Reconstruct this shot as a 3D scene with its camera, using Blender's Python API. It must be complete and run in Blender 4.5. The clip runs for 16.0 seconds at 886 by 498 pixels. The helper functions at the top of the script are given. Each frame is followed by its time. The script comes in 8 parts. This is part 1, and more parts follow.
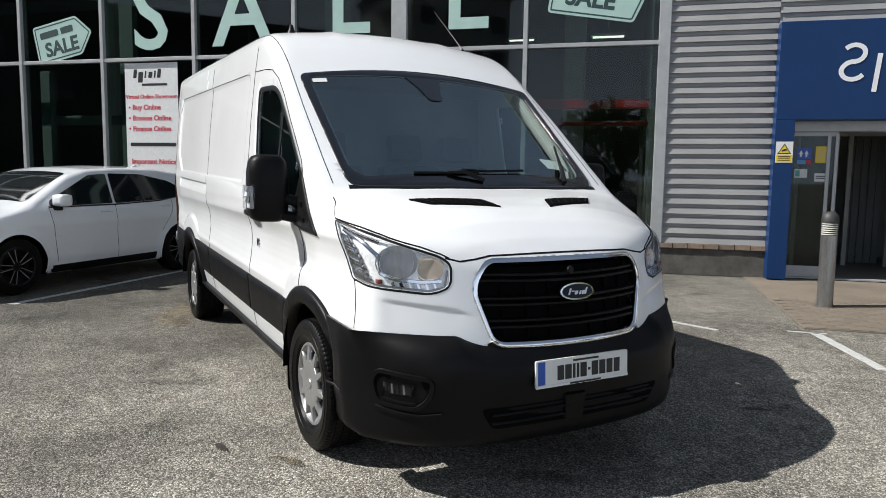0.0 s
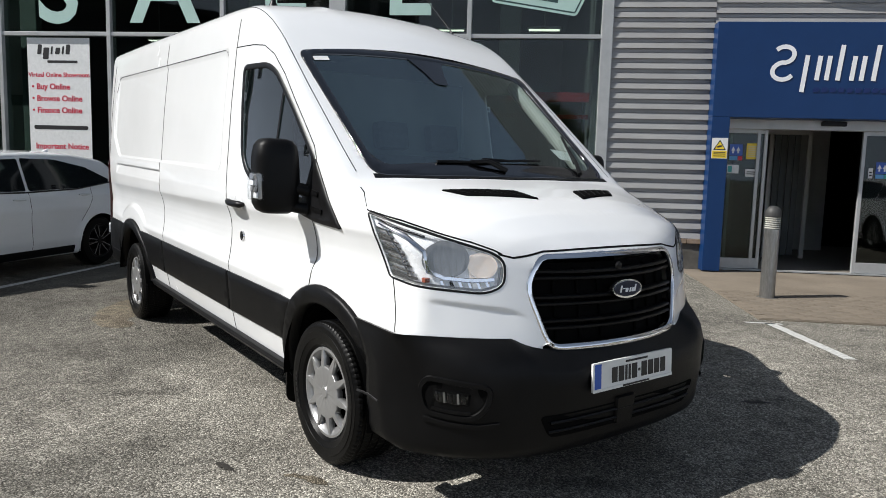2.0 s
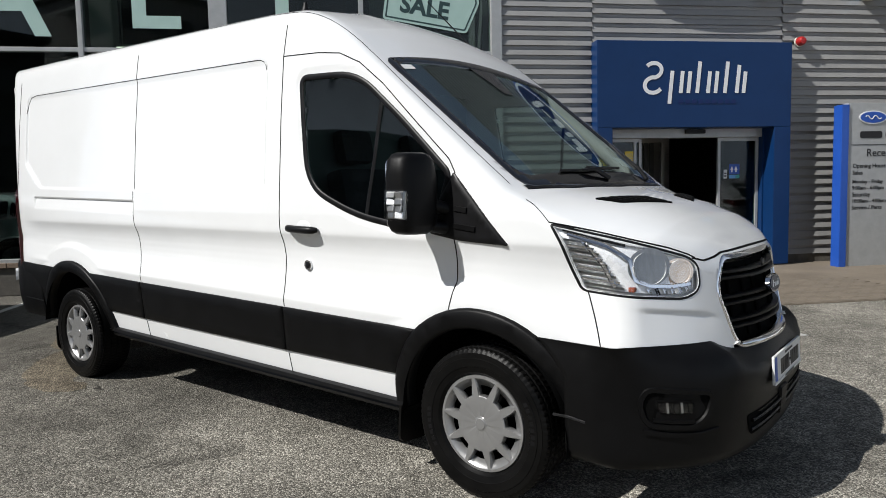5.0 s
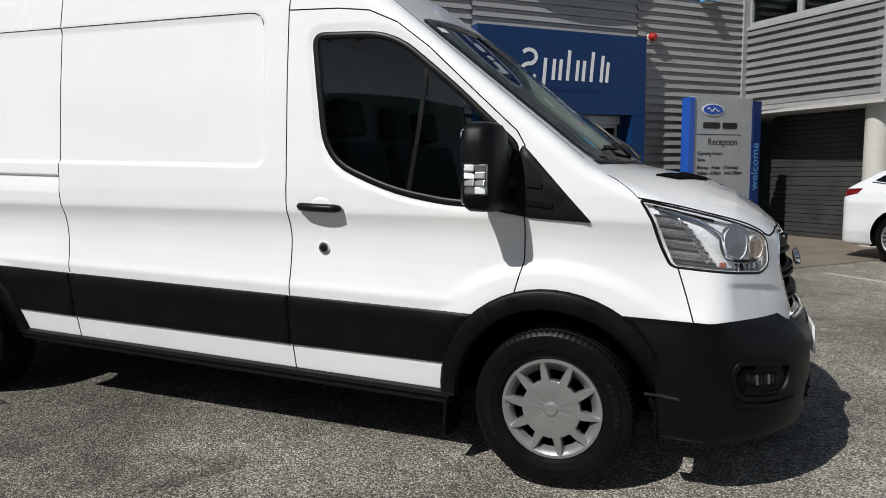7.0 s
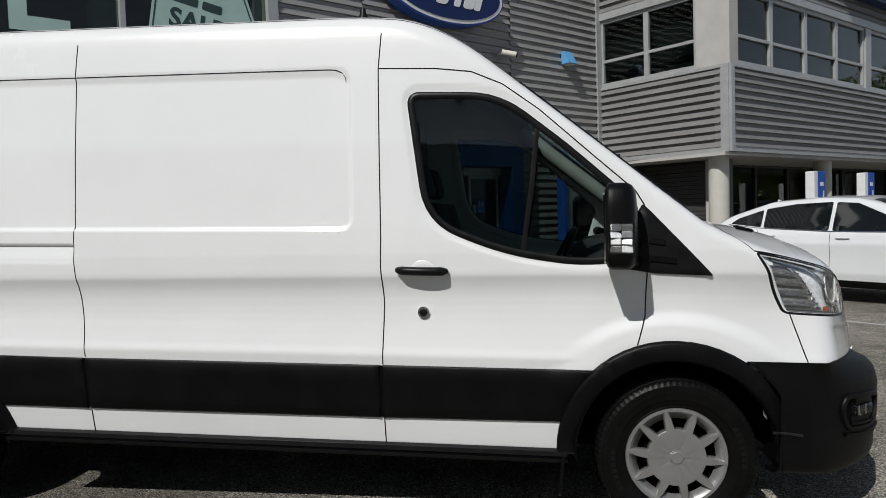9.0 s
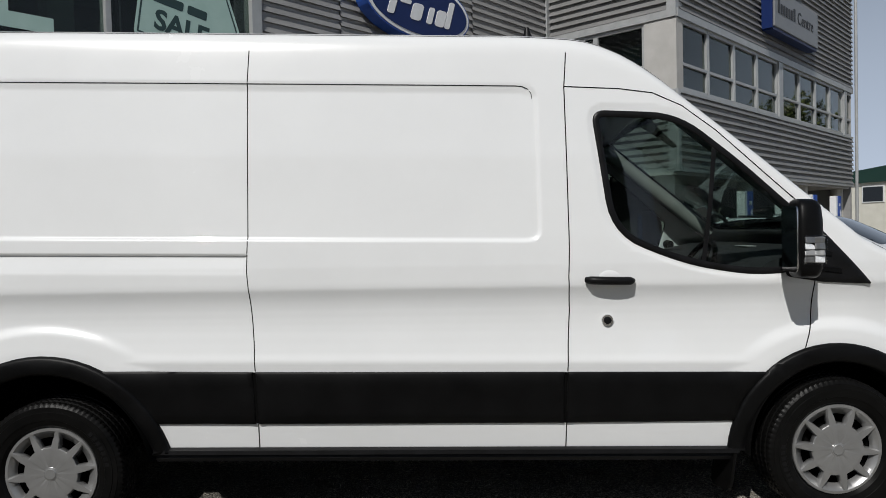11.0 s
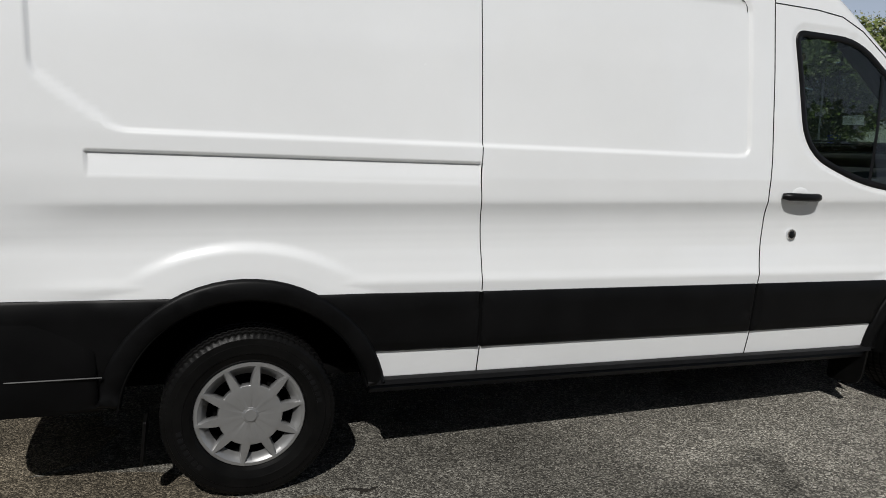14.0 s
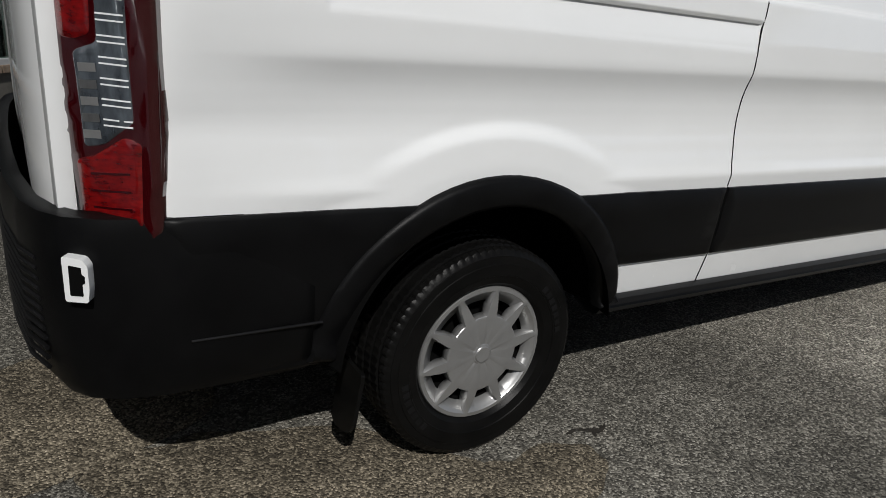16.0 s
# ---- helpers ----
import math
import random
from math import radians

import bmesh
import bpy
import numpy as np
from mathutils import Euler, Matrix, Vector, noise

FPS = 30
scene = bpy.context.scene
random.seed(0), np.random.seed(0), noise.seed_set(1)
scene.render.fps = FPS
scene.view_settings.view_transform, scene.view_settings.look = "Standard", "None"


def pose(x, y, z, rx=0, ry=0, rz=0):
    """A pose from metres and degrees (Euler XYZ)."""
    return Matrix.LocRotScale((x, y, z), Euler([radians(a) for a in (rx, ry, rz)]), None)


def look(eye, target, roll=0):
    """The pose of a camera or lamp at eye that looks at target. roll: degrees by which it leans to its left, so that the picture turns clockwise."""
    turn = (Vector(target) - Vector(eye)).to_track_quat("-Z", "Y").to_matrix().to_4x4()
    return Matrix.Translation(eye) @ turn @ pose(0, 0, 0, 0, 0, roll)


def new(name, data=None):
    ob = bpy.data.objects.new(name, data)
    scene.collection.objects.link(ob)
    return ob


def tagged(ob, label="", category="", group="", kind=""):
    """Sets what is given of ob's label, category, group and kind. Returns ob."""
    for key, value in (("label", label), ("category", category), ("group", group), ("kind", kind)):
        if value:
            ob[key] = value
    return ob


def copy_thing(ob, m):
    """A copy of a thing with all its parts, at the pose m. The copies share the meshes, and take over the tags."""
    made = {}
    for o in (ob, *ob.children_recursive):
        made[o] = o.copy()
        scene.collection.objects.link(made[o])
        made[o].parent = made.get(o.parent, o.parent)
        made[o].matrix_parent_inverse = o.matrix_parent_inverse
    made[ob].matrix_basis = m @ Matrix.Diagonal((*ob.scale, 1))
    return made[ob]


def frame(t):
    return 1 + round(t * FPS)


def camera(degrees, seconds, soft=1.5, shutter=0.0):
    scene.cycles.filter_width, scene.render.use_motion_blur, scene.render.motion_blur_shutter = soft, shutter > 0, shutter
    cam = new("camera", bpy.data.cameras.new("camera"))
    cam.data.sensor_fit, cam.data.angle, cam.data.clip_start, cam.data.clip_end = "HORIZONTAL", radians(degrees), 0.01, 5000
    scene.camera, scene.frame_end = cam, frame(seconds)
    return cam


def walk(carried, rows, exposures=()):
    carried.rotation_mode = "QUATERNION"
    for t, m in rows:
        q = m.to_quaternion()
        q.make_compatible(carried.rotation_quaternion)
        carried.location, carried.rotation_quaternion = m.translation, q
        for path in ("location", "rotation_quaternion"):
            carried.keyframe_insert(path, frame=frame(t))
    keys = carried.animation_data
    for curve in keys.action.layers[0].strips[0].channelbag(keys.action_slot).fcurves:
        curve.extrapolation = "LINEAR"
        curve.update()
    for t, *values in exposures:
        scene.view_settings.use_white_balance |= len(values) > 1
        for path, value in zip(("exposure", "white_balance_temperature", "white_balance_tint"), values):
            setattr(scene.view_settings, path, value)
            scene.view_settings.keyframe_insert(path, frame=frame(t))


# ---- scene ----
cam = camera(64.8, 16.0, soft=0.9)
PATH = [
    (0, (3.519, -2.083, 1.449), (1.773, -1.129, 1.242), 0.8),
    (0.5, (3.453, -2.147, 1.441), (1.72, -1.168, 1.235), 1.5),
    (1, (3.292, -2.207, 1.434), (1.634, -1.112, 1.208), 0.4),
    (1.5, (3.081, -2.348, 1.438), (1.471, -1.18, 1.229), 0.8),
    (2, (2.96, -2.472, 1.423), (1.367, -1.285, 1.199), 1.6),
    (2.5, (2.828, -2.681, 1.434), (1.282, -1.427, 1.234), 0.4),
    (3, (2.649, -2.822, 1.428), (1.131, -1.536, 1.228), -0.1),
    (3.5, (2.4, -2.956, 1.427), (0.927, -1.612, 1.269), -0.5),
    (4, (2.199, -3.113, 1.424), (0.782, -1.709, 1.278), 1.2),
    (4.5, (2.002, -3.335, 1.417), (0.705, -1.821, 1.26), -0.1),
    (4.7, (1.892, -3.391, 1.398), (0.629, -1.848, 1.237), -0.6),
    (6.8, (0.857, -3.766, 1.359), (0.052, -1.949, 1.136), -1.2),
    (7, (0.696, -3.797, 1.358), (-0.061, -1.959, 1.137), -0.6),
    (7.5, (0.381, -3.844, 1.406), (-0.313, -1.978, 1.21), -1.7),
    (8, (0.073, -3.987, 1.408), (-0.529, -2.085, 1.272), -0.3),
    (8.5, (-0.206, -4.068, 1.427), (-0.662, -2.125, 1.296), -0.4),
    (9, (-0.569, -4.087, 1.439), (-0.834, -2.107, 1.345), -1.9),
    (9.5, (-0.924, -4.162, 1.444), (-1.078, -2.169, 1.375), -0.3),
    (9.7, (-1.059, -4.178, 1.466), (-1.187, -2.183, 1.407), -1.4),
    (11.8, (-2.482, -4.284, 1.460), (-2.126, -2.317, 1.393), -0.6),
    (12, (-2.616, -4.257, 1.454), (-2.105, -2.324, 1.387), -1.9),
    (12.5, (-2.899, -4.175, 1.490), (-2.274, -2.280, 1.346), -1.4),
    (13, (-3.300, -4.126, 1.472), (-2.646, -2.246, 1.272), -0.2),
    (13.5, (-3.620, -3.944, 1.453), (-2.958, -2.070, 1.233), -0.1),
    (14, (-3.86, -3.737, 1.445), (-3.241, -1.859, 1.142), 0.7),
    (14.5, (-4.164, -3.46, 1.439), (-3.506, -1.599, 1.113), 1.2),
    (15, (-4.375, -3.161, 1.399), (-3.743, -1.318, 0.949), 2.7),
    (15.5, (-4.61, -2.812, 1.397), (-3.896, -1.025, 0.852), 2.0),
    (16, (-4.903, -2.468, 1.348), (-3.881, -0.884, 0.68), 4.6),
]
EXPOSURES = [(0, 0.40), (1.5, 0.35), (3.5, 0.26), (4.7, 0.10), (7, -0.22), (8, -0.26), (8.6, -0.44), (9, -0.52), (12, -0.56), (14, -0.58), (15, -0.60), (16, -0.60)]
walk(cam, [(t, look(eye, target, roll)) for t, eye, target, roll in PATH], EXPOSURES)

# ---- world, sun ----
SUN_K = (0.40, 0.92)          # shadow shift on the ground per metre of height
world = bpy.data.worlds.new("world")
scene.world = world
world.use_nodes = True
wn, wl = world.node_tree.nodes, world.node_tree.links
wn.clear()
sky = wn.new("ShaderNodeTexSky")
sky.sky_type, sky.sun_disc = 'NISHITA', False
sky.sun_elevation = math.atan2(1.0, math.hypot(*SUN_K))
sky.sun_rotation = math.atan2(-SUN_K[0], -SUN_K[1])
sky.air_density, sky.dust_density, sky.ozone_density = 1.2, 2.5, 1.5
bg, wout = wn.new("ShaderNodeBackground"), wn.new("ShaderNodeOutputWorld")
bg.inputs["Strength"].default_value = 0.031
# thin high cloud veil
tc, cn, cm = wn.new("ShaderNodeTexCoord"), wn.new("ShaderNodeTexNoise"), wn.new("ShaderNodeMapRange")
cmap = wn.new("ShaderNodeMapping")
cmap.inputs["Scale"].default_value = (1.0, 1.0, 3.0)
cn.inputs["Scale"].default_value, cn.inputs["Detail"].default_value, cn.inputs["Roughness"].default_value = 1.6, 7, 0.6
cm.inputs["From Min"].default_value, cm.inputs["From Max"].default_value = 0.36, 0.72
cm.inputs["To Min"].default_value, cm.inputs["To Max"].default_value = 0.40, 0.8
mixc = wn.new("ShaderNodeMix")
mixc.data_type = 'RGBA'
mixc.inputs[7].default_value = (5.6, 7.0, 9.6, 1)
wl.new(tc.outputs["Generated"], cmap.inputs["Vector"])
wl.new(cmap.outputs["Vector"], cn.inputs["Vector"])
wl.new(cn.outputs["Fac"], cm.inputs["Value"])
wl.new(cm.outputs["Result"], mixc.inputs[0])
wl.new(sky.outputs["Color"], mixc.inputs[6])
# summer haze, brighter towards the horizon all round
sepz, hz, mixh = wn.new("ShaderNodeSeparateXYZ"), wn.new("ShaderNodeMapRange"), wn.new("ShaderNodeMix")
hz.inputs["From Min"].default_value, hz.inputs["From Max"].default_value = 0.06, 0.52
hz.inputs["To Min"].default_value, hz.inputs["To Max"].default_value = 0.92, 0.0
mixh.data_type = 'RGBA'
mixh.inputs[7].default_value = (23.0, 26.8, 33.0, 1)
wl.new(tc.outputs["Generated"], sepz.inputs[0])
wl.new(sepz.outputs["Z"], hz.inputs["Value"])
wl.new(hz.outputs["Result"], mixh.inputs[0])
wl.new(mixc.outputs[2], mixh.inputs[6])
wl.new(mixh.outputs[2], bg.inputs["Color"])
wl.new(bg.outputs["Background"], wout.inputs["Surface"])

sun_data = bpy.data.lights.new("sun", 'SUN')
sun_data.energy, sun_data.angle, sun_data.color = 5.0, radians(0.53), (1.0, 0.98, 0.95)
sun = new("sun", sun_data)
sun.matrix_world = look((-SUN_K[0] * 40, -SUN_K[1] * 40, 40), (0, 0, 0))


# ---- materials ----
def sock(node, *names):
    for n in names:
        if n in node.inputs:
            return node.inputs[n]


def material(name, colour, rough=0.5, metal=0.0, coat=0.0, spec=0.5):
    m = bpy.data.materials.new(name)
    m.use_nodes = True
    b = m.node_tree.nodes["Principled BSDF"]
    b.inputs["Base Color"].default_value = (*colour, 1)
    b.inputs["Roughness"].default_value = rough
    b.inputs["Metallic"].default_value = metal
    b.inputs["Coat Weight"].default_value = coat
    b.inputs["Coat Roughness"].default_value = 0.04
    b.inputs["Specular IOR Level"].default_value = spec
    return m


def textured(name, dark, light, scale=8.0, rough=(0.4, 0.6), metal=0.0, bump=0.0, bump_scale=60.0, fine=0.0, coat=0.0,
             stretch=(1, 1, 1), spec=0.5, island=0.0, dist=0.01):
    """Two scales of noise between two colours, with roughness variation and fine relief."""
    m = material(name, light, rough[1], metal, coat, spec)
    nt = m.node_tree
    b = nt.nodes["Principled BSDF"]
    co = nt.nodes.new("ShaderNodeTexCoord")
    mp = nt.nodes.new("ShaderNodeMapping")
    mp.inputs["Scale"].default_value = stretch
    nt.links.new(co.outputs["Object"], mp.inputs["Vector"])
    n1 = nt.nodes.new("ShaderNodeTexNoise")
    n1.inputs["Scale"].default_value, n1.inputs["Detail"].default_value, n1.inputs["Roughness"].default_value = scale, 6, 0.6
    nt.links.new(mp.outputs["Vector"], n1.inputs["Vector"])
    n2 = nt.nodes.new("ShaderNodeTexNoise")
    n2.inputs["Scale"].default_value, n2.inputs["Detail"].default_value = bump_scale, 3
    nt.links.new(mp.outputs["Vector"], n2.inputs["Vector"])
    ad = nt.nodes.new("ShaderNodeMath")
    ad.operation = 'MULTIPLY_ADD'
    ad.inputs[1].default_value = fine
    nt.links.new(n2.outputs["Fac"], ad.inputs[0])
    nt.links.new(n1.outputs["Fac"], ad.inputs[2])
    mr = nt.nodes.new("ShaderNodeMapRange")
    mr.inputs["From Min"].default_value, mr.inputs["From Max"].default_value = 0.3 + fine * 0.35, 0.7 + fine * 0.65
    nt.links.new(ad.outputs[0], mr.inputs["Value"])
    mx = nt.nodes.new("ShaderNodeMix")
    mx.data_type = 'RGBA'
    mx.inputs[6].default_value, mx.inputs[7].default_value = (*dark, 1), (*light, 1)
    nt.links.new(mr.outputs["Result"], mx.inputs[0])
    colour = mx.outputs[2]
    if island:
        inf = nt.nodes.new("ShaderNodeObjectInfo")
        hs = nt.nodes.new("ShaderNodeHueSaturation")
        r2 = nt.nodes.new("ShaderNodeMapRange")
        r2.inputs["To Min"].default_value, r2.inputs["To Max"].default_value = 1 - island, 1 + island
        nt.links.new(inf.outputs["Random"], r2.inputs["Value"])
        nt.links.new(r2.outputs["Result"], hs.inputs["Value"])
        nt.links.new(colour, hs.inputs["Color"])
        colour = hs.outputs["Color"]
    nt.links.new(colour, b.inputs["Base Color"])
    rr = nt.nodes.new("ShaderNodeMapRange")
    rr.inputs["To Min"].default_value, rr.inputs["To Max"].default_value = rough
    nt.links.new(n1.outputs["Fac"], rr.inputs["Value"])
    nt.links.new(rr.outputs["Result"], b.inputs["Roughness"])
    if bump:
        bp = nt.nodes.new("ShaderNodeBump")
        bp.inputs["Strength"].default_value, bp.inputs["Distance"].default_value = bump, dist
        nt.links.new(n2.outputs["Fac"], bp.inputs["Height"])
        nt.links.new(bp.outputs["Normal"], b.inputs["Normal"])
    return m


def glass(name, tint, gloss_min=0.0, rough=0.0, ior=1.5, sheen=(1.0, 1.0, 1.0)):
    """A thin pane: tinted see-through, with more gloss at grazing angles."""
    m = bpy.data.materials.new(name)
    m.use_nodes = True
    nt = m.node_tree
    nt.nodes.clear()
    out, mix = nt.nodes.new("ShaderNodeOutputMaterial"), nt.nodes.new("ShaderNodeMixShader")
    tr, gl, fr = nt.nodes.new("ShaderNodeBsdfTransparent"), nt.nodes.new("ShaderNodeBsdfGlossy"), nt.nodes.new("ShaderNodeLayerWeight")
    tr.inputs["Color"].default_value = (*tint, 1)
    gl.inputs["Roughness"].default_value = rough
    gl.inputs["Color"].default_value = (*sheen, 1)
    fr.inputs["Blend"].default_value = 0.5
    f0 = ((ior - 1) / (ior + 1)) ** 2
    pw, sc = nt.nodes.new("ShaderNodeMath"), nt.nodes.new("ShaderNodeMath")
    pw.operation, pw.inputs[1].default_value = 'POWER', 5.0
    sc.operation, sc.inputs[1].default_value, sc.inputs[2].default_value = 'MULTIPLY_ADD', 1 - f0, f0
    ma = nt.nodes.new("ShaderNodeMath")
    ma.operation, ma.inputs[1].default_value = 'MAXIMUM', gloss_min
    nt.links.new(fr.outputs["Facing"], pw.inputs[0])
    nt.links.new(pw.outputs[0], sc.inputs[0])
    nt.links.new(sc.outputs[0], ma.inputs[0])
    nt.links.new(ma.outputs[0], mix.inputs["Fac"])
    nt.links.new(tr.outputs[0], mix.inputs[1])
    nt.links.new(gl.outputs[0], mix.inputs[2])
    nt.links.new(mix.outputs[0], out.inputs["Surface"])
    return m


def glow(name, colour, strength):
    m = bpy.data.materials.new(name)
    m.use_nodes = True
    b = m.node_tree.nodes["Principled BSDF"]
    b.inputs["Base Color"].default_value = (*colour, 1)
    b.inputs["Emission Color"].default_value = (*colour, 1)
    b.inputs["Emission Strength"].default_value = strength
    return m


def asphalt_material():
    m = material("asphalt", (0.1, 0.1, 0.1), 0.9, spec=0.15)
    nt = m.node_tree
    b = nt.nodes["Principled BSDF"]
    N, K = nt.nodes.new, nt.links.new
    co = N("ShaderNodeTexCoord")
    vo = N("ShaderNodeTexVoronoi")
    vo.inputs["Scale"].default_value = 135.0
    K(co.outputs["Object"], vo.inputs["Vector"])
    sp = N("ShaderNodeSeparateColor")
    K(vo.outputs["Color"], sp.inputs["Color"])
    ramp = N("ShaderNodeValToRGB")
    els = ramp.color_ramp.elements
    els[0].position, els[0].color = 0.0, (0.034, 0.032, 0.029, 1)
    els[1].position, els[1].color = 1.0, (0.50, 0.475, 0.425, 1)
    for pos, c in ((0.30, (0.064, 0.060, 0.051, 1)), (0.62, (0.150, 0.141, 0.120, 1)), (0.85, (0.30, 0.284, 0.243, 1))):
        e = els.new(pos)
        e.color = c
    v2 = N("ShaderNodeTexVoronoi")
    v2.inputs["Scale"].default_value = 420.0
    K(co.outputs["Object"], v2.inputs["Vector"])
    s2 = N("ShaderNodeSeparateColor")
    K(v2.outputs["Color"], s2.inputs["Color"])
    mf = N("ShaderNodeMix")
    mf.inputs[0].default_value = 0.27
    K(sp.outputs[0], mf.inputs[2])
    K(s2.outputs[1], mf.inputs[3])
    K(mf.outputs[0], ramp.inputs["Fac"])
    big = N("ShaderNodeTexNoise")
    big.inputs["Scale"].default_value, big.inputs["Detail"].default_value, big.inputs["Roughness"].default_value = 0.55, 8, 0.62
    K(co.outputs["Object"], big.inputs["Vector"])
    r1 = N("ShaderNodeMapRange")
    r1.inputs["From Min"].default_value, r1.inputs["From Max"].default_value = 0.35, 0.65
    r1.inputs["To Min"].default_value, r1.inputs["To Max"].default_value = 0.66, 1.30
    K(big.outputs["Fac"], r1.inputs["Value"])
    # oil and tyre stains, dark and of uneven outline
    st = N("ShaderNodeTexNoise")
    st.inputs["Scale"].default_value, st.inputs["Detail"].default_value, st.inputs["Distortion"].default_value = 1.7, 5, 0.6
    K(co.outputs["Object"], st.inputs["Vector"])
    r2 = N("ShaderNodeMapRange")
    r2.inputs["From Min"].default_value, r2.inputs["From Max"].default_value = 0.61, 0.72
    r2.inputs["To Min"].default_value, r2.inputs["To Max"].default_value = 1.0, 0.55
    K(st.outputs["Fac"], r2.inputs["Value"])
    mu = N("ShaderNodeMath")
    mu.operation = 'MULTIPLY'
    K(r1.outputs["Result"], mu.inputs[0])
    K(r2.outputs["Result"], mu.inputs[1])
    # paler towards one end of the yard, darker towards the other
    xyz, drift, x_tone = N("ShaderNodeSeparateXYZ"), N("ShaderNodeMath"), N("ShaderNodeMapRange")
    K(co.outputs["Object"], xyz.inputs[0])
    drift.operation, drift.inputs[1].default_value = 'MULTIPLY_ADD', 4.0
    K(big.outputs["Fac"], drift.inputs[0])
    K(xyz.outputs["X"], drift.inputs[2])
    x_tone.inputs["From Min"].default_value, x_tone.inputs["From Max"].default_value = -2.6, 3.6
    x_tone.inputs["To Min"].default_value, x_tone.inputs["To Max"].default_value = 0.80, 1.70
    K(drift.outputs[0], x_tone.inputs["Value"])
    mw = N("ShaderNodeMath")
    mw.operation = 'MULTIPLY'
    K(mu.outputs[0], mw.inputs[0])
    K(x_tone.outputs["Result"], mw.inputs[1])
    mid, r3, mm = N("ShaderNodeTexNoise"), N("ShaderNodeMapRange"), N("ShaderNodeMath")
    mid.inputs["Scale"].default_value, mid.inputs["Detail"].default_value, mid.inputs["Roughness"].default_value = 7.0, 6, 0.68
    K(co.outputs["Object"], mid.inputs["Vector"])
    r3.inputs["From Min"].default_value, r3.inputs["From Max"].default_value = 0.3, 0.7
    r3.inputs["To Min"].default_value, r3.inputs["To Max"].default_value = 0.74, 1.24
    K(mid.outputs["Fac"], r3.inputs["Value"])
    mm.operation = 'MULTIPLY'
    K(mw.outputs[0], mm.inputs[0])
    K(r3.outputs["Result"], mm.inputs[1])
    # a paler patch beside the van, ragged at its edge
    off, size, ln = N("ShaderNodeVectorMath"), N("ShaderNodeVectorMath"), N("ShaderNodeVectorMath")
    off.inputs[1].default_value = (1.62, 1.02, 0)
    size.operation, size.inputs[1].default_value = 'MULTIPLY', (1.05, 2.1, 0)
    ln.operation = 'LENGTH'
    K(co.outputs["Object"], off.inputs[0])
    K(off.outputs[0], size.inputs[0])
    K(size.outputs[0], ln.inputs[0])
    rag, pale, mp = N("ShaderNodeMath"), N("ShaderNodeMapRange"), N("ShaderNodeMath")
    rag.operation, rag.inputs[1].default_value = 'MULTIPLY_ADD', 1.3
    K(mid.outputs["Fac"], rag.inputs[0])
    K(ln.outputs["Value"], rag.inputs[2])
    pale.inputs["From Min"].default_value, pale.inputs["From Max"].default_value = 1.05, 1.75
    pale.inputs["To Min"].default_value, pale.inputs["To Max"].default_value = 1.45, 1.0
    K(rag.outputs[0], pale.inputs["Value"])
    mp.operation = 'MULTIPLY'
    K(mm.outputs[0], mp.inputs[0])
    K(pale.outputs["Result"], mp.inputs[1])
    mu = mp
    hs = N("ShaderNodeHueSaturation")
    K(ramp.outputs["Color"], hs.inputs["Color"])
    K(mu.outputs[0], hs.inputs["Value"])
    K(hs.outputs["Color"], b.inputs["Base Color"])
    bp = N("ShaderNodeBump")
    bp.inputs["Strength"].default_value, bp.inputs["Distance"].default_value = 0.9, 0.006
    inv = N("ShaderNodeMath")
    inv.operation, inv.inputs[0].default_value = 'SUBTRACT', 1.0
    K(vo.outputs["Distance"], inv.inputs[1])
    K(inv.outputs[0], bp.inputs["Height"])
    K(bp.outputs["Normal"], b.inputs["Normal"])
    return m


M_ASPHALT = asphalt_material()
M_PAINT = textured("white_van_paint", (0.79, 0.80, 0.80), (0.83, 0.84, 0.84), 1.5, (0.22, 0.30), coat=0.8, bump=0.012, bump_scale=240, dist=0.002)
M_CLAD = textured("black_textured_plastic", (0.0022, 0.0022, 0.0024), (0.0045, 0.0045, 0.0048), 5, (0.36, 0.50), bump=0.25, bump_scale=900, dist=0.001, spec=0.15)
M_BLACK = textured("satin_black_plastic", (0.005, 0.005, 0.005), (0.009, 0.009, 0.010), 14, (0.3, 0.45), bump=0.1, bump_scale=700, dist=0.001, spec=0.18)
M_DARK = material("dark_cavity", (0.004, 0.004, 0.004), 0.9, spec=0.03)
M_GAP = material("panel_gap", (0.006, 0.006, 0.0065), 0.9, spec=0.1)
M_RUBBER = textured("tyre_rubber", (0.003, 0.003, 0.003), (0.0062, 0.006, 0.0058), 9, (0.30, 0.44), bump=0.2, bump_scale=300, dist=0.002, spec=0.10)
M_SILVER = textured("silver_wheel_trim", (0.28, 0.28, 0.278), (0.34, 0.34, 0.337), 6, (0.32, 0.42), metal=0.6, bump=0.02, bump_scale=500, dist=0.001)
M_CHROME = textured("chrome", (0.72, 0.72, 0.73), (0.80, 0.80, 0.81), 8, (0.05, 0.12), metal=1.0)
M_REFLECT = textured("lamp_reflector", (0.86, 0.87, 0.88), (0.94, 0.95, 0.96), 25, (0.18, 0.36), metal=0.12, coat=0.8)
M_GLASS = glass("vehicle_glass", (0.35, 0.42, 0.395), 0.02)
M_SCREEN = glass("windscreen_glass", (0.66, 0.78, 0.75), 0.25, sheen=(0.84, 0.98, 1.0))
M_PRINT = material("black_printed_glass", (0.004, 0.004, 0.005), 0.06)
M_PRINT.node_tree.nodes["Principled BSDF"].inputs["IOR"].default_value = 1.85
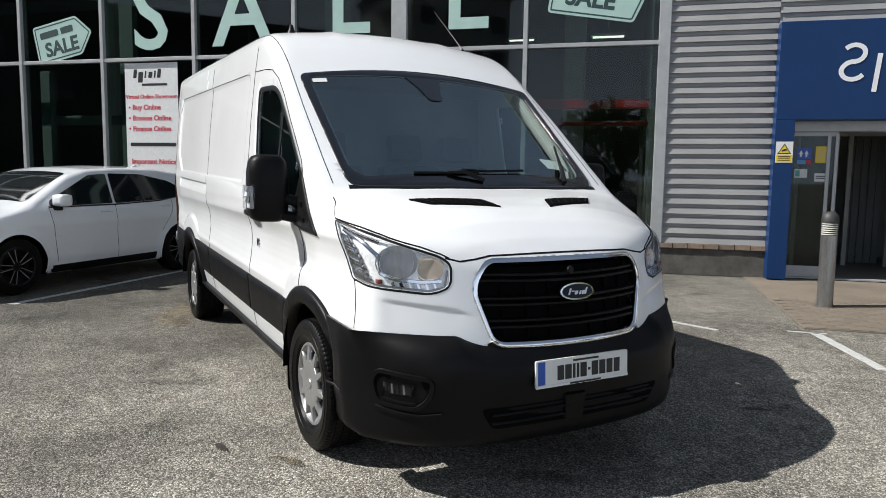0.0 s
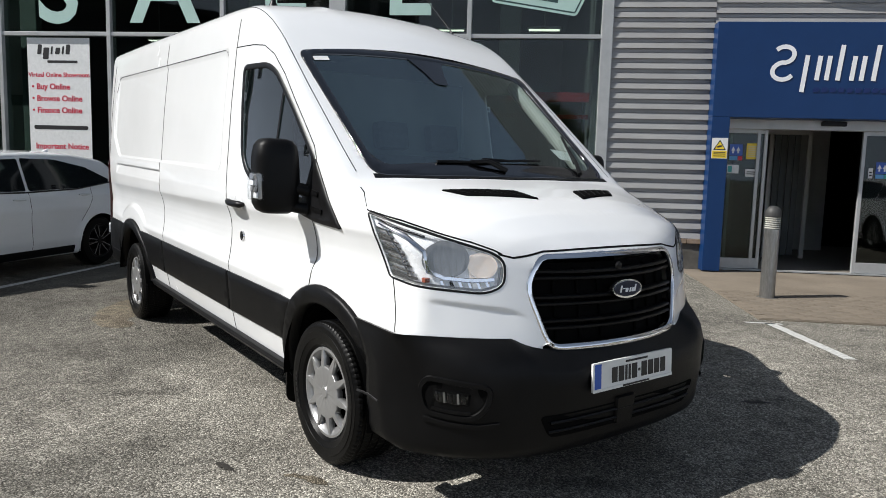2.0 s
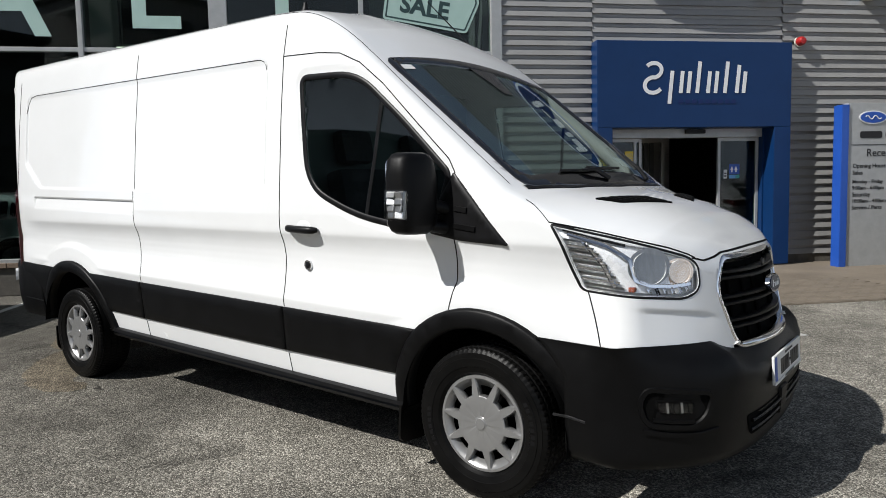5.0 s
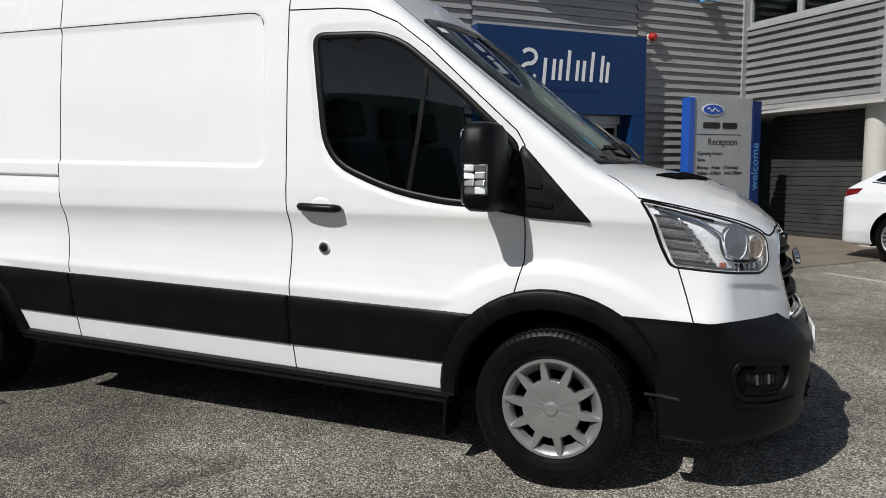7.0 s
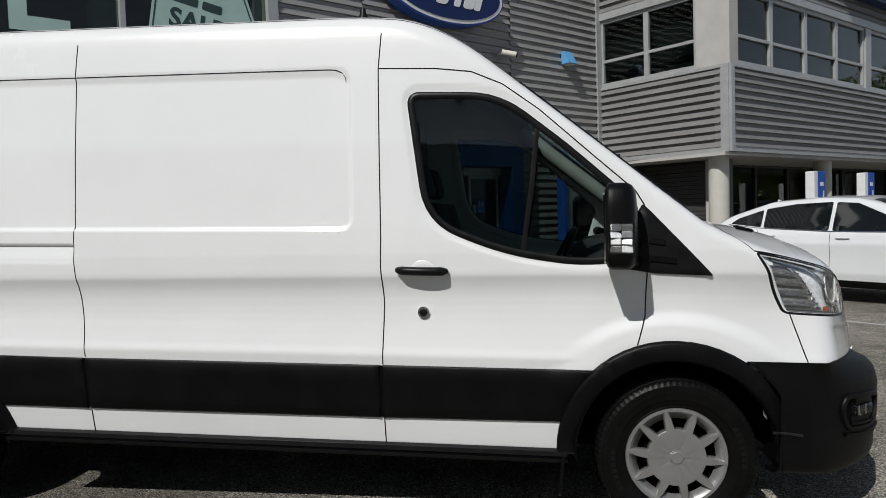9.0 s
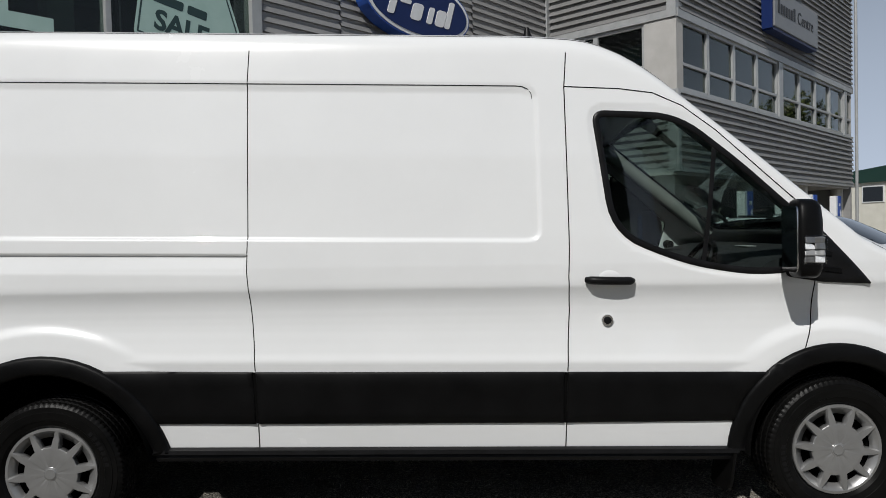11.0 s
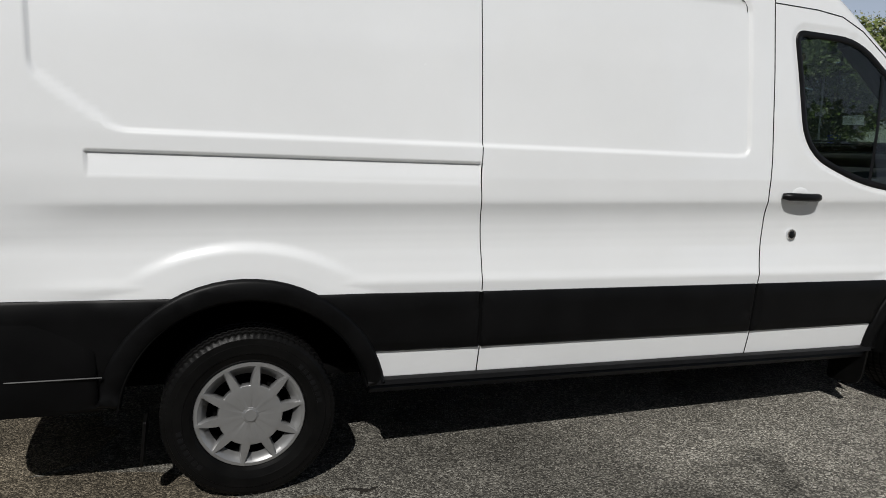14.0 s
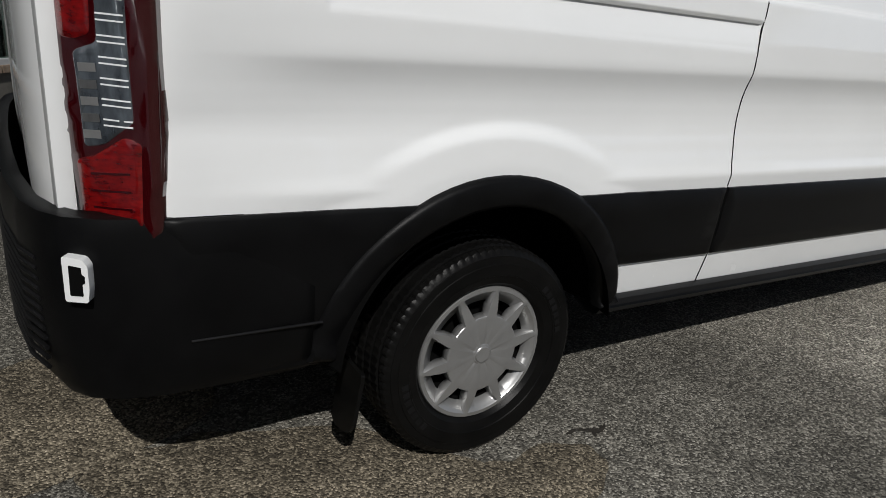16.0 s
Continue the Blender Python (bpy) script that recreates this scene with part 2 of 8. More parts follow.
M_SHOP = glass("showroom_glass", (0.48, 0.56, 0.53), 0.02, ior=1.40)
M_LENS = glass("clear_lamp_lens", (0.93, 0.94, 0.95), 0.03)
M_RED = textured("red_lamp_lens", (0.05, 0.001, 0.002), (0.21, 0.004, 0.004), 38, (0.05, 0.14), coat=1.0, bump=0.3, bump_scale=110, stretch=(1, 1, 2.5), dist=0.003)
M_REDDARK = material("dark_red_lamp_lens", (0.030, 0.001, 0.002), 0.10, coat=1.0)
M_AMBER = material("dull_amber_bulb", (0.26, 0.075, 0.045), 0.25)
M_WARMCHROME = textured("warm_reflector", (0.80, 0.62, 0.46), (0.90, 0.76, 0.62), 30, (0.08, 0.22), metal=0.75)
M_CLEARDARK = textured("clear_ribbed_lens", (0.03, 0.036, 0.045), (0.20, 0.23, 0.26), 28, (0.05, 0.14), metal=0.5, coat=1.0, stretch=(1, 1, 0.3))
M_SCUFF = textured("scuffed_plastic_edge", (0.02, 0.02, 0.021), (0.05, 0.05, 0.052), 40, (0.5, 0.7))
M_SEAT = textured("grey_seat_cloth", (0.03, 0.03, 0.033), (0.055, 0.055, 0.06), 30, (0.8, 0.95), bump=0.2, bump_scale=400, dist=0.002)
M_TRIM = textured("dark_cab_plastic", (0.035, 0.036, 0.039), (0.055, 0.056, 0.060), 12, (0.5, 0.7))
M_BULK = textured("grey_green_bulkhead", (0.125, 0.15, 0.147), (0.165, 0.195, 0.19), 3, (0.6, 0.8))
M_PILLAR = textured("pale_pillar_trim", (0.22, 0.23, 0.22), (0.28, 0.29, 0.27), 6, (0.6, 0.8))
M_PLATE = textured("number_plate_white", (0.68, 0.69, 0.68), (0.74, 0.75, 0.73), 20, (0.3, 0.4))
M_PLATEBLUE = material("plate_blue", (0.02, 0.09, 0.42), 0.4)
M_INK = material("black_print", (0.012, 0.012, 0.013), 0.5)
M_BADGE = material("dark_blue_badge_enamel", (0.003, 0.006, 0.022), 0.35, spec=0.3)
M_OVAL = material("oval_blue", (0.006, 0.020, 0.10), 0.4, spec=0.3)
M_PAPER = textured("white_paper", (0.62, 0.63, 0.62), (0.72, 0.73, 0.72), 20, (0.6, 0.8))
M_ALU = textured("grey_aluminium_frame", (0.36, 0.37, 0.37), (0.43, 0.44, 0.44), 6, (0.4, 0.55), metal=0.3)
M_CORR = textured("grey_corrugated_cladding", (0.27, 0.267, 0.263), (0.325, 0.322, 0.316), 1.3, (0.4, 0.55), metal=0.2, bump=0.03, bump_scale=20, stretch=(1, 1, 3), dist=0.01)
# darker copy of the cladding: the wing's weaker sunlight put into the colour
M_CORRSHADE = textured("shaded_grey_corrugated_cladding", (0.19, 0.188, 0.185), (0.235, 0.232, 0.228), 1.3, (0.4, 0.55), metal=0.2, bump=0.03, bump_scale=20, stretch=(1, 1, 3), dist=0.01)
# near-black in place of the shade inside the offices
M_OFFICE = textured("office_shade", (0.012, 0.013, 0.014), (0.03, 0.031, 0.033), 0.8, (0.7, 0.9))
M_BOARD = textured("grey_sign_board", (0.17, 0.175, 0.18), (0.21, 0.215, 0.22), 3, (0.35, 0.5))
M_RENDER = textured("grey_render", (0.40, 0.39, 0.37), (0.47, 0.46, 0.44), 3, (0.8, 0.95), bump=0.1, bump_scale=80)
M_BLUE = textured("blue_entrance_panel", (0.003, 0.027, 0.100), (0.0045, 0.032, 0.115), 2.5, (0.34, 0.46), bump=0.02, bump_scale=12, spec=0.28)
M_BLUESIGN = textured("bright_blue_sign", (0.015, 0.075, 0.38), (0.02, 0.09, 0.43), 4, (0.3, 0.45))
M_WHITE = textured("white_lettering", (0.72, 0.73, 0.74), (0.8, 0.81, 0.82), 8, (0.35, 0.5))
M_MINT = textured("pale_mint_vinyl", (0.36, 0.52, 0.47), (0.42, 0.58, 0.53), 3, (0.35, 0.5))
M_BRICK = textured("brown_brick", (0.16, 0.115, 0.08), (0.25, 0.19, 0.14), 14, (0.8, 0.95), bump=0.4, bump_scale=90, island=0.2)
M_PLINTH = textured("stained_render_plinth", (0.055, 0.05, 0.042), (0.12, 0.112, 0.098), 5, (0.85, 0.95), bump=0.3, bump_scale=60)
M_LINE = textured("worn_white_road_paint", (0.30, 0.30, 0.28), (0.62, 0.62, 0.6), 28, (0.7, 0.9), bump=0.3, bump_scale=120)
M_STEEL = textured("brushed_steel", (0.25, 0.25, 0.245), (0.35, 0.35, 0.345), 10, (0.26, 0.40), metal=0.85, stretch=(6, 6, 1))
M_CARWHITE = textured("white_car_paint", (0.70, 0.72, 0.74), (0.75, 0.77, 0.79), 2, (0.2, 0.28), coat=0.9)
M_CARBLACK = textured("black_car_paint", (0.008, 0.009, 0.011), (0.012, 0.013, 0.016), 2, (0.15, 0.22), coat=1.0)
M_BARK = textured("bark", (0.05, 0.04, 0.03), (0.10, 0.08, 0.06), 12, (0.85, 0.95), bump=0.5, bump_scale=40)
M_GREEN = textured("dark_green_fascia", (0.006, 0.032, 0.022), (0.008, 0.040, 0.028), 2, (0.4, 0.55))
M_CREAM = textured("cream_wall", (0.60, 0.58, 0.50), (0.70, 0.68, 0.60), 1.5, (0.7, 0.9), bump=0.05)
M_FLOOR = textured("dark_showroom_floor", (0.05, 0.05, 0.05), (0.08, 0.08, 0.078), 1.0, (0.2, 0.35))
M_LOBBY = textured("lobby_floor_covering", (0.16, 0.145, 0.125), (0.23, 0.21, 0.185), 4, (0.35, 0.5))
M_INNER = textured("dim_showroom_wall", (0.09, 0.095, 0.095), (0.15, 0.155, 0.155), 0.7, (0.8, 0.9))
M_YELLOW = material("yellow_notice", (0.75, 0.55, 0.03), 0.5)
M_NOTICERED = material("red_print", (0.55, 0.02, 0.05), 0.5)
M_REDPAINT = material("red_enamel", (0.40, 0.015, 0.015), 0.35)
M_REDDULL = textured("faded_red_fascia", (0.12, 0.012, 0.010), (0.17, 0.018, 0.015), 2, (0.5, 0.7))
M_SHUTTER = textured("dark_roller_shutter", (0.035, 0.035, 0.035), (0.06, 0.06, 0.058), 2, (0.5, 0.65), metal=0.3)
M_BEIGE = textured("beige_column_paint", (0.46, 0.45, 0.40), (0.54, 0.53, 0.48), 3, (0.6, 0.75), bump=0.05)


# ---- mesh helpers ----
def link(name, bm, mat, parent=None, label="", smooth=None):
    me = bpy.data.meshes.new(name)
    bm.normal_update()
    bm.to_mesh(me)
    bm.free()
    for m in (mat if isinstance(mat, (list, tuple)) else [mat]):
        me.materials.append(m)
    if smooth is not None:
        for p in me.polygons:
            p.use_smooth = True
        if smooth < 179:
            me.set_sharp_from_angle(angle=radians(smooth))
    ob = new(name, me)
    if parent is not None:
        ob.parent = parent
    if label:
        ob["label"] = label
    return ob


def part(name, bm, mat, parent, label="", smooth=None):
    return link(name, bm, mat, parent, label, smooth)


def thing(name, label, category, group="", m=None):
    ob = new(name)
    ob.empty_display_size = 0.2
    if m is not None:
        ob.matrix_basis = m
    return tagged(ob, label, category, group)


def add_box(bm, lo, hi, bevel=0.0, m=None):
    vs = [bm.verts.new((x, y, z)) for x in (lo[0], hi[0]) for y in (lo[1], hi[1]) for z in (lo[2], hi[2])]
    fs = [bm.faces.new([vs[i] for i in q]) for q in ((0, 1, 3, 2), (4, 6, 7, 5), (0, 4, 5, 1), (2, 3, 7, 6), (0, 2, 6, 4), (1, 5, 7, 3))]
    if bevel:
        es = list({e for f in fs for e in f.edges})
        out = bmesh.ops.bevel(bm, geom=es, offset=bevel, segments=2, affect='EDGES', profile=0.6)
        vs = list({v for f in out["faces"] for v in f.verts} | {v for v in vs if v.is_valid})
    if m is not None:
        bmesh.ops.transform(bm, matrix=m, verts=[v for v in vs if v.is_valid])
    return vs


def box(lo, hi, bevel=0.0, m=None):
    bm = bmesh.new()
    add_box(bm, lo, hi, bevel, m)
    return bm


def add_lathe(bm, profile, steps=32, m=None, close=False, sweep=None):
    """profile: (radius, height) pairs round the z axis. sweep(i, j, r, h) may change a point."""
    rings = []
    for j, (r, h) in enumerate(profile):
        ring = []
        for i in range(steps):
            a = 2 * math.pi * i / steps
            rr, hh = (r, h) if sweep is None else sweep(i, j, r, h)
            p = Vector((rr * math.cos(a), rr * math.sin(a), hh))
            ring.append(bm.verts.new(m @ p if m is not None else p))
        rings.append(ring)
    for a, b in zip(rings, rings[1:] + ([rings[0]] if close else [])):
        for i in range(steps):
            k = (i + 1) % steps
            bm.faces.new((a[i], a[k], b[k], b[i]))
    if not close:
        for ring, flip in ((rings[0], True), (rings[-1], False)):
            bm.faces.new(ring[::-1] if flip else ring)
    return rings


def lathe(profile, steps=32, m=None, close=False, sweep=None):
    bm = bmesh.new()
    add_lathe(bm, profile, steps, m, close, sweep)
    return bm


def add_tube(bm, pts, radius, steps=8, caps=True):
    """A tube along points; radius may be one number or one for each point."""
    pts = [Vector(p) for p in pts]
    rings = []
    up = Vector((0, 0, 1))
    for i, p in enumerate(pts):
        d = (pts[min(i + 1, len(pts) - 1)] - pts[max(i - 1, 0)]).normalized()
        side = d.cross(up)
        if side.length < 0.05:
            side = d.cross(Vector((1, 0, 0)))
        side.normalize()
        top = side.cross(d)
        r = radius[i] if isinstance(radius, (list, tuple)) else radius
        rings.append([bm.verts.new(p + r * (math.cos(2 * math.pi * k / steps) * side + math.sin(2 * math.pi * k / steps) * top)) for k in range(steps)])
    for a, b in zip(rings, rings[1:]):
        for k in range(steps):
            bm.faces.new((a[k], a[(k + 1) % steps], b[(k + 1) % steps], b[k]))
    if caps:
        bm.faces.new(rings[0][::-1])
        bm.faces.new(rings[-1])
    return rings


def tube(pts, radius, steps=8):
    bm = bmesh.new()
    add_tube(bm, pts, radius, steps)
    bmesh.ops.recalc_face_normals(bm, faces=bm.faces)
    return bm


def add_prism(bm, outline, lo, hi, m=None):
    """A flat outline (u, v) given thickness from lo to hi along the third axis, as (u, v, w)."""
    a = [bm.verts.new(m @ Vector((u, v, lo)) if m is not None else (u, v, lo)) for u, v in outline]
    b = [bm.verts.new(m @ Vector((u, v, hi)) if m is not None else (u, v, hi)) for u, v in outline]
    n = len(outline)
    for i in range(n):
        k = (i + 1) % n
        bm.faces.new((a[i], a[k], b[k], b[i]))
    bm.faces.new(a[::-1])
    bm.faces.new(b)


def prism(outline, lo, hi, m=None):
    bm = bmesh.new()
    add_prism(bm, outline, lo, hi, m)
    bmesh.ops.recalc_face_normals(bm, faces=bm.faces)
    return bm


def rounded(pts, radius, steps=5):
    """A closed outline with its corners rounded; radius one number or one for each corner."""
    out = []
    n = len(pts)
    for i in range(n):
        p, a, b = Vector(pts[i]), Vector(pts[i - 1]), Vector(pts[(i + 1) % n])
        r = radius[i] if isinstance(radius, (list, tuple)) else radius
        da, db = a - p, b - p
        r = min(r, da.length * 0.48, db.length * 0.48)
        p0, p1 = p + da.normalized() * r, p + db.normalized() * r
        for k in range(steps + 1):
            t = k / steps
            q = (1 - t) ** 2 * p0 + 2 * t * (1 - t) * p + t * t * p1
            out.append((q.x, q.y))
    return out


def dense(pts, step=0.03, closed=True):
    out = []
    n = len(pts)
    for i in range(n if closed else n - 1):
        a, b = Vector(pts[i]), Vector(pts[(i + 1) % n])
        k = max(1, int((b - a).length / step))
        out += [tuple(a.lerp(b, j / k)) for j in range(k)]
    if not closed:
        out.append(tuple(pts[-1]))
    return out


def offset_outline(pts, d):
    """A closed outline moved inwards by d (for outlines that run counter-clockwise)."""
    n = len(pts)
    area = sum(pts[i][0] * pts[(i + 1) % n][1] - pts[(i + 1) % n][0] * pts[i][1] for i in range(n))
    s = 1 if area > 0 else -1
    out = []
    for i in range(n):
        a, p, b = Vector(pts[i - 1]), Vector(pts[i]), Vector(pts[(i + 1) % n])
        t = (b - a).normalized()
        out.append((p.x - s * t.y * d, p.y + s * t.x * d))
    return out


def inside(p, poly):
    x, y = p
    hit = False
    n = len(poly)
    for i in range(n):
        x1, y1 = poly[i]
        x2, y2 = poly[(i + 1) % n]
        if (y1 > y) != (y2 > y) and x < (x2 - x1) * (y - y1) / (y2 - y1) + x1:
            hit = not hit
    return hit


def text(name, words, size, mat, m, parent, thick=0.006, align='CENTER', shear=0.0, spacing=1.0, label="", bold=0.0):
    """Raised lettering as a mesh, from the built-in font, lying in the x-y plane of m."""
    cu = bpy.data.curves.new(name, 'FONT')
    cu.body, cu.size, cu.extrude, cu.align_x, cu.shear, cu.space_character = words, size, thick, align, shear, spacing
    cu.offset, cu.resolution_u = bold, 3
    tmp = bpy.data.objects.new(name, cu)
    scene.collection.objects.link(tmp)
    dg = bpy.context.evaluated_depsgraph_get()
    me = bpy.data.meshes.new_from_object(tmp.evaluated_get(dg))
    bpy.data.objects.remove(tmp)
    bpy.data.curves.remove(cu)
    me.name = name
    me.materials.clear()
    me.materials.append(mat)
    me.transform(m)
    ob = new(name, me)
    ob.parent = parent
    if label:
        ob["label"] = label
    return ob


def facing(origin, right, up):
    """A pose whose x is right, y up and z towards the viewer."""
    r, u = Vector(right).normalized(), Vector(up).normalized()
    n = r.cross(u)
    return Matrix(((r.x, u.x, n.x, origin[0]), (r.y, u.y, n.y, origin[1]), (r.z, u.z, n.z, origin[2]), (0, 0, 0, 1)))


# ---- the van: its body as one smooth form ----
RAKE = 0.029                  # the unladen body rises towards the rear


def smin(a, b, k):
    h = np.clip(0.5 + 0.5 * (b - a) / k, 0, 1)
    return b + (a - b) * h - k * h * (1 - h)


def smax(a, b, k):
    return -smin(-a, -b, k)


def step(a, b, x):
    t = np.clip((x - a) / (b - a), 0, 1)
    return t * t * (3 - 2 * t)


SIDE_Z = np.array([0.20, 0.35, 0.48, 0.62, 0.72, 0.768, 0.778, 0.81, 0.86, 0.92, 0.96, 1.00, 1.04, 1.06, 1.08, 1.10, 1.12, 1.134, 1.142, 1.16, 1.24, 1.30, 1.36, 1.75, 2.08, 2.20, 2.30, 2.5])
SIDE_W = np.array([0.895, 0.917, 0.944, 0.957, 0.964, 0.9715, 0.9715, 0.964, 0.957, 0.951, 0.9495, 0.9500, 0.9530, 0.9562, 0.9605, 0.9665, 0.9738, 0.9795, 0.9812, 0.9830, 0.9855, 0.983, 0.980, 0.950, 0.915, 0.900, 0.885, 0.86])

# the door window's outline on the flank (x, z)
WIN_CORNERS = [(-1.128, 1.965), (-0.72, 1.955), (-0.43, 1.725), (-0.13, 1.455), (-0.20, 1.215), (-0.40, 1.203), (-0.70, 1.247), (-1.055, 1.385)]
WIN = rounded(WIN_CORNERS, [0.055, 0.14, 0.10, 0.04, 0.06, 0.1, 0.2, 0.16], 6)


def from_outline(x, z, poly):
    """Distance from an outline, negative inside it."""
    x, z = np.asarray(x, float), np.asarray(z, float)
    best, odd = np.full(np.broadcast(x, z).shape, 1e9), np.zeros(np.broadcast(x, z).shape, bool)
    for (ax, az), (bx, bz) in zip(poly, poly[1:] + poly[:1]):
        dx, dz = bx - ax, bz - az
        t = np.clip(((x - ax) * dx + (z - az) * dz) / max(dx * dx + dz * dz, 1e-12), 0, 1)
        best = np.minimum(best, np.hypot(x - ax - t * dx, z - az - t * dz))
        if dz:
            odd ^= ((az > z) != (bz > z)) & (x < (z - az) / dz * dx + ax)
    return np.where(odd, -best, best)


def rounded_mask(x, z, lo, hi, soft, r=0.06, chamfer=None):
    """1 inside a rounded rectangle, falling to 0 over soft."""
    cx, cz, hx, hz = (lo[0] + hi[0]) / 2, (lo[1] + hi[1]) / 2, (hi[0] - lo[0]) / 2, (hi[1] - lo[1]) / 2
    dx, dz = np.abs(x - cx) - hx + r, np.abs(z - cz) - hz + r
    d = np.hypot(np.maximum(dx, 0), np.maximum(dz, 0)) + np.minimum(np.maximum(dx, dz), 0) - r
    if chamfer is not None:
        px, pz, nx, nz = chamfer
        d = smax(d, (x - px) * nx + (z - pz) * nz, 0.03)
    return 1 - step(-soft, 0.0, d)


def side_width(x, z):
    """Half the body's width at a place along it and a height."""
    z_true = z
    # the crease runs down a little towards the rear
    z = z - 0.0165 * np.clip(x + 1.27, -3.3, 1.3) * step(0.86, 1.0, z) * (1 - step(1.24, 1.36, z))
    w = np.interp(z, SIDE_Z, SIDE_W)
    for dz in (0.002, -0.002, 0.004, -0.004):
        w = w + np.interp(z + dz, SIDE_Z, SIDE_W)
    w = w / 5
    # the shoulder crease dies away towards the rear corner
    calm = sum(np.interp(z + dz, SIDE_Z, SIDE_W) for dz in (-0.12, -0.08, -0.04, 0.0, 0.04, 0.08, 0.12)) / 7
    fade = 1 - step(-4.62, -4.22, x)
    w = w * (1 - fade) + calm * fade
    z = z_true
    # pressed panels in the cargo sides
    w = w - 0.012 * rounded_mask(x, z, (-4.455, 1.345), (-1.395, 2.087), 0.016, chamfer=(-4.31, 1.437, -0.60, -0.80))
    # rail slot
    slot = rounded_mask(x, z, (-4.29, 1.185), (-2.782, 1.281), 0.008, r=0.004)
    w = w - slot * 0.014 * np.clip((z - 1.180) / 0.085, 0, 1)
    # the door's skin is set back round its window
    if np.any((x > -1.25) & (x < 0.1)):
        w = w - 0.007 * (1 - step(0.022, 0.036, from_outline(x, z, WIN))) * step(1.16, 1.22, z)
    # flares above the wheels
    for hx, hz, r0, e0, e1 in ((0.018, 0.345, 0.52, 0.58, 0.655), (-3.75, 0.235, 0.575, 0.665, 0.716)):
        r = np.hypot((x - hx) * 0.95, z - hz)
        f = (1 - step(e0, e1, r)) * step(0.58, 0.74, z)
        w = w * (1 - f) + f * np.maximum(w, 0.974 - 0.06 * np.clip(r - r0 - 0.02, 0, 1))
    # the cab draws in towards the screen
    c = np.clip((x + 1.25) / 1.4, 0, 1.2)
    w = w - c ** 2 * 0.05 * np.clip((z - 1.1) / 0.9, 0, 1) - 0.05 * step(0.05, 0.6, x) * np.clip(1.0 - np.abs(z - 1.0), 0, 1)
    return w


def top_height(x, y):
    ay = np.abs(y)
    roof = 2.42 - 0.055 * (ay / 0.75) ** 2 - 0.07 * np.clip((x + 1.55) / 0.8, 0, 2) ** 2 - 0.01 * np.clip((-x - 3.4) / 1.3, 0, 2) ** 2
    roof = roof + 0.009 * np.exp(-((ay - 0.40) / 0.06) ** 2) * (1 - step(-1.15, -0.80, x))
    screen = 2.055 - 0.80 * (x + 0.60) - 0.055 * (ay / 0.83) ** 2
    hood = np.interp(x, [-0.5, 0.2, 0.42, 0.58, 0.72, 0.83, 0.92, 1.0, 1.2], [1.5, 1.40, 1.357, 1.32, 1.263, 1.19, 1.11, 1.03, 0.8])
    hood = hood - (0.035 + 0.085 * np.clip((x - 0.2) / 0.4, 0, 1)) * (ay / 0.85) ** 3
    low = smax(screen, hood, 0.03)
    return smin(roof, low, 0.16)


def nose_x(y, z):
    ay = np.abs(y)
    nose = 0.995 + np.clip(0.97 - z, -0.5, 0.35) * 0.16 - 0.40 * y * y
    # scooped cheek under the lamps, below a crease that falls towards the grille
    below = 0.905 + 0.12 * (ay - 0.64) - 2.2 * np.clip(0.60 - ay, 0, 1) ** 2 - z
    scoop = step(0.0, 0.022, below) * np.clip(1 - (below - 0.02) / 0.12, 0, 1) * step(0.48, 0.60, ay) * (1 - step(0.80, 0.90, ay))
    return nose - 0.008 * scoop


def rear_x(y):
    return -4.875 + 0.22 * (np.abs(y) / 0.955) ** 7


def body_field(x, y, z):
    f = smax(np.abs(y) - side_width(x, z), z - top_height(x, y), 0.085 - 0.035 * step(-0.9, -0.3, x))
    f = smax(f, x - nose_x(y, z), 0.07)
    return smax(f, rear_x(y) - x, 0.035)


def cast(origin, way, far=2.2):
    """Where rays from inside leave the body."""
    lo, hi = np.zeros(len(origin)), np.full(len(origin), far)
    for _ in range(34):
        mid = (lo + hi) / 2
        p = origin + way * mid[:, None]
        out = body_field(p[:, 0], p[:, 1], p[:, 2]) > 0
        hi, lo = np.where(out, mid, hi), np.where(out, lo, mid)
    return origin + way * ((lo + hi) / 2)[:, None]


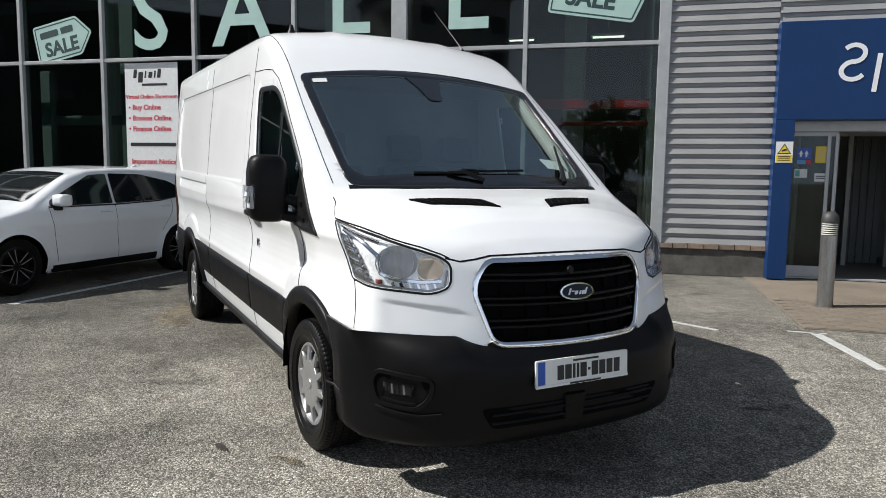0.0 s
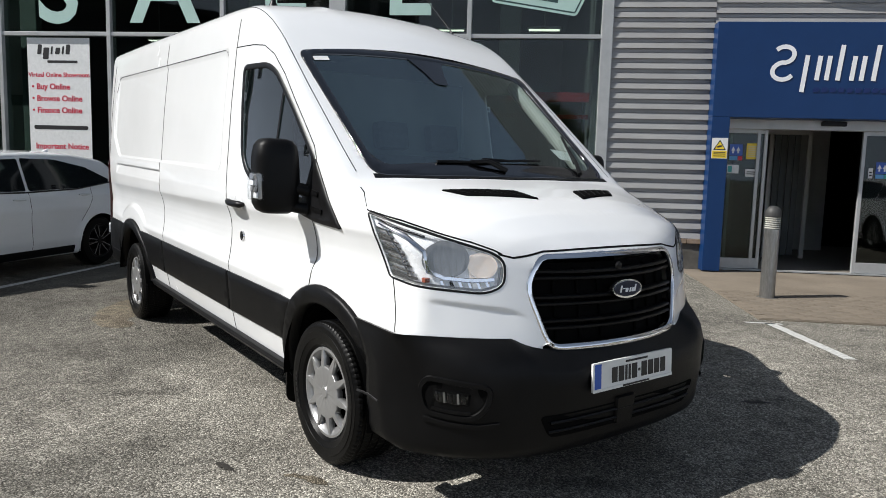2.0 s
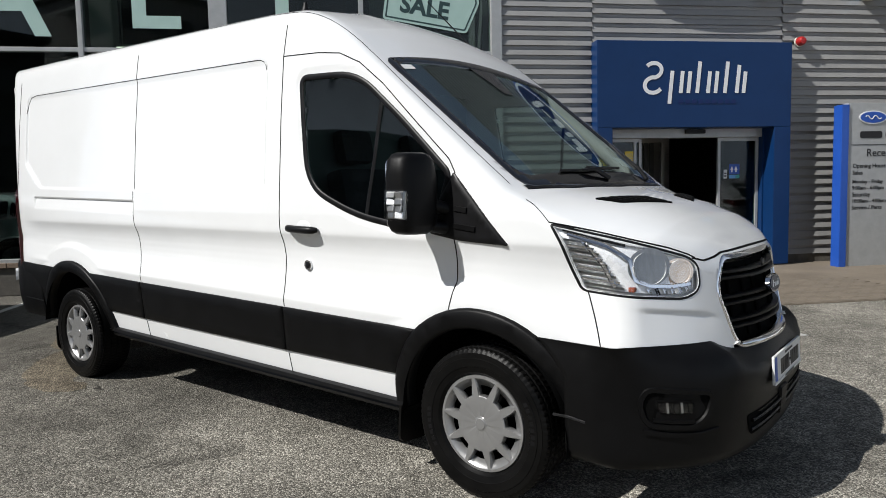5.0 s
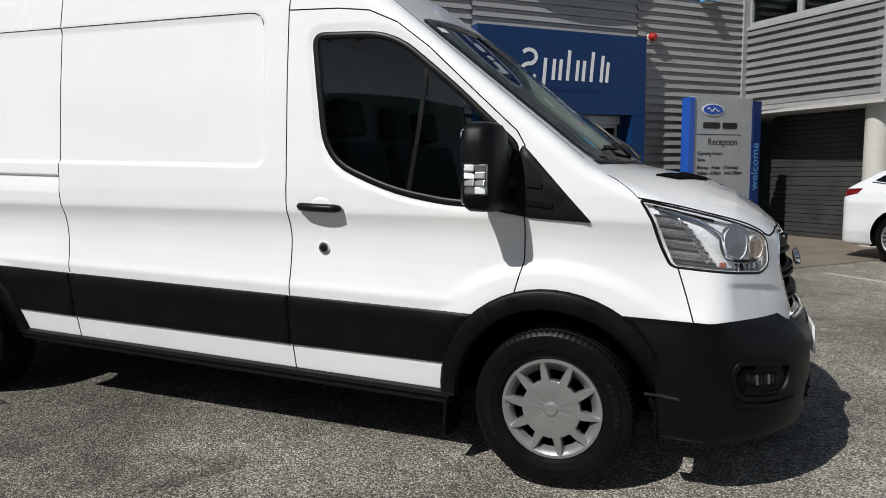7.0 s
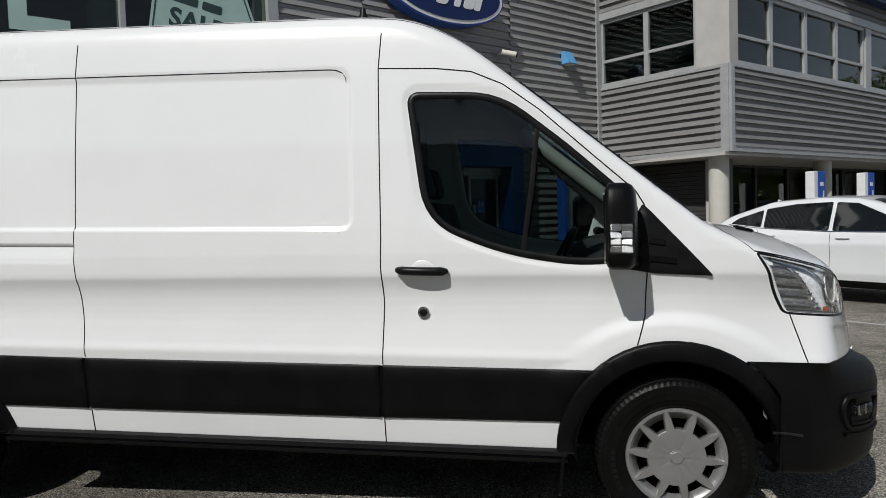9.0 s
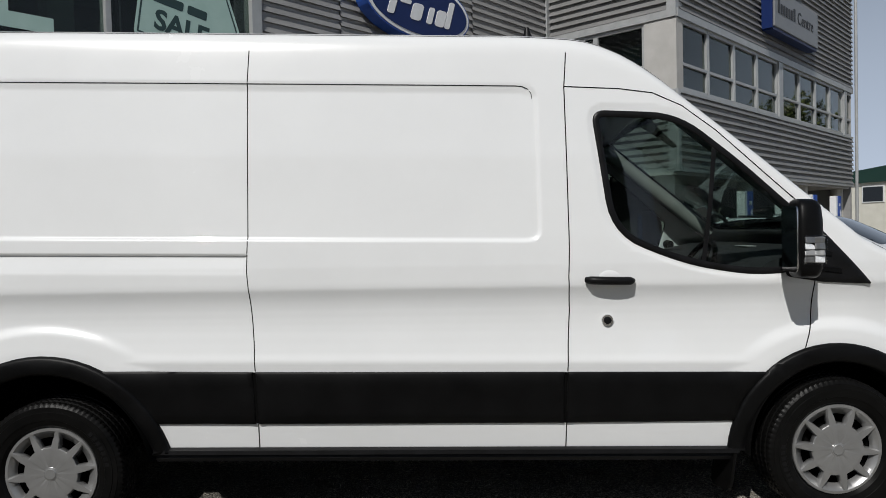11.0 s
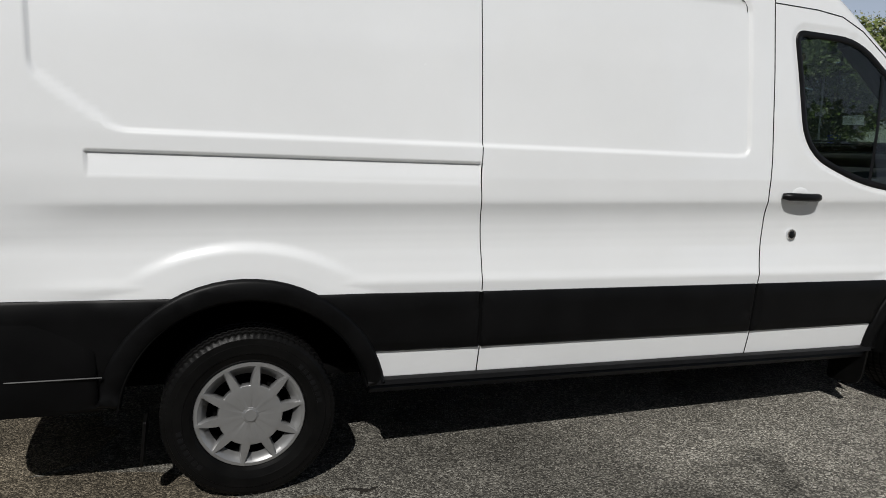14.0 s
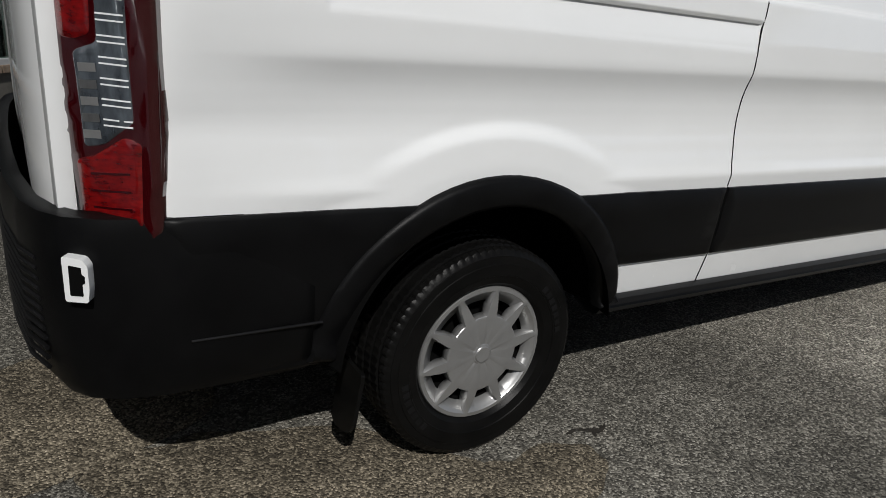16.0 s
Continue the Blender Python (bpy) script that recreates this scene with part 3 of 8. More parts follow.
def build_body_grid():
    zs = np.unique(np.round(np.concatenate([np.arange(0.30, 2.26, 0.02), np.arange(0.74, 1.18, 0.008), np.arange(1.325, 1.375, 0.007), np.arange(1.175, 1.295, 0.007), np.arange(2.055, 2.10, 0.007)]), 4))
    keep = [zs[0]]
    for z in zs[1:]:
        if z - keep[-1] > 0.0045:
            keep.append(z)
    side = np.arctan2(np.array(keep) - 1.2, 0.96)
    roof = np.linspace(side[-1], math.pi / 2, 44)[1:]
    half = np.concatenate([side, roof])
    phi = np.concatenate([half, (math.pi - half)[::-1][1:]])
    xs = np.unique(np.round(np.concatenate([np.arange(-4.62, 0.001, 0.028), np.arange(-4.46, -3.04, 0.016), np.arange(-1.20, -0.05, 0.012), np.arange(-4.47, -4.42, 0.007), np.arange(-2.85, -2.70, 0.009), np.arange(-4.305, -4.275, 0.007), np.arange(-1.42, -1.38, 0.007)]), 4))
    keep = [xs[0]]
    for x in xs[1:]:
        if x - keep[-1] > 0.0055:
            keep.append(x)
    rings = []
    flat = np.stack([np.zeros_like(phi), np.cos(phi), np.sin(phi)], 1)
    for th in np.radians(np.concatenate([np.arange(86, 20, -2.0), np.arange(20, 0, -1.0)])):
        way = np.stack([np.full_like(phi, -math.sin(th)), math.cos(th) * np.cos(phi), math.cos(th) * np.sin(phi)], 1)
        rings.append(cast(np.tile((-4.62, 0, 1.2), (len(phi), 1)), way, 3))
    for x in keep:
        rings.append(cast(np.tile((x, 0, 1.2), (len(phi), 1)), flat))
    for th in np.radians(np.concatenate([np.arange(0.8, 60, 0.8), np.arange(60, 89, 1.0)])):
        way = np.stack([np.full_like(phi, math.sin(th)), math.cos(th) * np.cos(phi), math.cos(th) * np.sin(phi) - 0.36 * math.sin(th)], 1)
        rings.append(cast(np.tile((0, 0, 1.2), (len(phi), 1)), way, 3))
    return np.array(rings)


GRID = build_body_grid()
NR, NC = GRID.shape[:2]
_v = GRID.reshape(-1, 3)
_f = [(i * NC + j, i * NC + j + 1, (i + 1) * NC + j + 1, (i + 1) * NC + j) for i in range(NR - 1) for j in range(NC - 1)]
from mathutils.bvhtree import BVHTree
BODY = BVHTree.FromPolygons([tuple(p) for p in _v], _f)

SHEAR = Matrix(((1, 0, 0, 0), (0, 1, 0, 0), (-RAKE, 0, 1, 0), (0, 0, 0, 1)))
van = thing("delivery_van", "white high-roof panel van with black side cladding, parked on asphalt", "van")


def vpart(name, bm, mat, label="", smooth=None, parent=None):
    """A part of the van's body, which takes the body's rake."""
    bm.transform(SHEAR)
    return link(name, bm, mat, parent or van, label, smooth)


def on_side(u, v, off, s=-1):
    """The body's flank at (x, z), moved out by off. s: -1 the driver's side, 1 the other."""
    hit = BODY.ray_cast(Vector((u, 3 * s, v)), Vector((0, -s, 0)))
    if hit[0] is None:
        return Vector((u, s * (0.93 + off), v))
    return hit[0] + Vector(hit[1]) * (off if hit[1].y * s > 0 else -off)


def on_front(u, v, off, s=1):
    """The nose at (y, z), moved out by off."""
    lo, hi = 0.3, 1.4
    for _ in range(26):
        mid = (lo + hi) / 2
        if body_field(np.array(mid), np.array(u), np.array(v)) > 0:
            hi = mid
        else:
            lo = mid
    e = 0.004
    g = [float(body_field(np.array(lo + a), np.array(u + b), np.array(v + c)) - body_field(np.array(lo - a), np.array(u - b), np.array(v - c))) for a, b, c in ((e, 0, 0), (0, e, 0), (0, 0, e))]
    return Vector((lo, u, v)) + Vector(g).normalized() * off


def on_top(u, v, off, s=1):
    hit = BODY.ray_cast(Vector((u, v, 5)), Vector((0, 0, -1)))
    if hit[0] is None:
        return Vector((u, v, 1.2 + off))
    return hit[0] + Vector(hit[1]) * (off if hit[1].z > 0 else -off)


from mathutils.geometry import delaunay_2d_cdt


def skin(outline, chart, off=0.01, base=-0.01, grid=0.05, lip=0.008, holes=(), s=-1, edge=0.03):
    """A panel that follows the body inside an outline, off proud, with a rounded lip and walls down to base."""
    outer = dense(outline, edge)
    loops = [outer] + [dense(h, edge) for h in holes]
    pts, edges, rim = [], [], []
    for n, lp in enumerate(loops):
        k = len(pts)
        pts += lp
        edges += [(k + i, k + (i + 1) % len(lp)) for i in range(len(lp))]
        rim.append((k, len(lp)))
    low = len(pts)
    if lip:
        for n, lp in enumerate(loops):
            ins = offset_outline(lp, lip if n == 0 else -lip)
            pts += [p for p in ins if inside(p, outer)]
    us, vs = [p[0] for p in outer], [p[1] for p in outer]
    far = offset_outline(outer, max(lip * 1.6, grid * 0.3))
    for a in np.arange(min(us), max(us), grid):
        for b in np.arange(min(vs), max(vs), grid):
            if inside((a, b), far) and not any(inside((a, b), h) for h in loops[1:]):
                pts.append((float(a), float(b)))
    co, _, tris, orig, *_ = delaunay_2d_cdt([Vector(p) for p in pts], edges, [], 0, 1e-6)
    bm = bmesh.new()
    drop = min(abs(off - (base or 0)) * 0.6, lip * 0.7)
    vmap = []
    for p, o in zip(co, orig):
        onrim = any(i < low for i in o)
        vmap.append(bm.verts.new(chart(p.x, p.y, off - (drop if onrim and lip else 0), s)))
    for t in tris:
        c = sum((co[i] for i in t), Vector((0, 0))) / 3
        if inside((c.x, c.y), outer) and not any(inside((c.x, c.y), h) for h in loops[1:]):
            try:
                bm.faces.new([vmap[i] for i in t])
            except ValueError:
                pass
    bmesh.ops.delete(bm, geom=[v for v in bm.verts if not v.link_faces], context='VERTS')
    if base is not None:
        rims = [e for e in bm.edges if len(e.link_faces) == 1]
        ex = bmesh.ops.extrude_edge_only(bm, edges=rims)
        new_v = [g for g in ex["geom"] if isinstance(g, bmesh.types.BMVert)]
        for v in new_v:
            c = v.co
            q = {on_side: (c.x, c.z), on_front: (c.y, c.z), on_top: (c.x, c.y), on_corner: (0.7071 * (c.x - s * c.y), c.z), on_back: (0.7071 * (c.x + s * c.y), c.z)}[chart]
            v.co = chart(*q, base, s)
    bmesh.ops.recalc_face_normals(bm, faces=bm.faces)
    return bm


def ribbon(path, chart, width=0.006, off=0.0012, closed=False, s=-1, step_len=0.03):
    """A narrow band along a path on the body."""
    pts = dense(path, step_len, closed)
    n = len(pts)
    bm = bmesh.new()
    rows = []
    for i, p in enumerate(pts):
        a, b = Vector(pts[i - 1] if closed or i else p), Vector(pts[(i + 1) % n] if closed or i < n - 1 else p)
        t = (b - a).normalized()
        nx, ny = -t.y * width / 2, t.x * width / 2
        rows.append([bm.verts.new(chart(p[0] + k * nx, p[1] + k * ny, off if abs(k) < 1 else off * 0.2, s)) for k in (-1, -0.7, 0.7, 1)])
    for i in range(n if closed else n - 1):
        r, q = rows[i], rows[(i + 1) % n]
        for k in range(3):
            bm.faces.new((r[k], r[k + 1], q[k + 1], q[k]))
    bmesh.ops.recalc_face_normals(bm, faces=bm.faces)
    return bm


# the screen's outline (x, y)
SCREEN = rounded([(-0.63, -0.815), (0.165, -0.80), (0.215, -0.45), (0.235, 0.0), (0.215, 0.45), (0.165, 0.80), (-0.63, 0.815), (-0.665, 0.0)],
                 [0.05, 0.09, 0.2, 0.3, 0.2, 0.09, 0.05, 0.5], 6)
# lamp outlines in charts that look at the corners: u runs along the corner's tangent
HEADLIGHT = rounded([(-0.410, 1.248), (-0.295, 0.985), (0.115, 0.952), (0.192, 0.985), (0.186, 1.085), (0.135, 1.118), (-0.09, 1.178)],
                    [0.015, 0.02, 0.05, 0.05, 0.05, 0.03, 0.1], 5)
REARLAMP = rounded([(-2.588, 1.285), (-2.606, 0.700), (-2.640, 0.652), (-2.770, 0.652), (-2.800, 0.95), (-2.805, 1.28), (-2.77, 1.33), (-2.665, 1.345)],
                   [0.03, 0.02, 0.03, 0.02, 0.1, 0.03, 0.03, 0.04], 4)


def on_corner(u, v, off, s=-1):
    t, n = Vector((0.7071, -s * 0.7071, 0)), Vector((0.7071, s * 0.7071, 0))
    hit = BODY.ray_cast(t * u + n * 4 + Vector((0, 0, v)), -n)
    if hit[0] is None:
        return t * u + n * 1.0 + Vector((0, 0, v))
    return hit[0] + Vector(hit[1]) * (off if Vector(hit[1]).dot(n) > 0 else -off)


def on_back(u, v, off, s=-1):
    t, n = Vector((0.7071, s * 0.7071, 0)), Vector((-0.7071, s * 0.7071, 0))
    hit = BODY.ray_cast(t * u + n * 6 + Vector((0, 0, v)), -n)
    if hit[0] is None:
        return t * u + n * 3.9 + Vector((0, 0, v))
    return hit[0] + Vector(hit[1]) * (off if Vector(hit[1]).dot(n) > 0 else -off)


def corner_u(p, s):
    return 0.7071 * (p[0] - s * p[1])


ARCHES = ((0.018, 0.345, 0.435), (-3.75, 0.235, 0.485))


def nearest_on(p, poly):
    best, at_d = None, 1e9
    for i in range(len(poly)):
        a, b = Vector(poly[i]), Vector(poly[(i + 1) % len(poly)])
        d = b - a
        t = max(0.0, min(1.0, (Vector(p) - a).dot(d) / max(d.length_squared, 1e-12)))
        q = a + d * t
        e = (q - Vector(p)).length
        if e < at_d:
            best, at_d = q, e
    return best, at_d


GRILLE = rounded([(-0.428, 1.103), (0.428, 1.103), (0.500, 0.985), (0.418, 0.730), (-0.418, 0.730), (-0.500, 0.985)], [0.05, 0.05, 0.08, 0.06, 0.06, 0.08], 5)


def build_body():
    win_cut, scr_cut = offset_outline(WIN, 0.014), offset_outline(SCREEN, 0.022)
    head_cut, gr_cut = offset_outline(HEADLIGHT, 0.006), offset_outline(GRILLE, 0.004)

    def hole(p):
        """Which opening a place on the body lies near, as its outline and the place in that outline's plane."""
        x, y, z = p
        on_screen = abs(y) < 0.835 and z > float(top_height(np.array(x), np.array(y))) - 0.06
        if -0.75 < x < 0.3 and z > 1.33 and on_screen:
            return scr_cut, (x, y), 1
        if -1.25 < x < 0.0 and abs(y) > 0.7 and 1.1 < z < 2.05:
            return win_cut, (x, z), 0
        if x > 0.8 and abs(y) < 0.58 and 0.65 < z < 1.15:
            return gr_cut, (y, z), 2
        if x > 0.2 and abs(y) > 0.5 and z > 0.9:
            return head_cut, (corner_u(p, math.copysign(1, y)), z), 3
        return None

    def arch(p):
        x, y, z = p
        return abs(y) > 0.6 and any(math.hypot(x - a, z - b) < r for a, b, r in ARCHES)

    faces = []
    for f in _f:
        c = _v[list(f)].mean(0)
        h = hole(c)
        if (h and inside(h[1], h[0])) or arch(c) or (c[2] < (0.742 if abs(c[1]) < 0.44 else 0.70) and c[0] > 0.42):
            continue
        faces.append(f)
    used = sorted({i for f in faces for i in f})
    index = {k: n for n, k in enumerate(used)}
    count = {}
    for f in faces:
        for a, b in zip(f, f[1:] + f[:1]):
            e = (min(a, b), max(a, b))
            count[e] = count.get(e, 0) + 1
    border = {i for e, n in count.items() if n == 1 for i in e}
    co = {i: Vector(_v[i]) for i in used}
    for i in border:
        p = co[i]
        h = hole(p)
        if h:
            q, d = nearest_on(h[1], h[0])
            if d < 0.035:
                if h[2] == 0:
                    co[i] = on_side(q.x, q.y, 0, math.copysign(1, p.y))
                elif h[2] == 1:
                    co[i] = on_top(q.x, q.y, 0)
                elif h[2] == 2:
                    co[i] = on_front(q.x, q.y, 0)
                else:
                    co[i] = on_corner(q.x, q.y, 0, math.copysign(1, p.y))
        elif abs(p.y) > 0.6:
            for a, b, r in ARCHES:
                d = math.hypot(p.x - a, p.z - b)
                if abs(d - r) < 0.035:
                    co[i] = Vector((a + (p.x - a) * r / d, p.y, b + (p.z - b) * r / d))
    me = bpy.data.meshes.new("body")
    me.from_pydata([tuple(co[i]) for i in used], [], [tuple(index[i] for i in f[::-1]) for f in faces])
    bm = bmesh.new()
    bm.from_mesh(me)
    bpy.data.meshes.remove(me)
    bmesh.ops.recalc_face_normals(bm, faces=bm.faces)
    if sum(f.normal.y * f.calc_center_median().y for f in bm.faces) < 0:
        bmesh.ops.reverse_faces(bm, faces=bm.faces)
    ob = vpart("body", bm, M_PAINT, "glossy white painted body shell", 179)
    sol = ob.modifiers.new("thickness", 'SOLIDIFY')
    sol.thickness, sol.offset = 0.012, -1
    return ob


build_body()


# ---- wheels ----
def wheel(hx, face_y, spin, s=-1):
    w = new("wheel")
    w.parent = van
    w.location = (hx, face_y, 0.345)
    turn = Matrix.Rotation(radians(90), 4, 'X') if s < 0 else Matrix.Rotation(radians(-90), 4, 'X')
    m = turn @ Matrix.Rotation(spin, 4, 'Z')
    prof = [(0.205, -0.20), (0.215, -0.225), (0.29, -0.235), (0.325, -0.225), (0.340, -0.205)]
    for k in range(4):
        h = -0.185 + k * 0.045
        prof += [(0.346, h), (0.346, h + 0.030), (0.338, h + 0.032), (0.338, h + 0.043)]
    prof += [(0.345, 0.0), (0.3405, 0.014), (0.334, 0.020), (0.322, 0.026), (0.3205, 0.029), (0.300, 0.030), (0.298, 0.033), (0.262, 0.030), (0.260, 0.027), (0.234, 0.018), (0.222, 0.004), (0.212, -0.006), (0.203, -0.02)]
    def tread(i, j, r, h):
        if j in (3, 4, len(prof) - 13, len(prof) - 12, len(prof) - 11) and i % 3 == 0:
            return r - 0.0045, h
        if 5 <= j <= 20 and (i + j) % 3 == 0 and r > 0.342:
            return r - 0.005, h
        return r, h
    bm = lathe(prof, 240, m, True, tread)
    bmesh.ops.recalc_face_normals(bm, faces=bm.faces)
    tyre = part("tyre", bm, M_RUBBER, w, "black road tyre with deep tread", 24)
    # raised side-wall lettering as plain bars
    bm = bmesh.new()
    for k in range(14):
        a = (k - 3) * 0.10 if k < 7 else math.pi + (k - 10) * 0.10
        mm = m @ Matrix.Rotation(a, 4, 'Z') @ Matrix.Translation((0.277, 0, 0.0315))
        add_box(bm, (-0.010, -0.009, -0.001), (0.010, 0.009, 0.0013), 0, mm)
    tagged(part("tyre_lettering", bm, M_BLACK, tyre), kind="stuff")
    # dark steel rim behind the trim
    part("rim", lathe([(0.03, -0.07), (0.19, -0.065), (0.203, -0.03), (0.206, -0.015), (0.199, -0.015), (0.15, -0.06)], 48, m), M_DARK, w, smooth=40)
    # ten-window plastic wheel trim
    bm = bmesh.new()
    # rows: radius, height on a spoke, height in a window, half a window's share of its tenth
    rows = [(0.030, 0.014, 0.014, 0.20), (0.034, 0.0120, 0.0120, 0.20), (0.075, 0.0140, 0.0140, 0.20), (0.110, 0.0140, 0.0140, 0.21), (0.124, 0.0132, 0.0127, 0.215), (0.1265, 0.0130, 0.0100, 0.225), (0.130, 0.0128, -0.014, 0.232),
            (0.146, 0.0120, -0.018, 0.268), (0.159, 0.0110, -0.018, 0.298), (0.170, 0.0100, -0.014, 0.322), (0.200, 0.0080, 0.0040, 0.395), (0.205, 0.0095, 0.0090, 0.45), (0.217, 0.0085, 0.0085, 0.45), (0.222, 0.0, 0.0, 0.45)]
    cols = (-0.5, -0.92, -0.72, -0.5, -0.25, 0.0, 0.25, 0.5, 0.72, 0.92)
    rings = []
    for r, hs, hw, share in rows:
        ring = []
        for k in range(10):
            for q, c in enumerate(cols):
                if q == 0:
                    ph, hh = -0.5, hs
                else:
                    lean = min(1.0, abs(c) / 0.5)
                    if abs(c) <= 0.5:
                        ph, hh = 2 * c * share, hw
                    else:                                   # the bevelled flank of a spoke
                        e = (abs(c) - 0.5) / 0.42
                        ph = math.copysign(share + e * min(0.06, 0.47 - share), c)
                        hh = hw + (hs - hw) * (0.35 + 0.65 * e)
                if 0.034 <= r < 0.115 and q == 0:
                    hh += 0.0022 if k % 2 else -0.0026
                a = 2 * math.pi * (k + ph) / 10
                ring.append(bm.verts.new(m @ Vector((r * math.cos(a), r * math.sin(a), hh))))
        rings.append(ring)
    n = 100
    for j in range(1, len(rows)):
        for i in range(n):
            q = i % 10
            if 0.130 < rows[j][0] < 0.180 and 3 <= q < 7:
                continue
            k = (i + 1) % n
            bm.faces.new((rings[j - 1][i], rings[j - 1][k], rings[j][k], rings[j][i]))
    bm.faces.new(rings[0])
    bmesh.ops.delete(bm, geom=[v for v in bm.verts if not v.link_faces], context='VERTS')
    bmesh.ops.recalc_face_normals(bm, faces=bm.faces)
    trim = part("wheel_trim", bm, M_SILVER, w, "silver ten-window plastic wheel trim", 28)
    so = trim.modifiers.new("thickness", 'SOLIDIFY')
    so.thickness, so.offset = 0.006, -1
    part("centre_badge", lathe([(0.0, 0.0175), (0.024, 0.0175), (0.028, 0.013)], 24, m), M_SILVER, trim)
    return w


wheel(0.018, -0.952, 0.20)
wheel(-3.75, -0.935, 0.45)
wheel(0.018, 0.952, 0.7, 1)
wheel(-3.75, 0.935, 0.1, 1)


# ---- van: cladding, seams, glazing ----
def arc(cx, cz, r, a0, a1, n=28):
    return [(cx + r * math.cos(radians(a0 + (a1 - a0) * i / n)), cz + r * math.sin(radians(a0 + (a1 - a0) * i / n))) for i in range(n + 1)]


FA, RA = ARCHES
for s in (-1, 1):
    # side rubbing panels between the wheels
    edge_f = [(0.018 + 0.514 * math.cos(radians(a)), 0.345 + 0.514 * math.sin(radians(a))) for a in (132, 140, 150, 164)]
    vpart("cladding_panel", skin([(-1.292, 0.478), (-1.286, 0.727)] + edge_f, on_side, 0.016, -0.004, 0.06, 0.010, s=s), M_CLAD, "matt black plastic side cladding", 50)
    vpart("cladding_panel", skin([(-2.760, 0.474), (-2.764, 0.727), (-1.300, 0.727), (-1.304, 0.478)], on_side, 0.016, -0.004, 0.06, 0.010, s=s), M_CLAD, smooth=50)
    rear_edge = [(-3.75 + 0.525 * math.cos(radians(a)), 0.235 + 0.525 * math.sin(radians(a))) for a in (71, 60, 50, 40, 30)]
    vpart("cladding_panel", skin([(-3.235, 0.476), (-2.774, 0.474), (-2.778, 0.727), (-3.577, 0.732)] + rear_edge[1:4] + [(-3.269, 0.480)], on_side, 0.016, -0.004, 0.06, 0.010, s=s), M_CLAD, smooth=50)
    vpart("rear_quarter_cladding", skin([(-4.30, 0.30), (-4.645, 0.30), (-4.645, 0.732)] + [(-3.75 + 0.525 * math.cos(radians(a)), 0.235 + 0.525 * math.sin(radians(a))) for a in (109, 122, 135, 148, 160, 173)], on_side, 0.014, -0.004, 0.06, 0.010, s=s), M_CLAD, smooth=50)
    for x0 in (-1.296, -2.769):
        vpart("cladding_joint", ribbon([(x0, 0.480), (x0, 0.726)], on_side, 0.030, 0.006, s=s), M_DARK)
    # wheel arch trims with a turned-in lip
    for (cx, cz, r), a0, a1, w in ((FA, -4, 181, 0.086), (RA, 10, 172, 0.083)):
        ring = arc(cx, cz, r + w, a0, a1) + arc(cx, cz, r - 0.004, a1, a0)
        trim = vpart("wheel_arch_trim", skin(ring, on_side, 0.026, -0.03, 0.05, 0.014, s=s, edge=0.02), M_CLAD, "black plastic wheel arch trim", 60)
        bm = bmesh.new()
        rows = [[bm.verts.new((x, s * y, z)) for x, z in arc(cx, cz, rr, a0 - 2, a1 + 2, 40)] for y, rr in ((0.985, r), (0.93, r + 0.012), (0.55, r + 0.012))]
        for a, b in zip(rows, rows[1:]):
            for i in range(40):
                bm.faces.new((a[i], a[i + 1], b[i + 1], b[i]))
        bm.faces.new([bm.verts.new((x, s * 0.55, z)) for x, z in arc(cx, cz, r + 0.012, a0 - 2, a1 + 2, 40)])
        vpart("wheel_arch_liner", bm, M_DARK, smooth=40)
    # sill
    bm = bmesh.new()
    prof = [(0.928, 0.352), (0.945, 0.345), (0.948, 0.325), (0.925, 0.318), (0.930, 0.305), (0.918, 0.285), (0.86, 0.275), (0.80, 0.30), (0.86, 0.352)]
    rows = [[bm.verts.new((x, s * y, z)) for y, z in prof] for x in np.linspace(-3.26, -0.455, 24)]
    for a, b in zip(rows, rows[1:]):
        for i in range(len(prof)):
            k = (i + 1) % len(prof)
            bm.faces.new((a[i], a[k], b[k], b[i]))
    bm.faces.new(rows[0])
    bm.faces.new(rows[-1][::-1])
    bmesh.ops.recalc_face_normals(bm, faces=bm.faces)
    vpart("sill", bm, M_BLACK, "black plastic sill", 40)
    # mud flaps
    for x0, x1, zb, y0 in ((-0.475, -0.460, 0.12, 0.72), (-4.150, -4.138, 0.14, 0.80)):
        bm = prism(rounded([(y0, zb), (0.935, zb + 0.02), (0.945, 0.36), (y0, 0.36)], [0.04, 0.06, 0.01, 0.01]), x0, x1)
        bm.transform(Matrix(((0, 0, 1, 0), (s, 0, 0, 0), (0, 1, 0, 0), (0, 0, 0, 1))))
        bm.transform(Matrix(((1, 0, 0.12, -0.045), (0, 1, 0, 0), (0, 0, 1, 0), (0, 0, 0, 1))))
        link("mud_flap", bm, M_RUBBER, van, "black rubber mud flap")
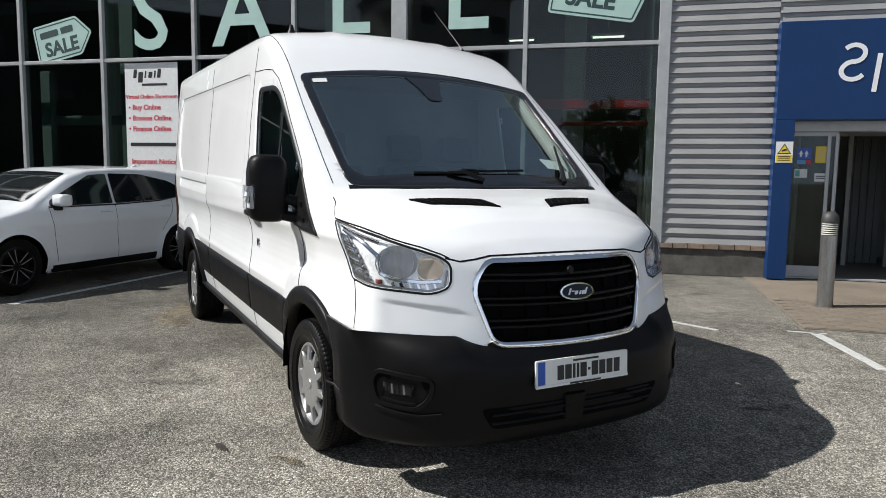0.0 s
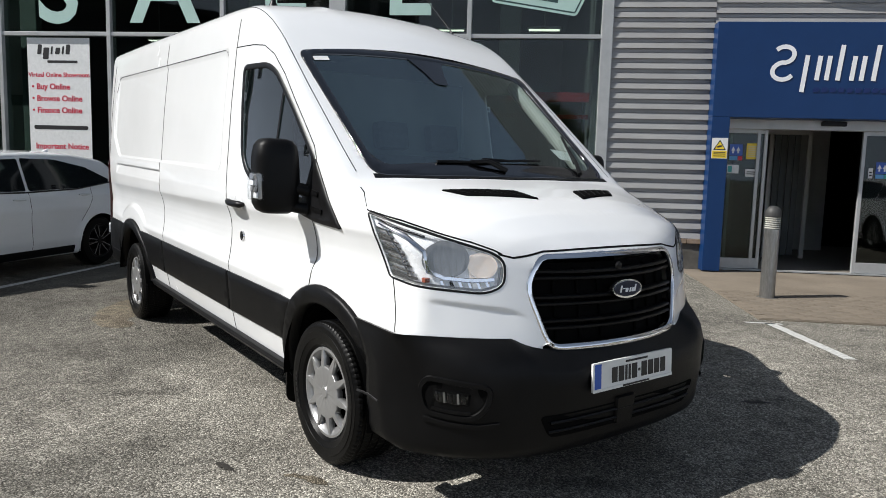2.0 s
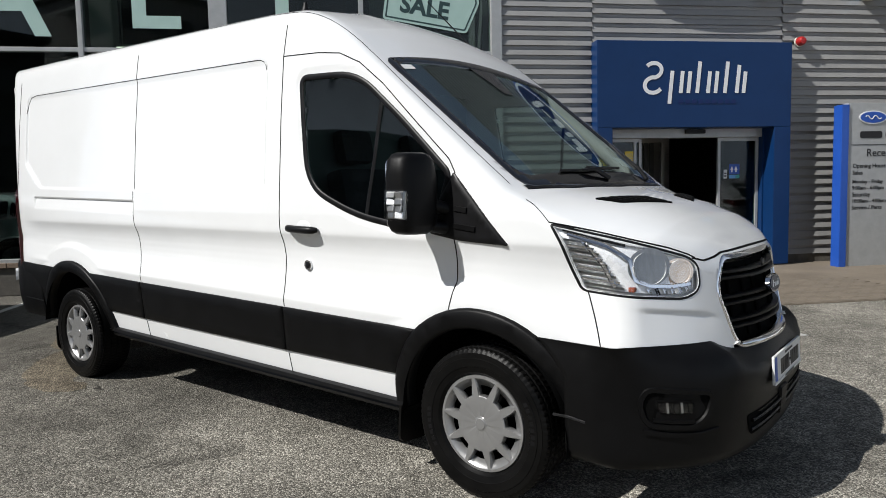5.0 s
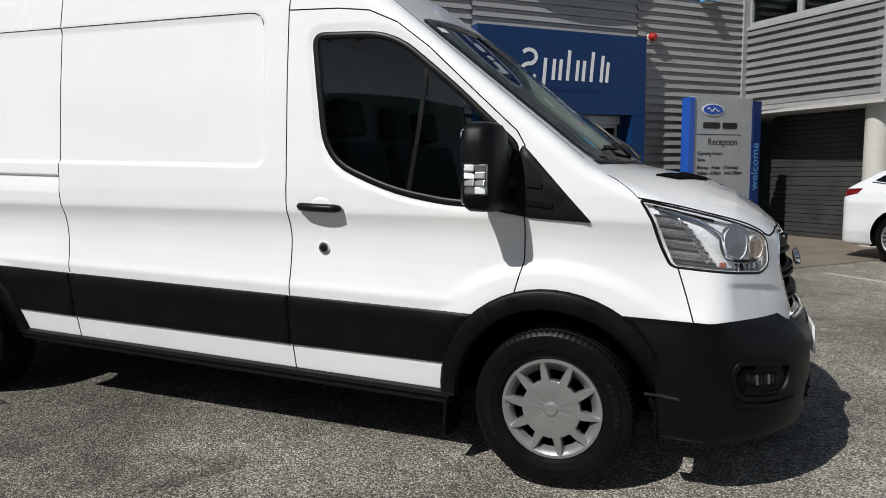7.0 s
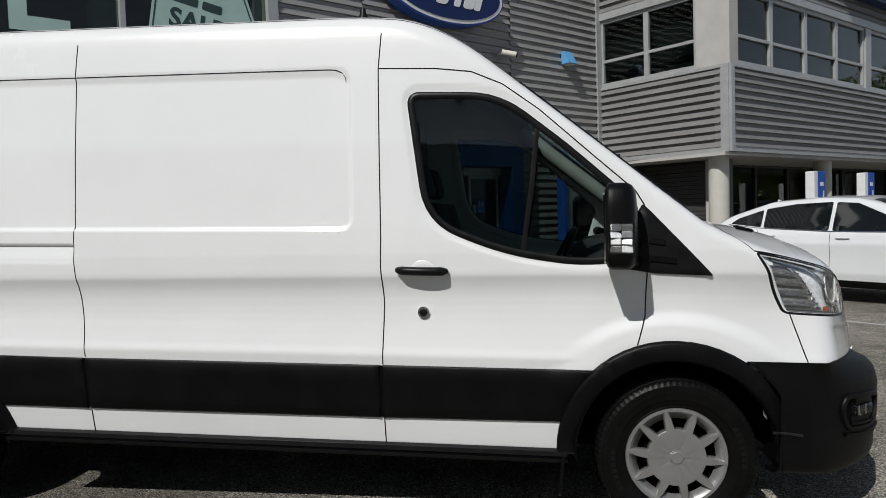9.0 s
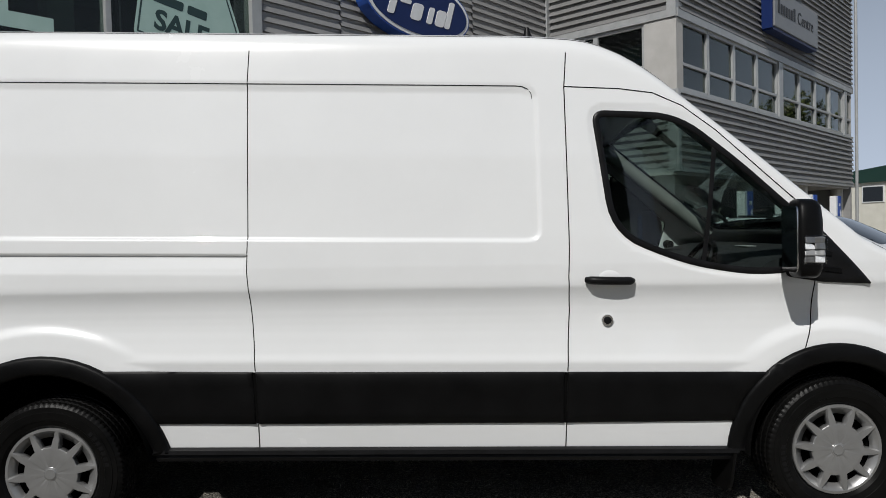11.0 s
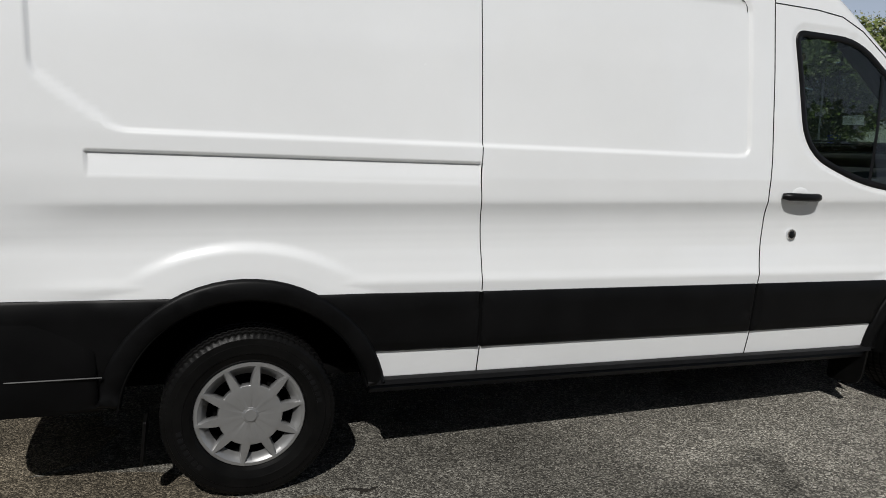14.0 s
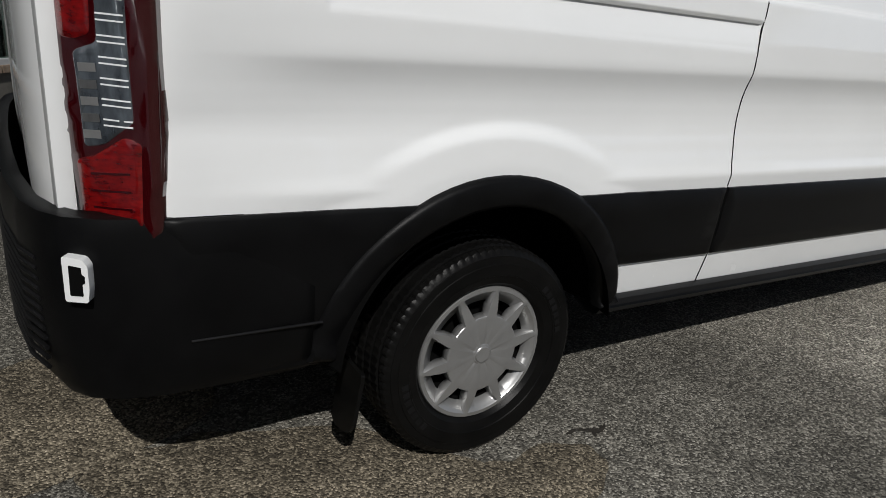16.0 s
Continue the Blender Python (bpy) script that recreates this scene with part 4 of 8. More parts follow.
    # panel gaps
    gaps = [
        ("door_gap", [(-1.250, 2.255), (-1.266, 2.085), (-1.268, 1.32), (-1.274, 1.18), (-1.268, 1.02), (-1.278, 0.86), (-1.284, 0.73)]),
        ("panel_gap", [(-2.762, 2.25), (-2.772, 2.08), (-2.778, 1.36), (-2.786, 1.20), (-2.776, 1.02), (-2.768, 0.85), (-2.766, 0.73)]),
        ("door_gap", [(-1.266, 2.088), (-1.0, 2.080), (-0.84, 2.062), (-0.70, 2.002), (-0.541, 1.885), (-0.32, 1.685), (-0.135, 1.520), (-0.100, 1.46), (-0.096, 1.14), (-0.104, 0.97), (-0.142, 0.842)]),
        ("fender_gap", [(0.512, 0.982), (0.545, 0.88), (0.578, 0.77)]),
        ("rear_door_gap", [(-4.572, 2.21), (-4.575, 1.40), (-4.632, 1.285)]),
        ("white_strip_gap", [(-1.290, 0.478), (-1.292, 0.352)]),
        ("white_strip_gap", [(-2.764, 0.475), (-2.768, 0.352)]),
    ]
    for nm, path in gaps:
        vpart(nm, ribbon(path, on_side, 0.0055 if "panel" not in nm else 0.0045, 0.0022, s=s, step_len=0.02), M_GAP)
    # the groove is body-coloured; this dark ribbon paints its shadow
    vpart("groove_shade", ribbon([(-1.420, 2.030), (-1.424, 2.056), (-1.440, 2.076), (-1.465, 2.087), (-1.50, 2.0900), (-2.0, 2.0905), (-3.3, 2.0895), (-4.30, 2.088), (-4.40, 2.075), (-4.44, 2.03), (-4.452, 1.95)], on_side, 0.0036, 0.0014, s=s, step_len=0.015), M_GAP, "dark line painted as the shade in the groove above the panels")
    vpart("roof_gutter", ribbon([(-4.66, 0.842 * s), (-3.5, 0.846 * s), (-1.35, 0.846 * s), (-1.0, 0.846 * s), (-0.72, 0.846 * s), (-0.40, 0.862 * s), (0.0, 0.872 * s), (0.13, 0.872 * s)], on_top, 0.0045, 0.0014), M_GAP)
    # side window: seal, panes, divider
    vpart("window_seal", ribbon(offset_outline(WIN, 0.004), on_side, 0.032, 0.006, True, s=s, step_len=0.015), M_BLACK, "black rubber window seal", 50)
    pane = vpart("side_window", skin(offset_outline(WIN, 0.010), on_side, -0.004, None, 0.06, 0, s=s), M_GLASS, "dark tinted door window", 179)
    pane.visible_shadow = False
    vpart("window_divider", ribbon([(-0.552, 1.795), (-0.585, 1.52), (-0.630, 1.245)], on_side, 0.022, 0.001, s=s), M_BLACK, smooth=50)
    # mirror base panel
    tri = rounded([(-0.105, 1.462), (0.182, 1.152), (-0.06, 1.160), (-0.24, 1.185), (-0.205, 1.30)], [0.012, 0.012, 0.02, 0.03, 0.05])
    quarter = vpart("mirror_quarter_panel", skin(tri, on_side, 0.012, -0.006, 0.03, 0.008, s=s), M_BLACK, "satin black quarter panel", 45)
    for k in range(2):
        vpart("quarter_rib", ribbon([(-0.085, 1.30 - 0.075 * k), (-0.02 + 0.045 * k, 1.292 - 0.078 * k)], on_side, 0.03, 0.019, s=s), M_CLAD, parent=quarter, smooth=50)
    # mirror: arms, housing, glass, turn lamp
    mir = new("door_mirror")
    mir.parent = van
    bm = bmesh.new()
    secs = []
    for z, sc in ((1.190, 0.55), (1.205, 0.80), (1.235, 0.95), (1.33, 1.0), (1.45, 0.97), (1.51, 0.88), (1.535, 0.70), (1.545, 0.45)):
        ring = []
        for k in range(28):
            a = 2 * math.pi * k / 28
            ca, sa = math.cos(a), math.sin(a)
            px = 0.085 * sc ** 0.7 * math.copysign(abs(ca) ** 0.55, ca)
            py = 0.105 * sc * math.copysign(abs(sa) ** 0.55, sa)
            if ca < 0:
                px *= 0.55
            ring.append(bm.verts.new((-0.235 + px - 0.02 * (py / 0.1), s * (1.115 + py), z)))
        secs.append(ring)
    for a, b in zip(secs, secs[1:]):
        for k in range(28):
            bm.faces.new((a[k], a[(k + 1) % 28], b[(k + 1) % 28], b[k]))
    bm.faces.new(secs[0])
    bm.faces.new(secs[-1])
    bmesh.ops.recalc_face_normals(bm, faces=bm.faces)
    vpart("housing", bm, M_CLAD, "matt black mirror housing", 60, mir)
    bm = prism(rounded([(-0.085, 0.0), (0.085, 0.0), (0.085, 0.30), (-0.085, 0.30)], 0.03), 0, 0.006, facing((-0.288, s * 1.113, 1.215), (0.1, -s, 0) if s < 0 else (-0.1, -1, 0), (0, 0, 1)))
    vpart("mirror_glass", bm, M_CHROME, "mirror glass facing rearward", None, mir)
    for z0, z1 in ((1.225, 1.205), (1.32, 1.285)):
        bm = bmesh.new()
        add_tube(bm, [(-0.18, s * 1.05, z0), (-0.15, s * 0.99, (z0 + z1) / 2), (-0.12, s * 0.935, z1)], [0.028, 0.030, 0.036], 12)
        bmesh.ops.recalc_face_normals(bm, faces=bm.faces)
        vpart("mirror_arm", bm, M_CLAD, "", 40, mir)
    ya, yb = sorted((s * 1.165, s * 1.236))
    lamp = vpart("turn_lamp", box((-0.282, ya, 1.250), (-0.176, yb, 1.386), 0.016), M_LENS, "clear indicator lamp", 40, mir)
    lamp.visible_shadow = False
    vpart("lamp_back", box((-0.276, s * 1.200 - 0.018, 1.257), (-0.182, s * 1.200 + 0.018, 1.379), 0.010), M_STEEL, "", None, lamp)
    # faceted reflector, two across and four up
    rnd = random.Random(31)
    for i in range(2):
        for j in range(4):
            cx, cz = -0.251 + 0.044 * i, 1.2765 + 0.0285 * j
            yo = s * (1.217 + rnd.uniform(0.0, 0.004))
            tilt = Matrix.Translation((cx, yo, cz)) @ Matrix.Rotation(rnd.uniform(-0.3, 0.3), 4, 'Z') @ Matrix.Rotation(rnd.uniform(-0.35, 0.35), 4, 'X')
            vpart("reflector_cell", box((-0.022, -0.005, -0.0142), (0.022, 0.005, 0.0142), 0.004, tilt), (M_STEEL, M_SILVER, M_REFLECT, M_STEEL)[(2 * i + j) % 4], "", None, lamp)
    # door handle and lock
    cup = vpart("handle_cup", skin(rounded([(-1.135, 1.125), (-1.02, 1.125), (-1.01, 1.17), (-1.05, 1.212), (-1.11, 1.212), (-1.145, 1.17)], 0.03), on_side, 0.003, -0.002, 0.02, 0.006, s=s), M_PAINT, smooth=50)
    bm = bmesh.new()
    base = [on_side(x, 1.166 - 0.01 * (x + 1.08), 0.012 + 0.024 * math.sin(math.pi * (x + 1.195) / 0.225) ** 0.5 if -1.19 < x < -0.975 else 0.008, s) for x in np.linspace(-1.195, -0.970, 12)]
    add_tube(bm, base, [0.014] + [0.020] * 10 + [0.012], 10)
    bmesh.ops.recalc_face_normals(bm, faces=bm.faces)
    vpart("door_handle", bm, M_BLACK, "black door handle", 50)
    p = on_side(-1.087, 0.971, 0.0, s)
    mm = facing(p, (1, 0, 0), (0, 0, 1)) if s < 0 else facing(p, (-1, 0, 0), (0, 0, 1))
    lock = vpart("door_lock", lathe([(0.0, 0.006), (0.018, 0.006), (0.019, 0.010), (0.027, 0.010), (0.029, 0.0)], 24, mm), M_CHROME, "round chrome door lock", 40)
    vpart("lock_core", lathe([(0.0, 0.012), (0.009, 0.012), (0.017, 0.009), (0.018, 0.004)], 20, mm), M_BLACK, "", 40, lock)

# windscreen and its black border
vpart("screen_border", skin(SCREEN, on_top, 0.009, -0.006, 0.035, 0.004, holes=[rounded([(-0.60, -0.765), (0.05, -0.76), (0.12, -0.70), (0.135, 0.0), (0.12, 0.70), (0.05, 0.76), (-0.60, 0.765)], 0.06)], edge=0.025), M_PRINT, "black windscreen border", 179)
screen = vpart("windscreen", skin(offset_outline(SCREEN, 0.012), on_top, 0.001, None, 0.07, 0), M_SCREEN, "large raked windscreen", 179)
screen.visible_shadow = False
vpart("screen_sticker", skin([(-0.585, -0.75), (-0.585, -0.66), (-0.555, -0.66), (-0.555, -0.75)], on_top, 0.0045, None, 0.03, 0), M_PAPER, "small pale sticker")
vpart("licence_disc", skin([(-0.02, 0.52), (-0.02, 0.68), (0.05, 0.70), (0.05, 0.54)], on_top, -0.006, None, 0.03, 0), M_PAPER, "paper disc behind the screen")
vpart("sensor_patch", skin(rounded([(-0.645, -0.15), (-0.645, 0.15), (-0.50, 0.07), (-0.41, 0.045), (-0.41, -0.045), (-0.50, -0.07)], 0.02), on_top, 0.0065, None, 0.04, 0), M_PRINT, "black printed patch for the camera", 179)
vpart("roof_seam", ribbon([(-1.262, -0.84), (-1.275, -0.4), (-1.28, 0), (-1.275, 0.4), (-1.262, 0.84)], on_top, 0.005, 0.0012), M_GAP)
for s in (-1, 1):
    vpart("fender_gap", ribbon([(-0.478, 1.345), (-0.453, 1.325), (-0.432, 1.29), (-0.415, 1.258)], on_corner, 0.0035, 0.0016, s=s, step_len=0.015), M_GAP)
    vpart("hood_gap", ribbon([(-0.415, 1.256), (-0.25, 1.224), (-0.09, 1.187), (0.05, 1.156), (0.140, 1.128), (0.175, 1.112)], on_corner, 0.006, 0.0022, s=s, step_len=0.015), M_GAP)
vpart("hood_front_gap", ribbon([(-0.60, 1.112), (-0.54, 1.098), (-0.47, 1.108), (-0.40, 1.122), (-0.2, 1.126), (0, 1.127), (0.2, 1.126), (0.40, 1.122), (0.47, 1.108), (0.54, 1.098), (0.60, 1.112)], on_front, 0.008, 0.0012), M_GAP)
# cowl strip under the screen, wipers
vpart("cowl_strip", ribbon([(0.165, -0.80), (0.222, -0.45), (0.242, 0.0), (0.222, 0.45), (0.165, 0.80)], on_top, 0.030, 0.004), M_BLACK, "black cowl strip")
for pts, arm in (([(0.135, -0.02), (0.140, -0.2), (0.128, -0.42)], [(0.195, -0.02), (0.150, -0.12), (0.140, -0.22)]),
                 ([(0.11, 0.30), (0.128, 0.05), (0.12, -0.12)], None),
                 ([(0.09, 0.60), (-0.02, 0.655), (-0.12, 0.70)], [(0.175, 0.56), (0.10, 0.59), (-0.02, 0.652)])):
    wp = new("wiper")
    wp.parent = van
    bm = bmesh.new()
    add_tube(bm, [on_top(x, y, 0.016) for x, y in dense(pts, 0.05, False)], 0.008, 6)
    bmesh.ops.recalc_face_normals(bm, faces=bm.faces)
    vpart("wiper_blade", bm, M_BLACK, "black wiper blade", 40, wp)
    if arm:
        bm = bmesh.new()
        add_tube(bm, [on_top(x, y, o) for (x, y), o in zip(arm, (0.02, 0.035, 0.022))], [0.014, 0.011, 0.007], 8)
        bmesh.ops.recalc_face_normals(bm, faces=bm.faces)
        vpart("wiper_arm", bm, M_BLACK, "", 40, wp)
# bonnet vents
for s in (-1, 1):
    out = [(0.385, s * 0.575), (0.470, s * 0.20), (0.590, s * 0.15), (0.482, s * 0.495)]
    vent = vpart("bonnet_vent", skin(rounded(out, 0.012), on_top, 0.008, -0.004, 0.03, 0.004), M_DARK, "black bonnet vent grille", 40)
    for k in range(6):
        t = (k + 0.5) / 6
        a, b = Vector(out[0]).lerp(Vector(out[1]), t), Vector(out[3]).lerp(Vector(out[2]), t)
        vpart("vent_slat", ribbon([a.lerp(b, 0.10), a.lerp(b, 0.90)], on_top, 0.006, 0.0105), M_CLAD, "", None, vent)
# aerials
bm = bmesh.new()
add_tube(bm, [(-1.10, 0.58, 2.35), (-1.115, 0.576, 2.375), (-1.375, 0.489, 2.665)], [0.016, 0.005, 0.003], 8)
vpart("roof_mast", bm, M_BLACK, "thin black roof aerial", 40)
bm = lathe([(0.0, 0.075), (0.012, 0.07), (0.018, 0.04), (0.030, 0.018), (0.034, 0.0)], 16, Matrix.Translation((-1.394, -0.63, 2.375)))
vpart("roof_beacon_base", bm, M_BLACK, "small black roof fitting", 40)
for s in (-1, 1):
    bm = bmesh.new()
    add_tube(bm, [on_top(x, s * (0.775 - 0.02 * x), -0.055) for x in (0.14, -0.05, -0.25, -0.45, -0.62)], [0.045, 0.05, 0.05, 0.05, 0.055], 10)
    bmesh.ops.recalc_face_normals(bm, faces=bm.faces)
    vpart("pillar_trim", bm, M_PILLAR, "pale inner pillar trim", 60)


# ---- van: front end ----
def plan_cast(ang, inset, shape):
    """The plan outline of a bumper: distance from (0.2, 0) at an angle from straight ahead."""
    lo, hi = 0.0, 1.6
    for _ in range(30):
        mid = (lo + hi) / 2
        x, y = 0.2 + mid * math.cos(ang), mid * math.sin(ang)
        if shape(x, y) + inset > 0:
            hi = mid
        else:
            lo = mid
    return 0.2 + lo * math.cos(ang), lo * math.sin(ang)


def front_plan(x, y):
    return max(x - (1.062 - 0.06 * y * y - 0.43 * (abs(y) / 0.98) ** 5), (abs(y) - 0.992) * 0.8)


def white_plan(x, y):
    return max(x - float(nose_x(np.array(y), np.array(0.76))), (abs(y) - 0.978) * 0.8)


def bumper():
    bm = bmesh.new()
    angs = np.radians(np.concatenate([np.linspace(-80, -20, 44), np.linspace(-18, 18, 19), np.linspace(20, 80, 44)]))
    rows = []
    levels = [(0.772, 0.0, 0.012), (0.775, 0.0, -0.002), (0.764, 0.15, 0.0), (0.742, 0.55, 0.0), (0.70, 0.86, 0.0), (0.64, 1.0, 0.0), (0.575, 1.0, 0.004), (0.52, 1.0, 0.004), (0.46, 0.98, 0.006),
              (0.40, 0.95, 0.012), (0.345, 0.92, 0.012), (0.31, 0.9, 0.022), (0.285, 0.85, 0.05), (0.285, 0.8, 0.10)]
    for z, mix, inset in levels:
        ring = []
        back = min(0.445, 0.018 + math.sqrt(max(0.0, 0.522 ** 2 - (z - 0.345) ** 2)))
        wide = math.atan2(0.985, back - 0.2) / radians(80)
        for a in angs * wide:
            p, q = plan_cast(a, inset, front_plan), plan_cast(a, inset, white_plan)
            x, y = p[0] * mix + q[0] * (1 - mix), p[1] * mix + q[1] * (1 - mix)
            # the top edge dips under the grille and rises to the wings
            dip = 0.050 * max(0.0, 1 - (abs(y) / 0.57) ** 8) if z > 0.69 else 0.0
            zz = z - dip + 0.008 * step(0.6, 1.0, abs(y)) * (z > 0.7)
            ring.append(bm.verts.new((x, y, zz)))
        rows.append(ring)
    for a, b in zip(rows, rows[1:]):
        for i in range(len(angs) - 1):
            bm.faces.new((a[i], a[i + 1], b[i + 1], b[i]))
    bmesh.ops.recalc_face_normals(bm, faces=bm.faces)
    if sum(f.normal.x for f in bm.faces) < 0:
        bmesh.ops.reverse_faces(bm, faces=bm.faces)
    return bm


bump_bm = bumper()
BUMP = BVHTree.FromBMesh(bump_bm)
bump = vpart("front_bumper", bump_bm, M_CLAD, "wide matt black front bumper", 50)
so = bump.modifiers.new("thickness", 'SOLIDIFY')
so.thickness, so.offset = 0.012, -1


def on_bumper(u, v, off, s=1):
    hit = BUMP.ray_cast(Vector((4, u, v)), Vector((-1, 0, 0)))
    return hit[0] + Vector(hit[1]) * (off if hit[1].x > 0 else -off) if hit[0] is not None else Vector((1.0, u, v))


def bumper_patch(outline, off, grid=0.04, lip=0.006, depth=0.02, base_chart=on_bumper):
    """A panel let into or laid on the bumper."""
    outer = dense(outline, 0.02)
    bm = bmesh.new()
    ring0 = [bm.verts.new(base_chart(u, v, off - depth)) for u, v in outer]
    ring1 = [bm.verts.new(base_chart(u, v, off)) for u, v in offset_outline(outer, lip)]
    n = len(outer)
    for i in range(n):
        bm.faces.new((ring0[i], ring0[(i + 1) % n], ring1[(i + 1) % n], ring1[i]))
    bm.faces.new(ring1)
    bmesh.ops.recalc_face_normals(bm, faces=bm.faces)
    return bm


# splash shields between the front wheels and the bumper
for s in (-1, 1):
    ya, yb = sorted((s * 0.50, s * 0.935))
    vpart("splash_shield", box((0.462, ya, 0.29), (0.60, yb, 0.74), 0.01), M_DARK, "dark splash shield ahead of the wheel")

# lower intake, fog lamp recesses
intake = vpart("lower_intake", bumper_patch(rounded([(-0.52, 0.475), (0.52, 0.475), (0.46, 0.375), (-0.46, 0.375)], 0.03), 0.004, depth=0.003), M_DARK, "dark lower air intake")
for z in (0.405, 0.445):
    bm = bmesh.new()
    add_tube(bm, [on_bumper(y, z, 0.008) for y in np.linspace(-0.47, 0.47, 20)], 0.007, 6)
    bmesh.ops.recalc_face_normals(bm, faces=bm.faces)
    vpart("intake_bar", bm, M_CLAD, "", 40, intake)
vpart("towing_cover", bumper_patch(rounded([(-0.10, 0.50), (0.03, 0.50), (0.02, 0.37), (-0.09, 0.37)], 0.015), 0.014, depth=0.012), M_CLAD, "", None, intake)
for s in (-1, 1):
    def on_fog(u, v, off, side=0, s=s):
        t, n = Vector((0.7071, -s * 0.7071, 0)), Vector((0.7071, s * 0.7071, 0))
        hit = BUMP.ray_cast(t * u + n * 4 + Vector((0, 0, v)), -n)
        return hit[0] + Vector(hit[1]) * (off if Vector(hit[1]).dot(n) > 0 else -off)
    fo = rounded([(0.165, 0.605), (-0.10, 0.622), (-0.128, 0.565), (-0.10, 0.478), (0.09, 0.468), (0.15, 0.52)], 0.04)
    ring = vpart("fog_lamp_surround", ribbon(fo, on_fog, 0.024, 0.011, True, step_len=0.02), M_CLAD, "black fog lamp surround", 60)
    vpart("fog_lamp_recess", bumper_patch(fo, 0.0025, depth=0.002, base_chart=on_fog), M_DARK, "", None, ring)
    lens_o = rounded([(0.085, 0.575), (-0.068, 0.582), (-0.070, 0.548), (-0.045, 0.524), (0.078, 0.522)], 0.010)
    vpart("fog_reflector", bumper_patch(lens_o, 0.006, depth=0.003, base_chart=on_fog), M_DARK, "", None, ring)
    lens = vpart("fog_lamp", bumper_patch(lens_o, 0.020, depth=0.016, lip=0.010, base_chart=on_fog), M_LENS, "clear fog lamp lens", 40, ring)
    lens.visible_shadow = False
    # every other rib in steel, as painted highlights over the darkened reflector
    for k in range(5):
        u = -0.052 + 0.028 * k
        vpart("fog_highlight_rib", ribbon([(u, 0.572), (u + 0.004, 0.530)], on_fog, 0.010, 0.010), M_STEEL if k % 2 else M_DARK, "", None, ring)
    vpart("fog_ledge", ribbon([(-0.075, 0.500), (0.0, 0.492), (0.085, 0.492)], on_fog, 0.014, 0.010), M_CLAD, "", 60, ring)
    vpart("bumper_lip", ribbon([(-0.11, 0.452), (0.0, 0.440), (0.12, 0.440), (0.20, 0.452)], on_fog, 0.022, 0.010), M_CLAD, "", 60)
    vpart("bumper_scuff", ribbon([(0.405, 0.486), (0.46, 0.478), (0.535, 0.470)], lambda u, v, off, s=s: (lambda h: h[0] + Vector(h[1]) * off * (1 if h[1].y * s > 0 else -1) if h[0] is not None else Vector((u, s * 1.012, v)))(BUMP.ray_cast(Vector((u, 3 * s, v)), Vector((0, -s, 0)))), 0.012, 0.003), M_SCUFF, "pale scuffed edge")

# grille: back, bars, chrome rim
grille = vpart("radiator_grille", skin(offset_outline(GRILLE, 0.006), on_front, -0.055, None, 0.04, 0), M_DARK, "black slatted grille with chrome surround", 40)
for zc in (1.044, 1.016, 0.936, 0.908, 0.838, 0.810):
    half = min(0.49, 0.432 + (1.103 - zc) * 0.6) if zc > 0.985 else 0.500 - (0.985 - zc) * 0.32
    half -= 0.018
    bm = bmesh.new()
    rows = []
    for y in np.linspace(-half, half, 36):
        p = on_front(y, zc, -0.022)
        rows.append([bm.verts.new(p + Vector(d)) for d in ((0.0, 0, 0.009), (0.007, 0, 0.004), (0.007, 0, -0.004), (0.0, 0, -0.009), (-0.035, 0, -0.012), (-0.035, 0, 0.006))])
    for a, b in zip(rows, rows[1:]):
        for k in range(6):
            bm.faces.new((a[k], a[(k + 1) % 6], b[(k + 1) % 6], b[k]))
    bmesh.ops.recalc_face_normals(bm, faces=bm.faces)
    vpart("grille_bar", bm, M_CLAD, "", 50, grille)
for y in (-0.36, -0.24, -0.12, 0.12, 0.24, 0.36):
    bm = bmesh.new()
    add_tube(bm, [on_front(y, z, -0.046) for z in np.linspace(0.76, 1.07, 8)], 0.008, 6)
    bmesh.ops.recalc_face_normals(bm, faces=bm.faces)
    vpart("grille_upright", bm, M_DARK, "", 40, grille)
rim = bmesh.new()
pts = dense(GRILLE, 0.02)
prof = ((0.016, -0.008), (0.014, -0.002), (0.004, 0.003), (-0.010, 0.0), (-0.016, -0.010), (-0.016, -0.035))
loops = [[rim.verts.new(on_front(u, v, 0.0) + Vector((h, 0, 0))) for u, v in offset_outline(pts, -w)] for w, h in prof]
for a, b in zip(loops, loops[1:]):
    for i in range(len(pts)):
        rim.faces.new((a[i], a[(i + 1) % len(pts)], b[(i + 1) % len(pts)], b[i]))
bmesh.ops.recalc_face_normals(rim, faces=rim.faces)
vpart("chrome_surround", rim, M_CHROME, "polished chrome grille surround", 60, grille)


def oval(bm, rx, ry, h0, h1, m, n=40):
    add_prism(bm, [(rx * math.cos(2 * math.pi * i / n), ry * math.sin(2 * math.pi * i / n)) for i in range(n)], h0, h1, m)


def emblem(m, w, h, mat, parent, d0, d1):
    """A badge's lettering as plain slanted bars inside a box w by h."""
    for x, y0, y1, t in ((-0.44, -0.5, 0.5, 0.10), (-0.26, -0.02, 0.12, 0.16), (-0.06, -0.5, 0.10, 0.17), (0.16, -0.5, 0.10, 0.09), (0.33, -0.5, 0.10, 0.16), (0.46, -0.5, 0.5, 0.09)):
        o = [(w * (x + q * t / 2 + 0.12 * y), h * y) for q, y in ((-1, y0), (1, y0), (1, y1), (-1, y1))]
        link("script_bar", prism(rounded(o, min(w * t, h * (y1 - y0)) * 0.3, 3), d0, d1, m), mat, parent)


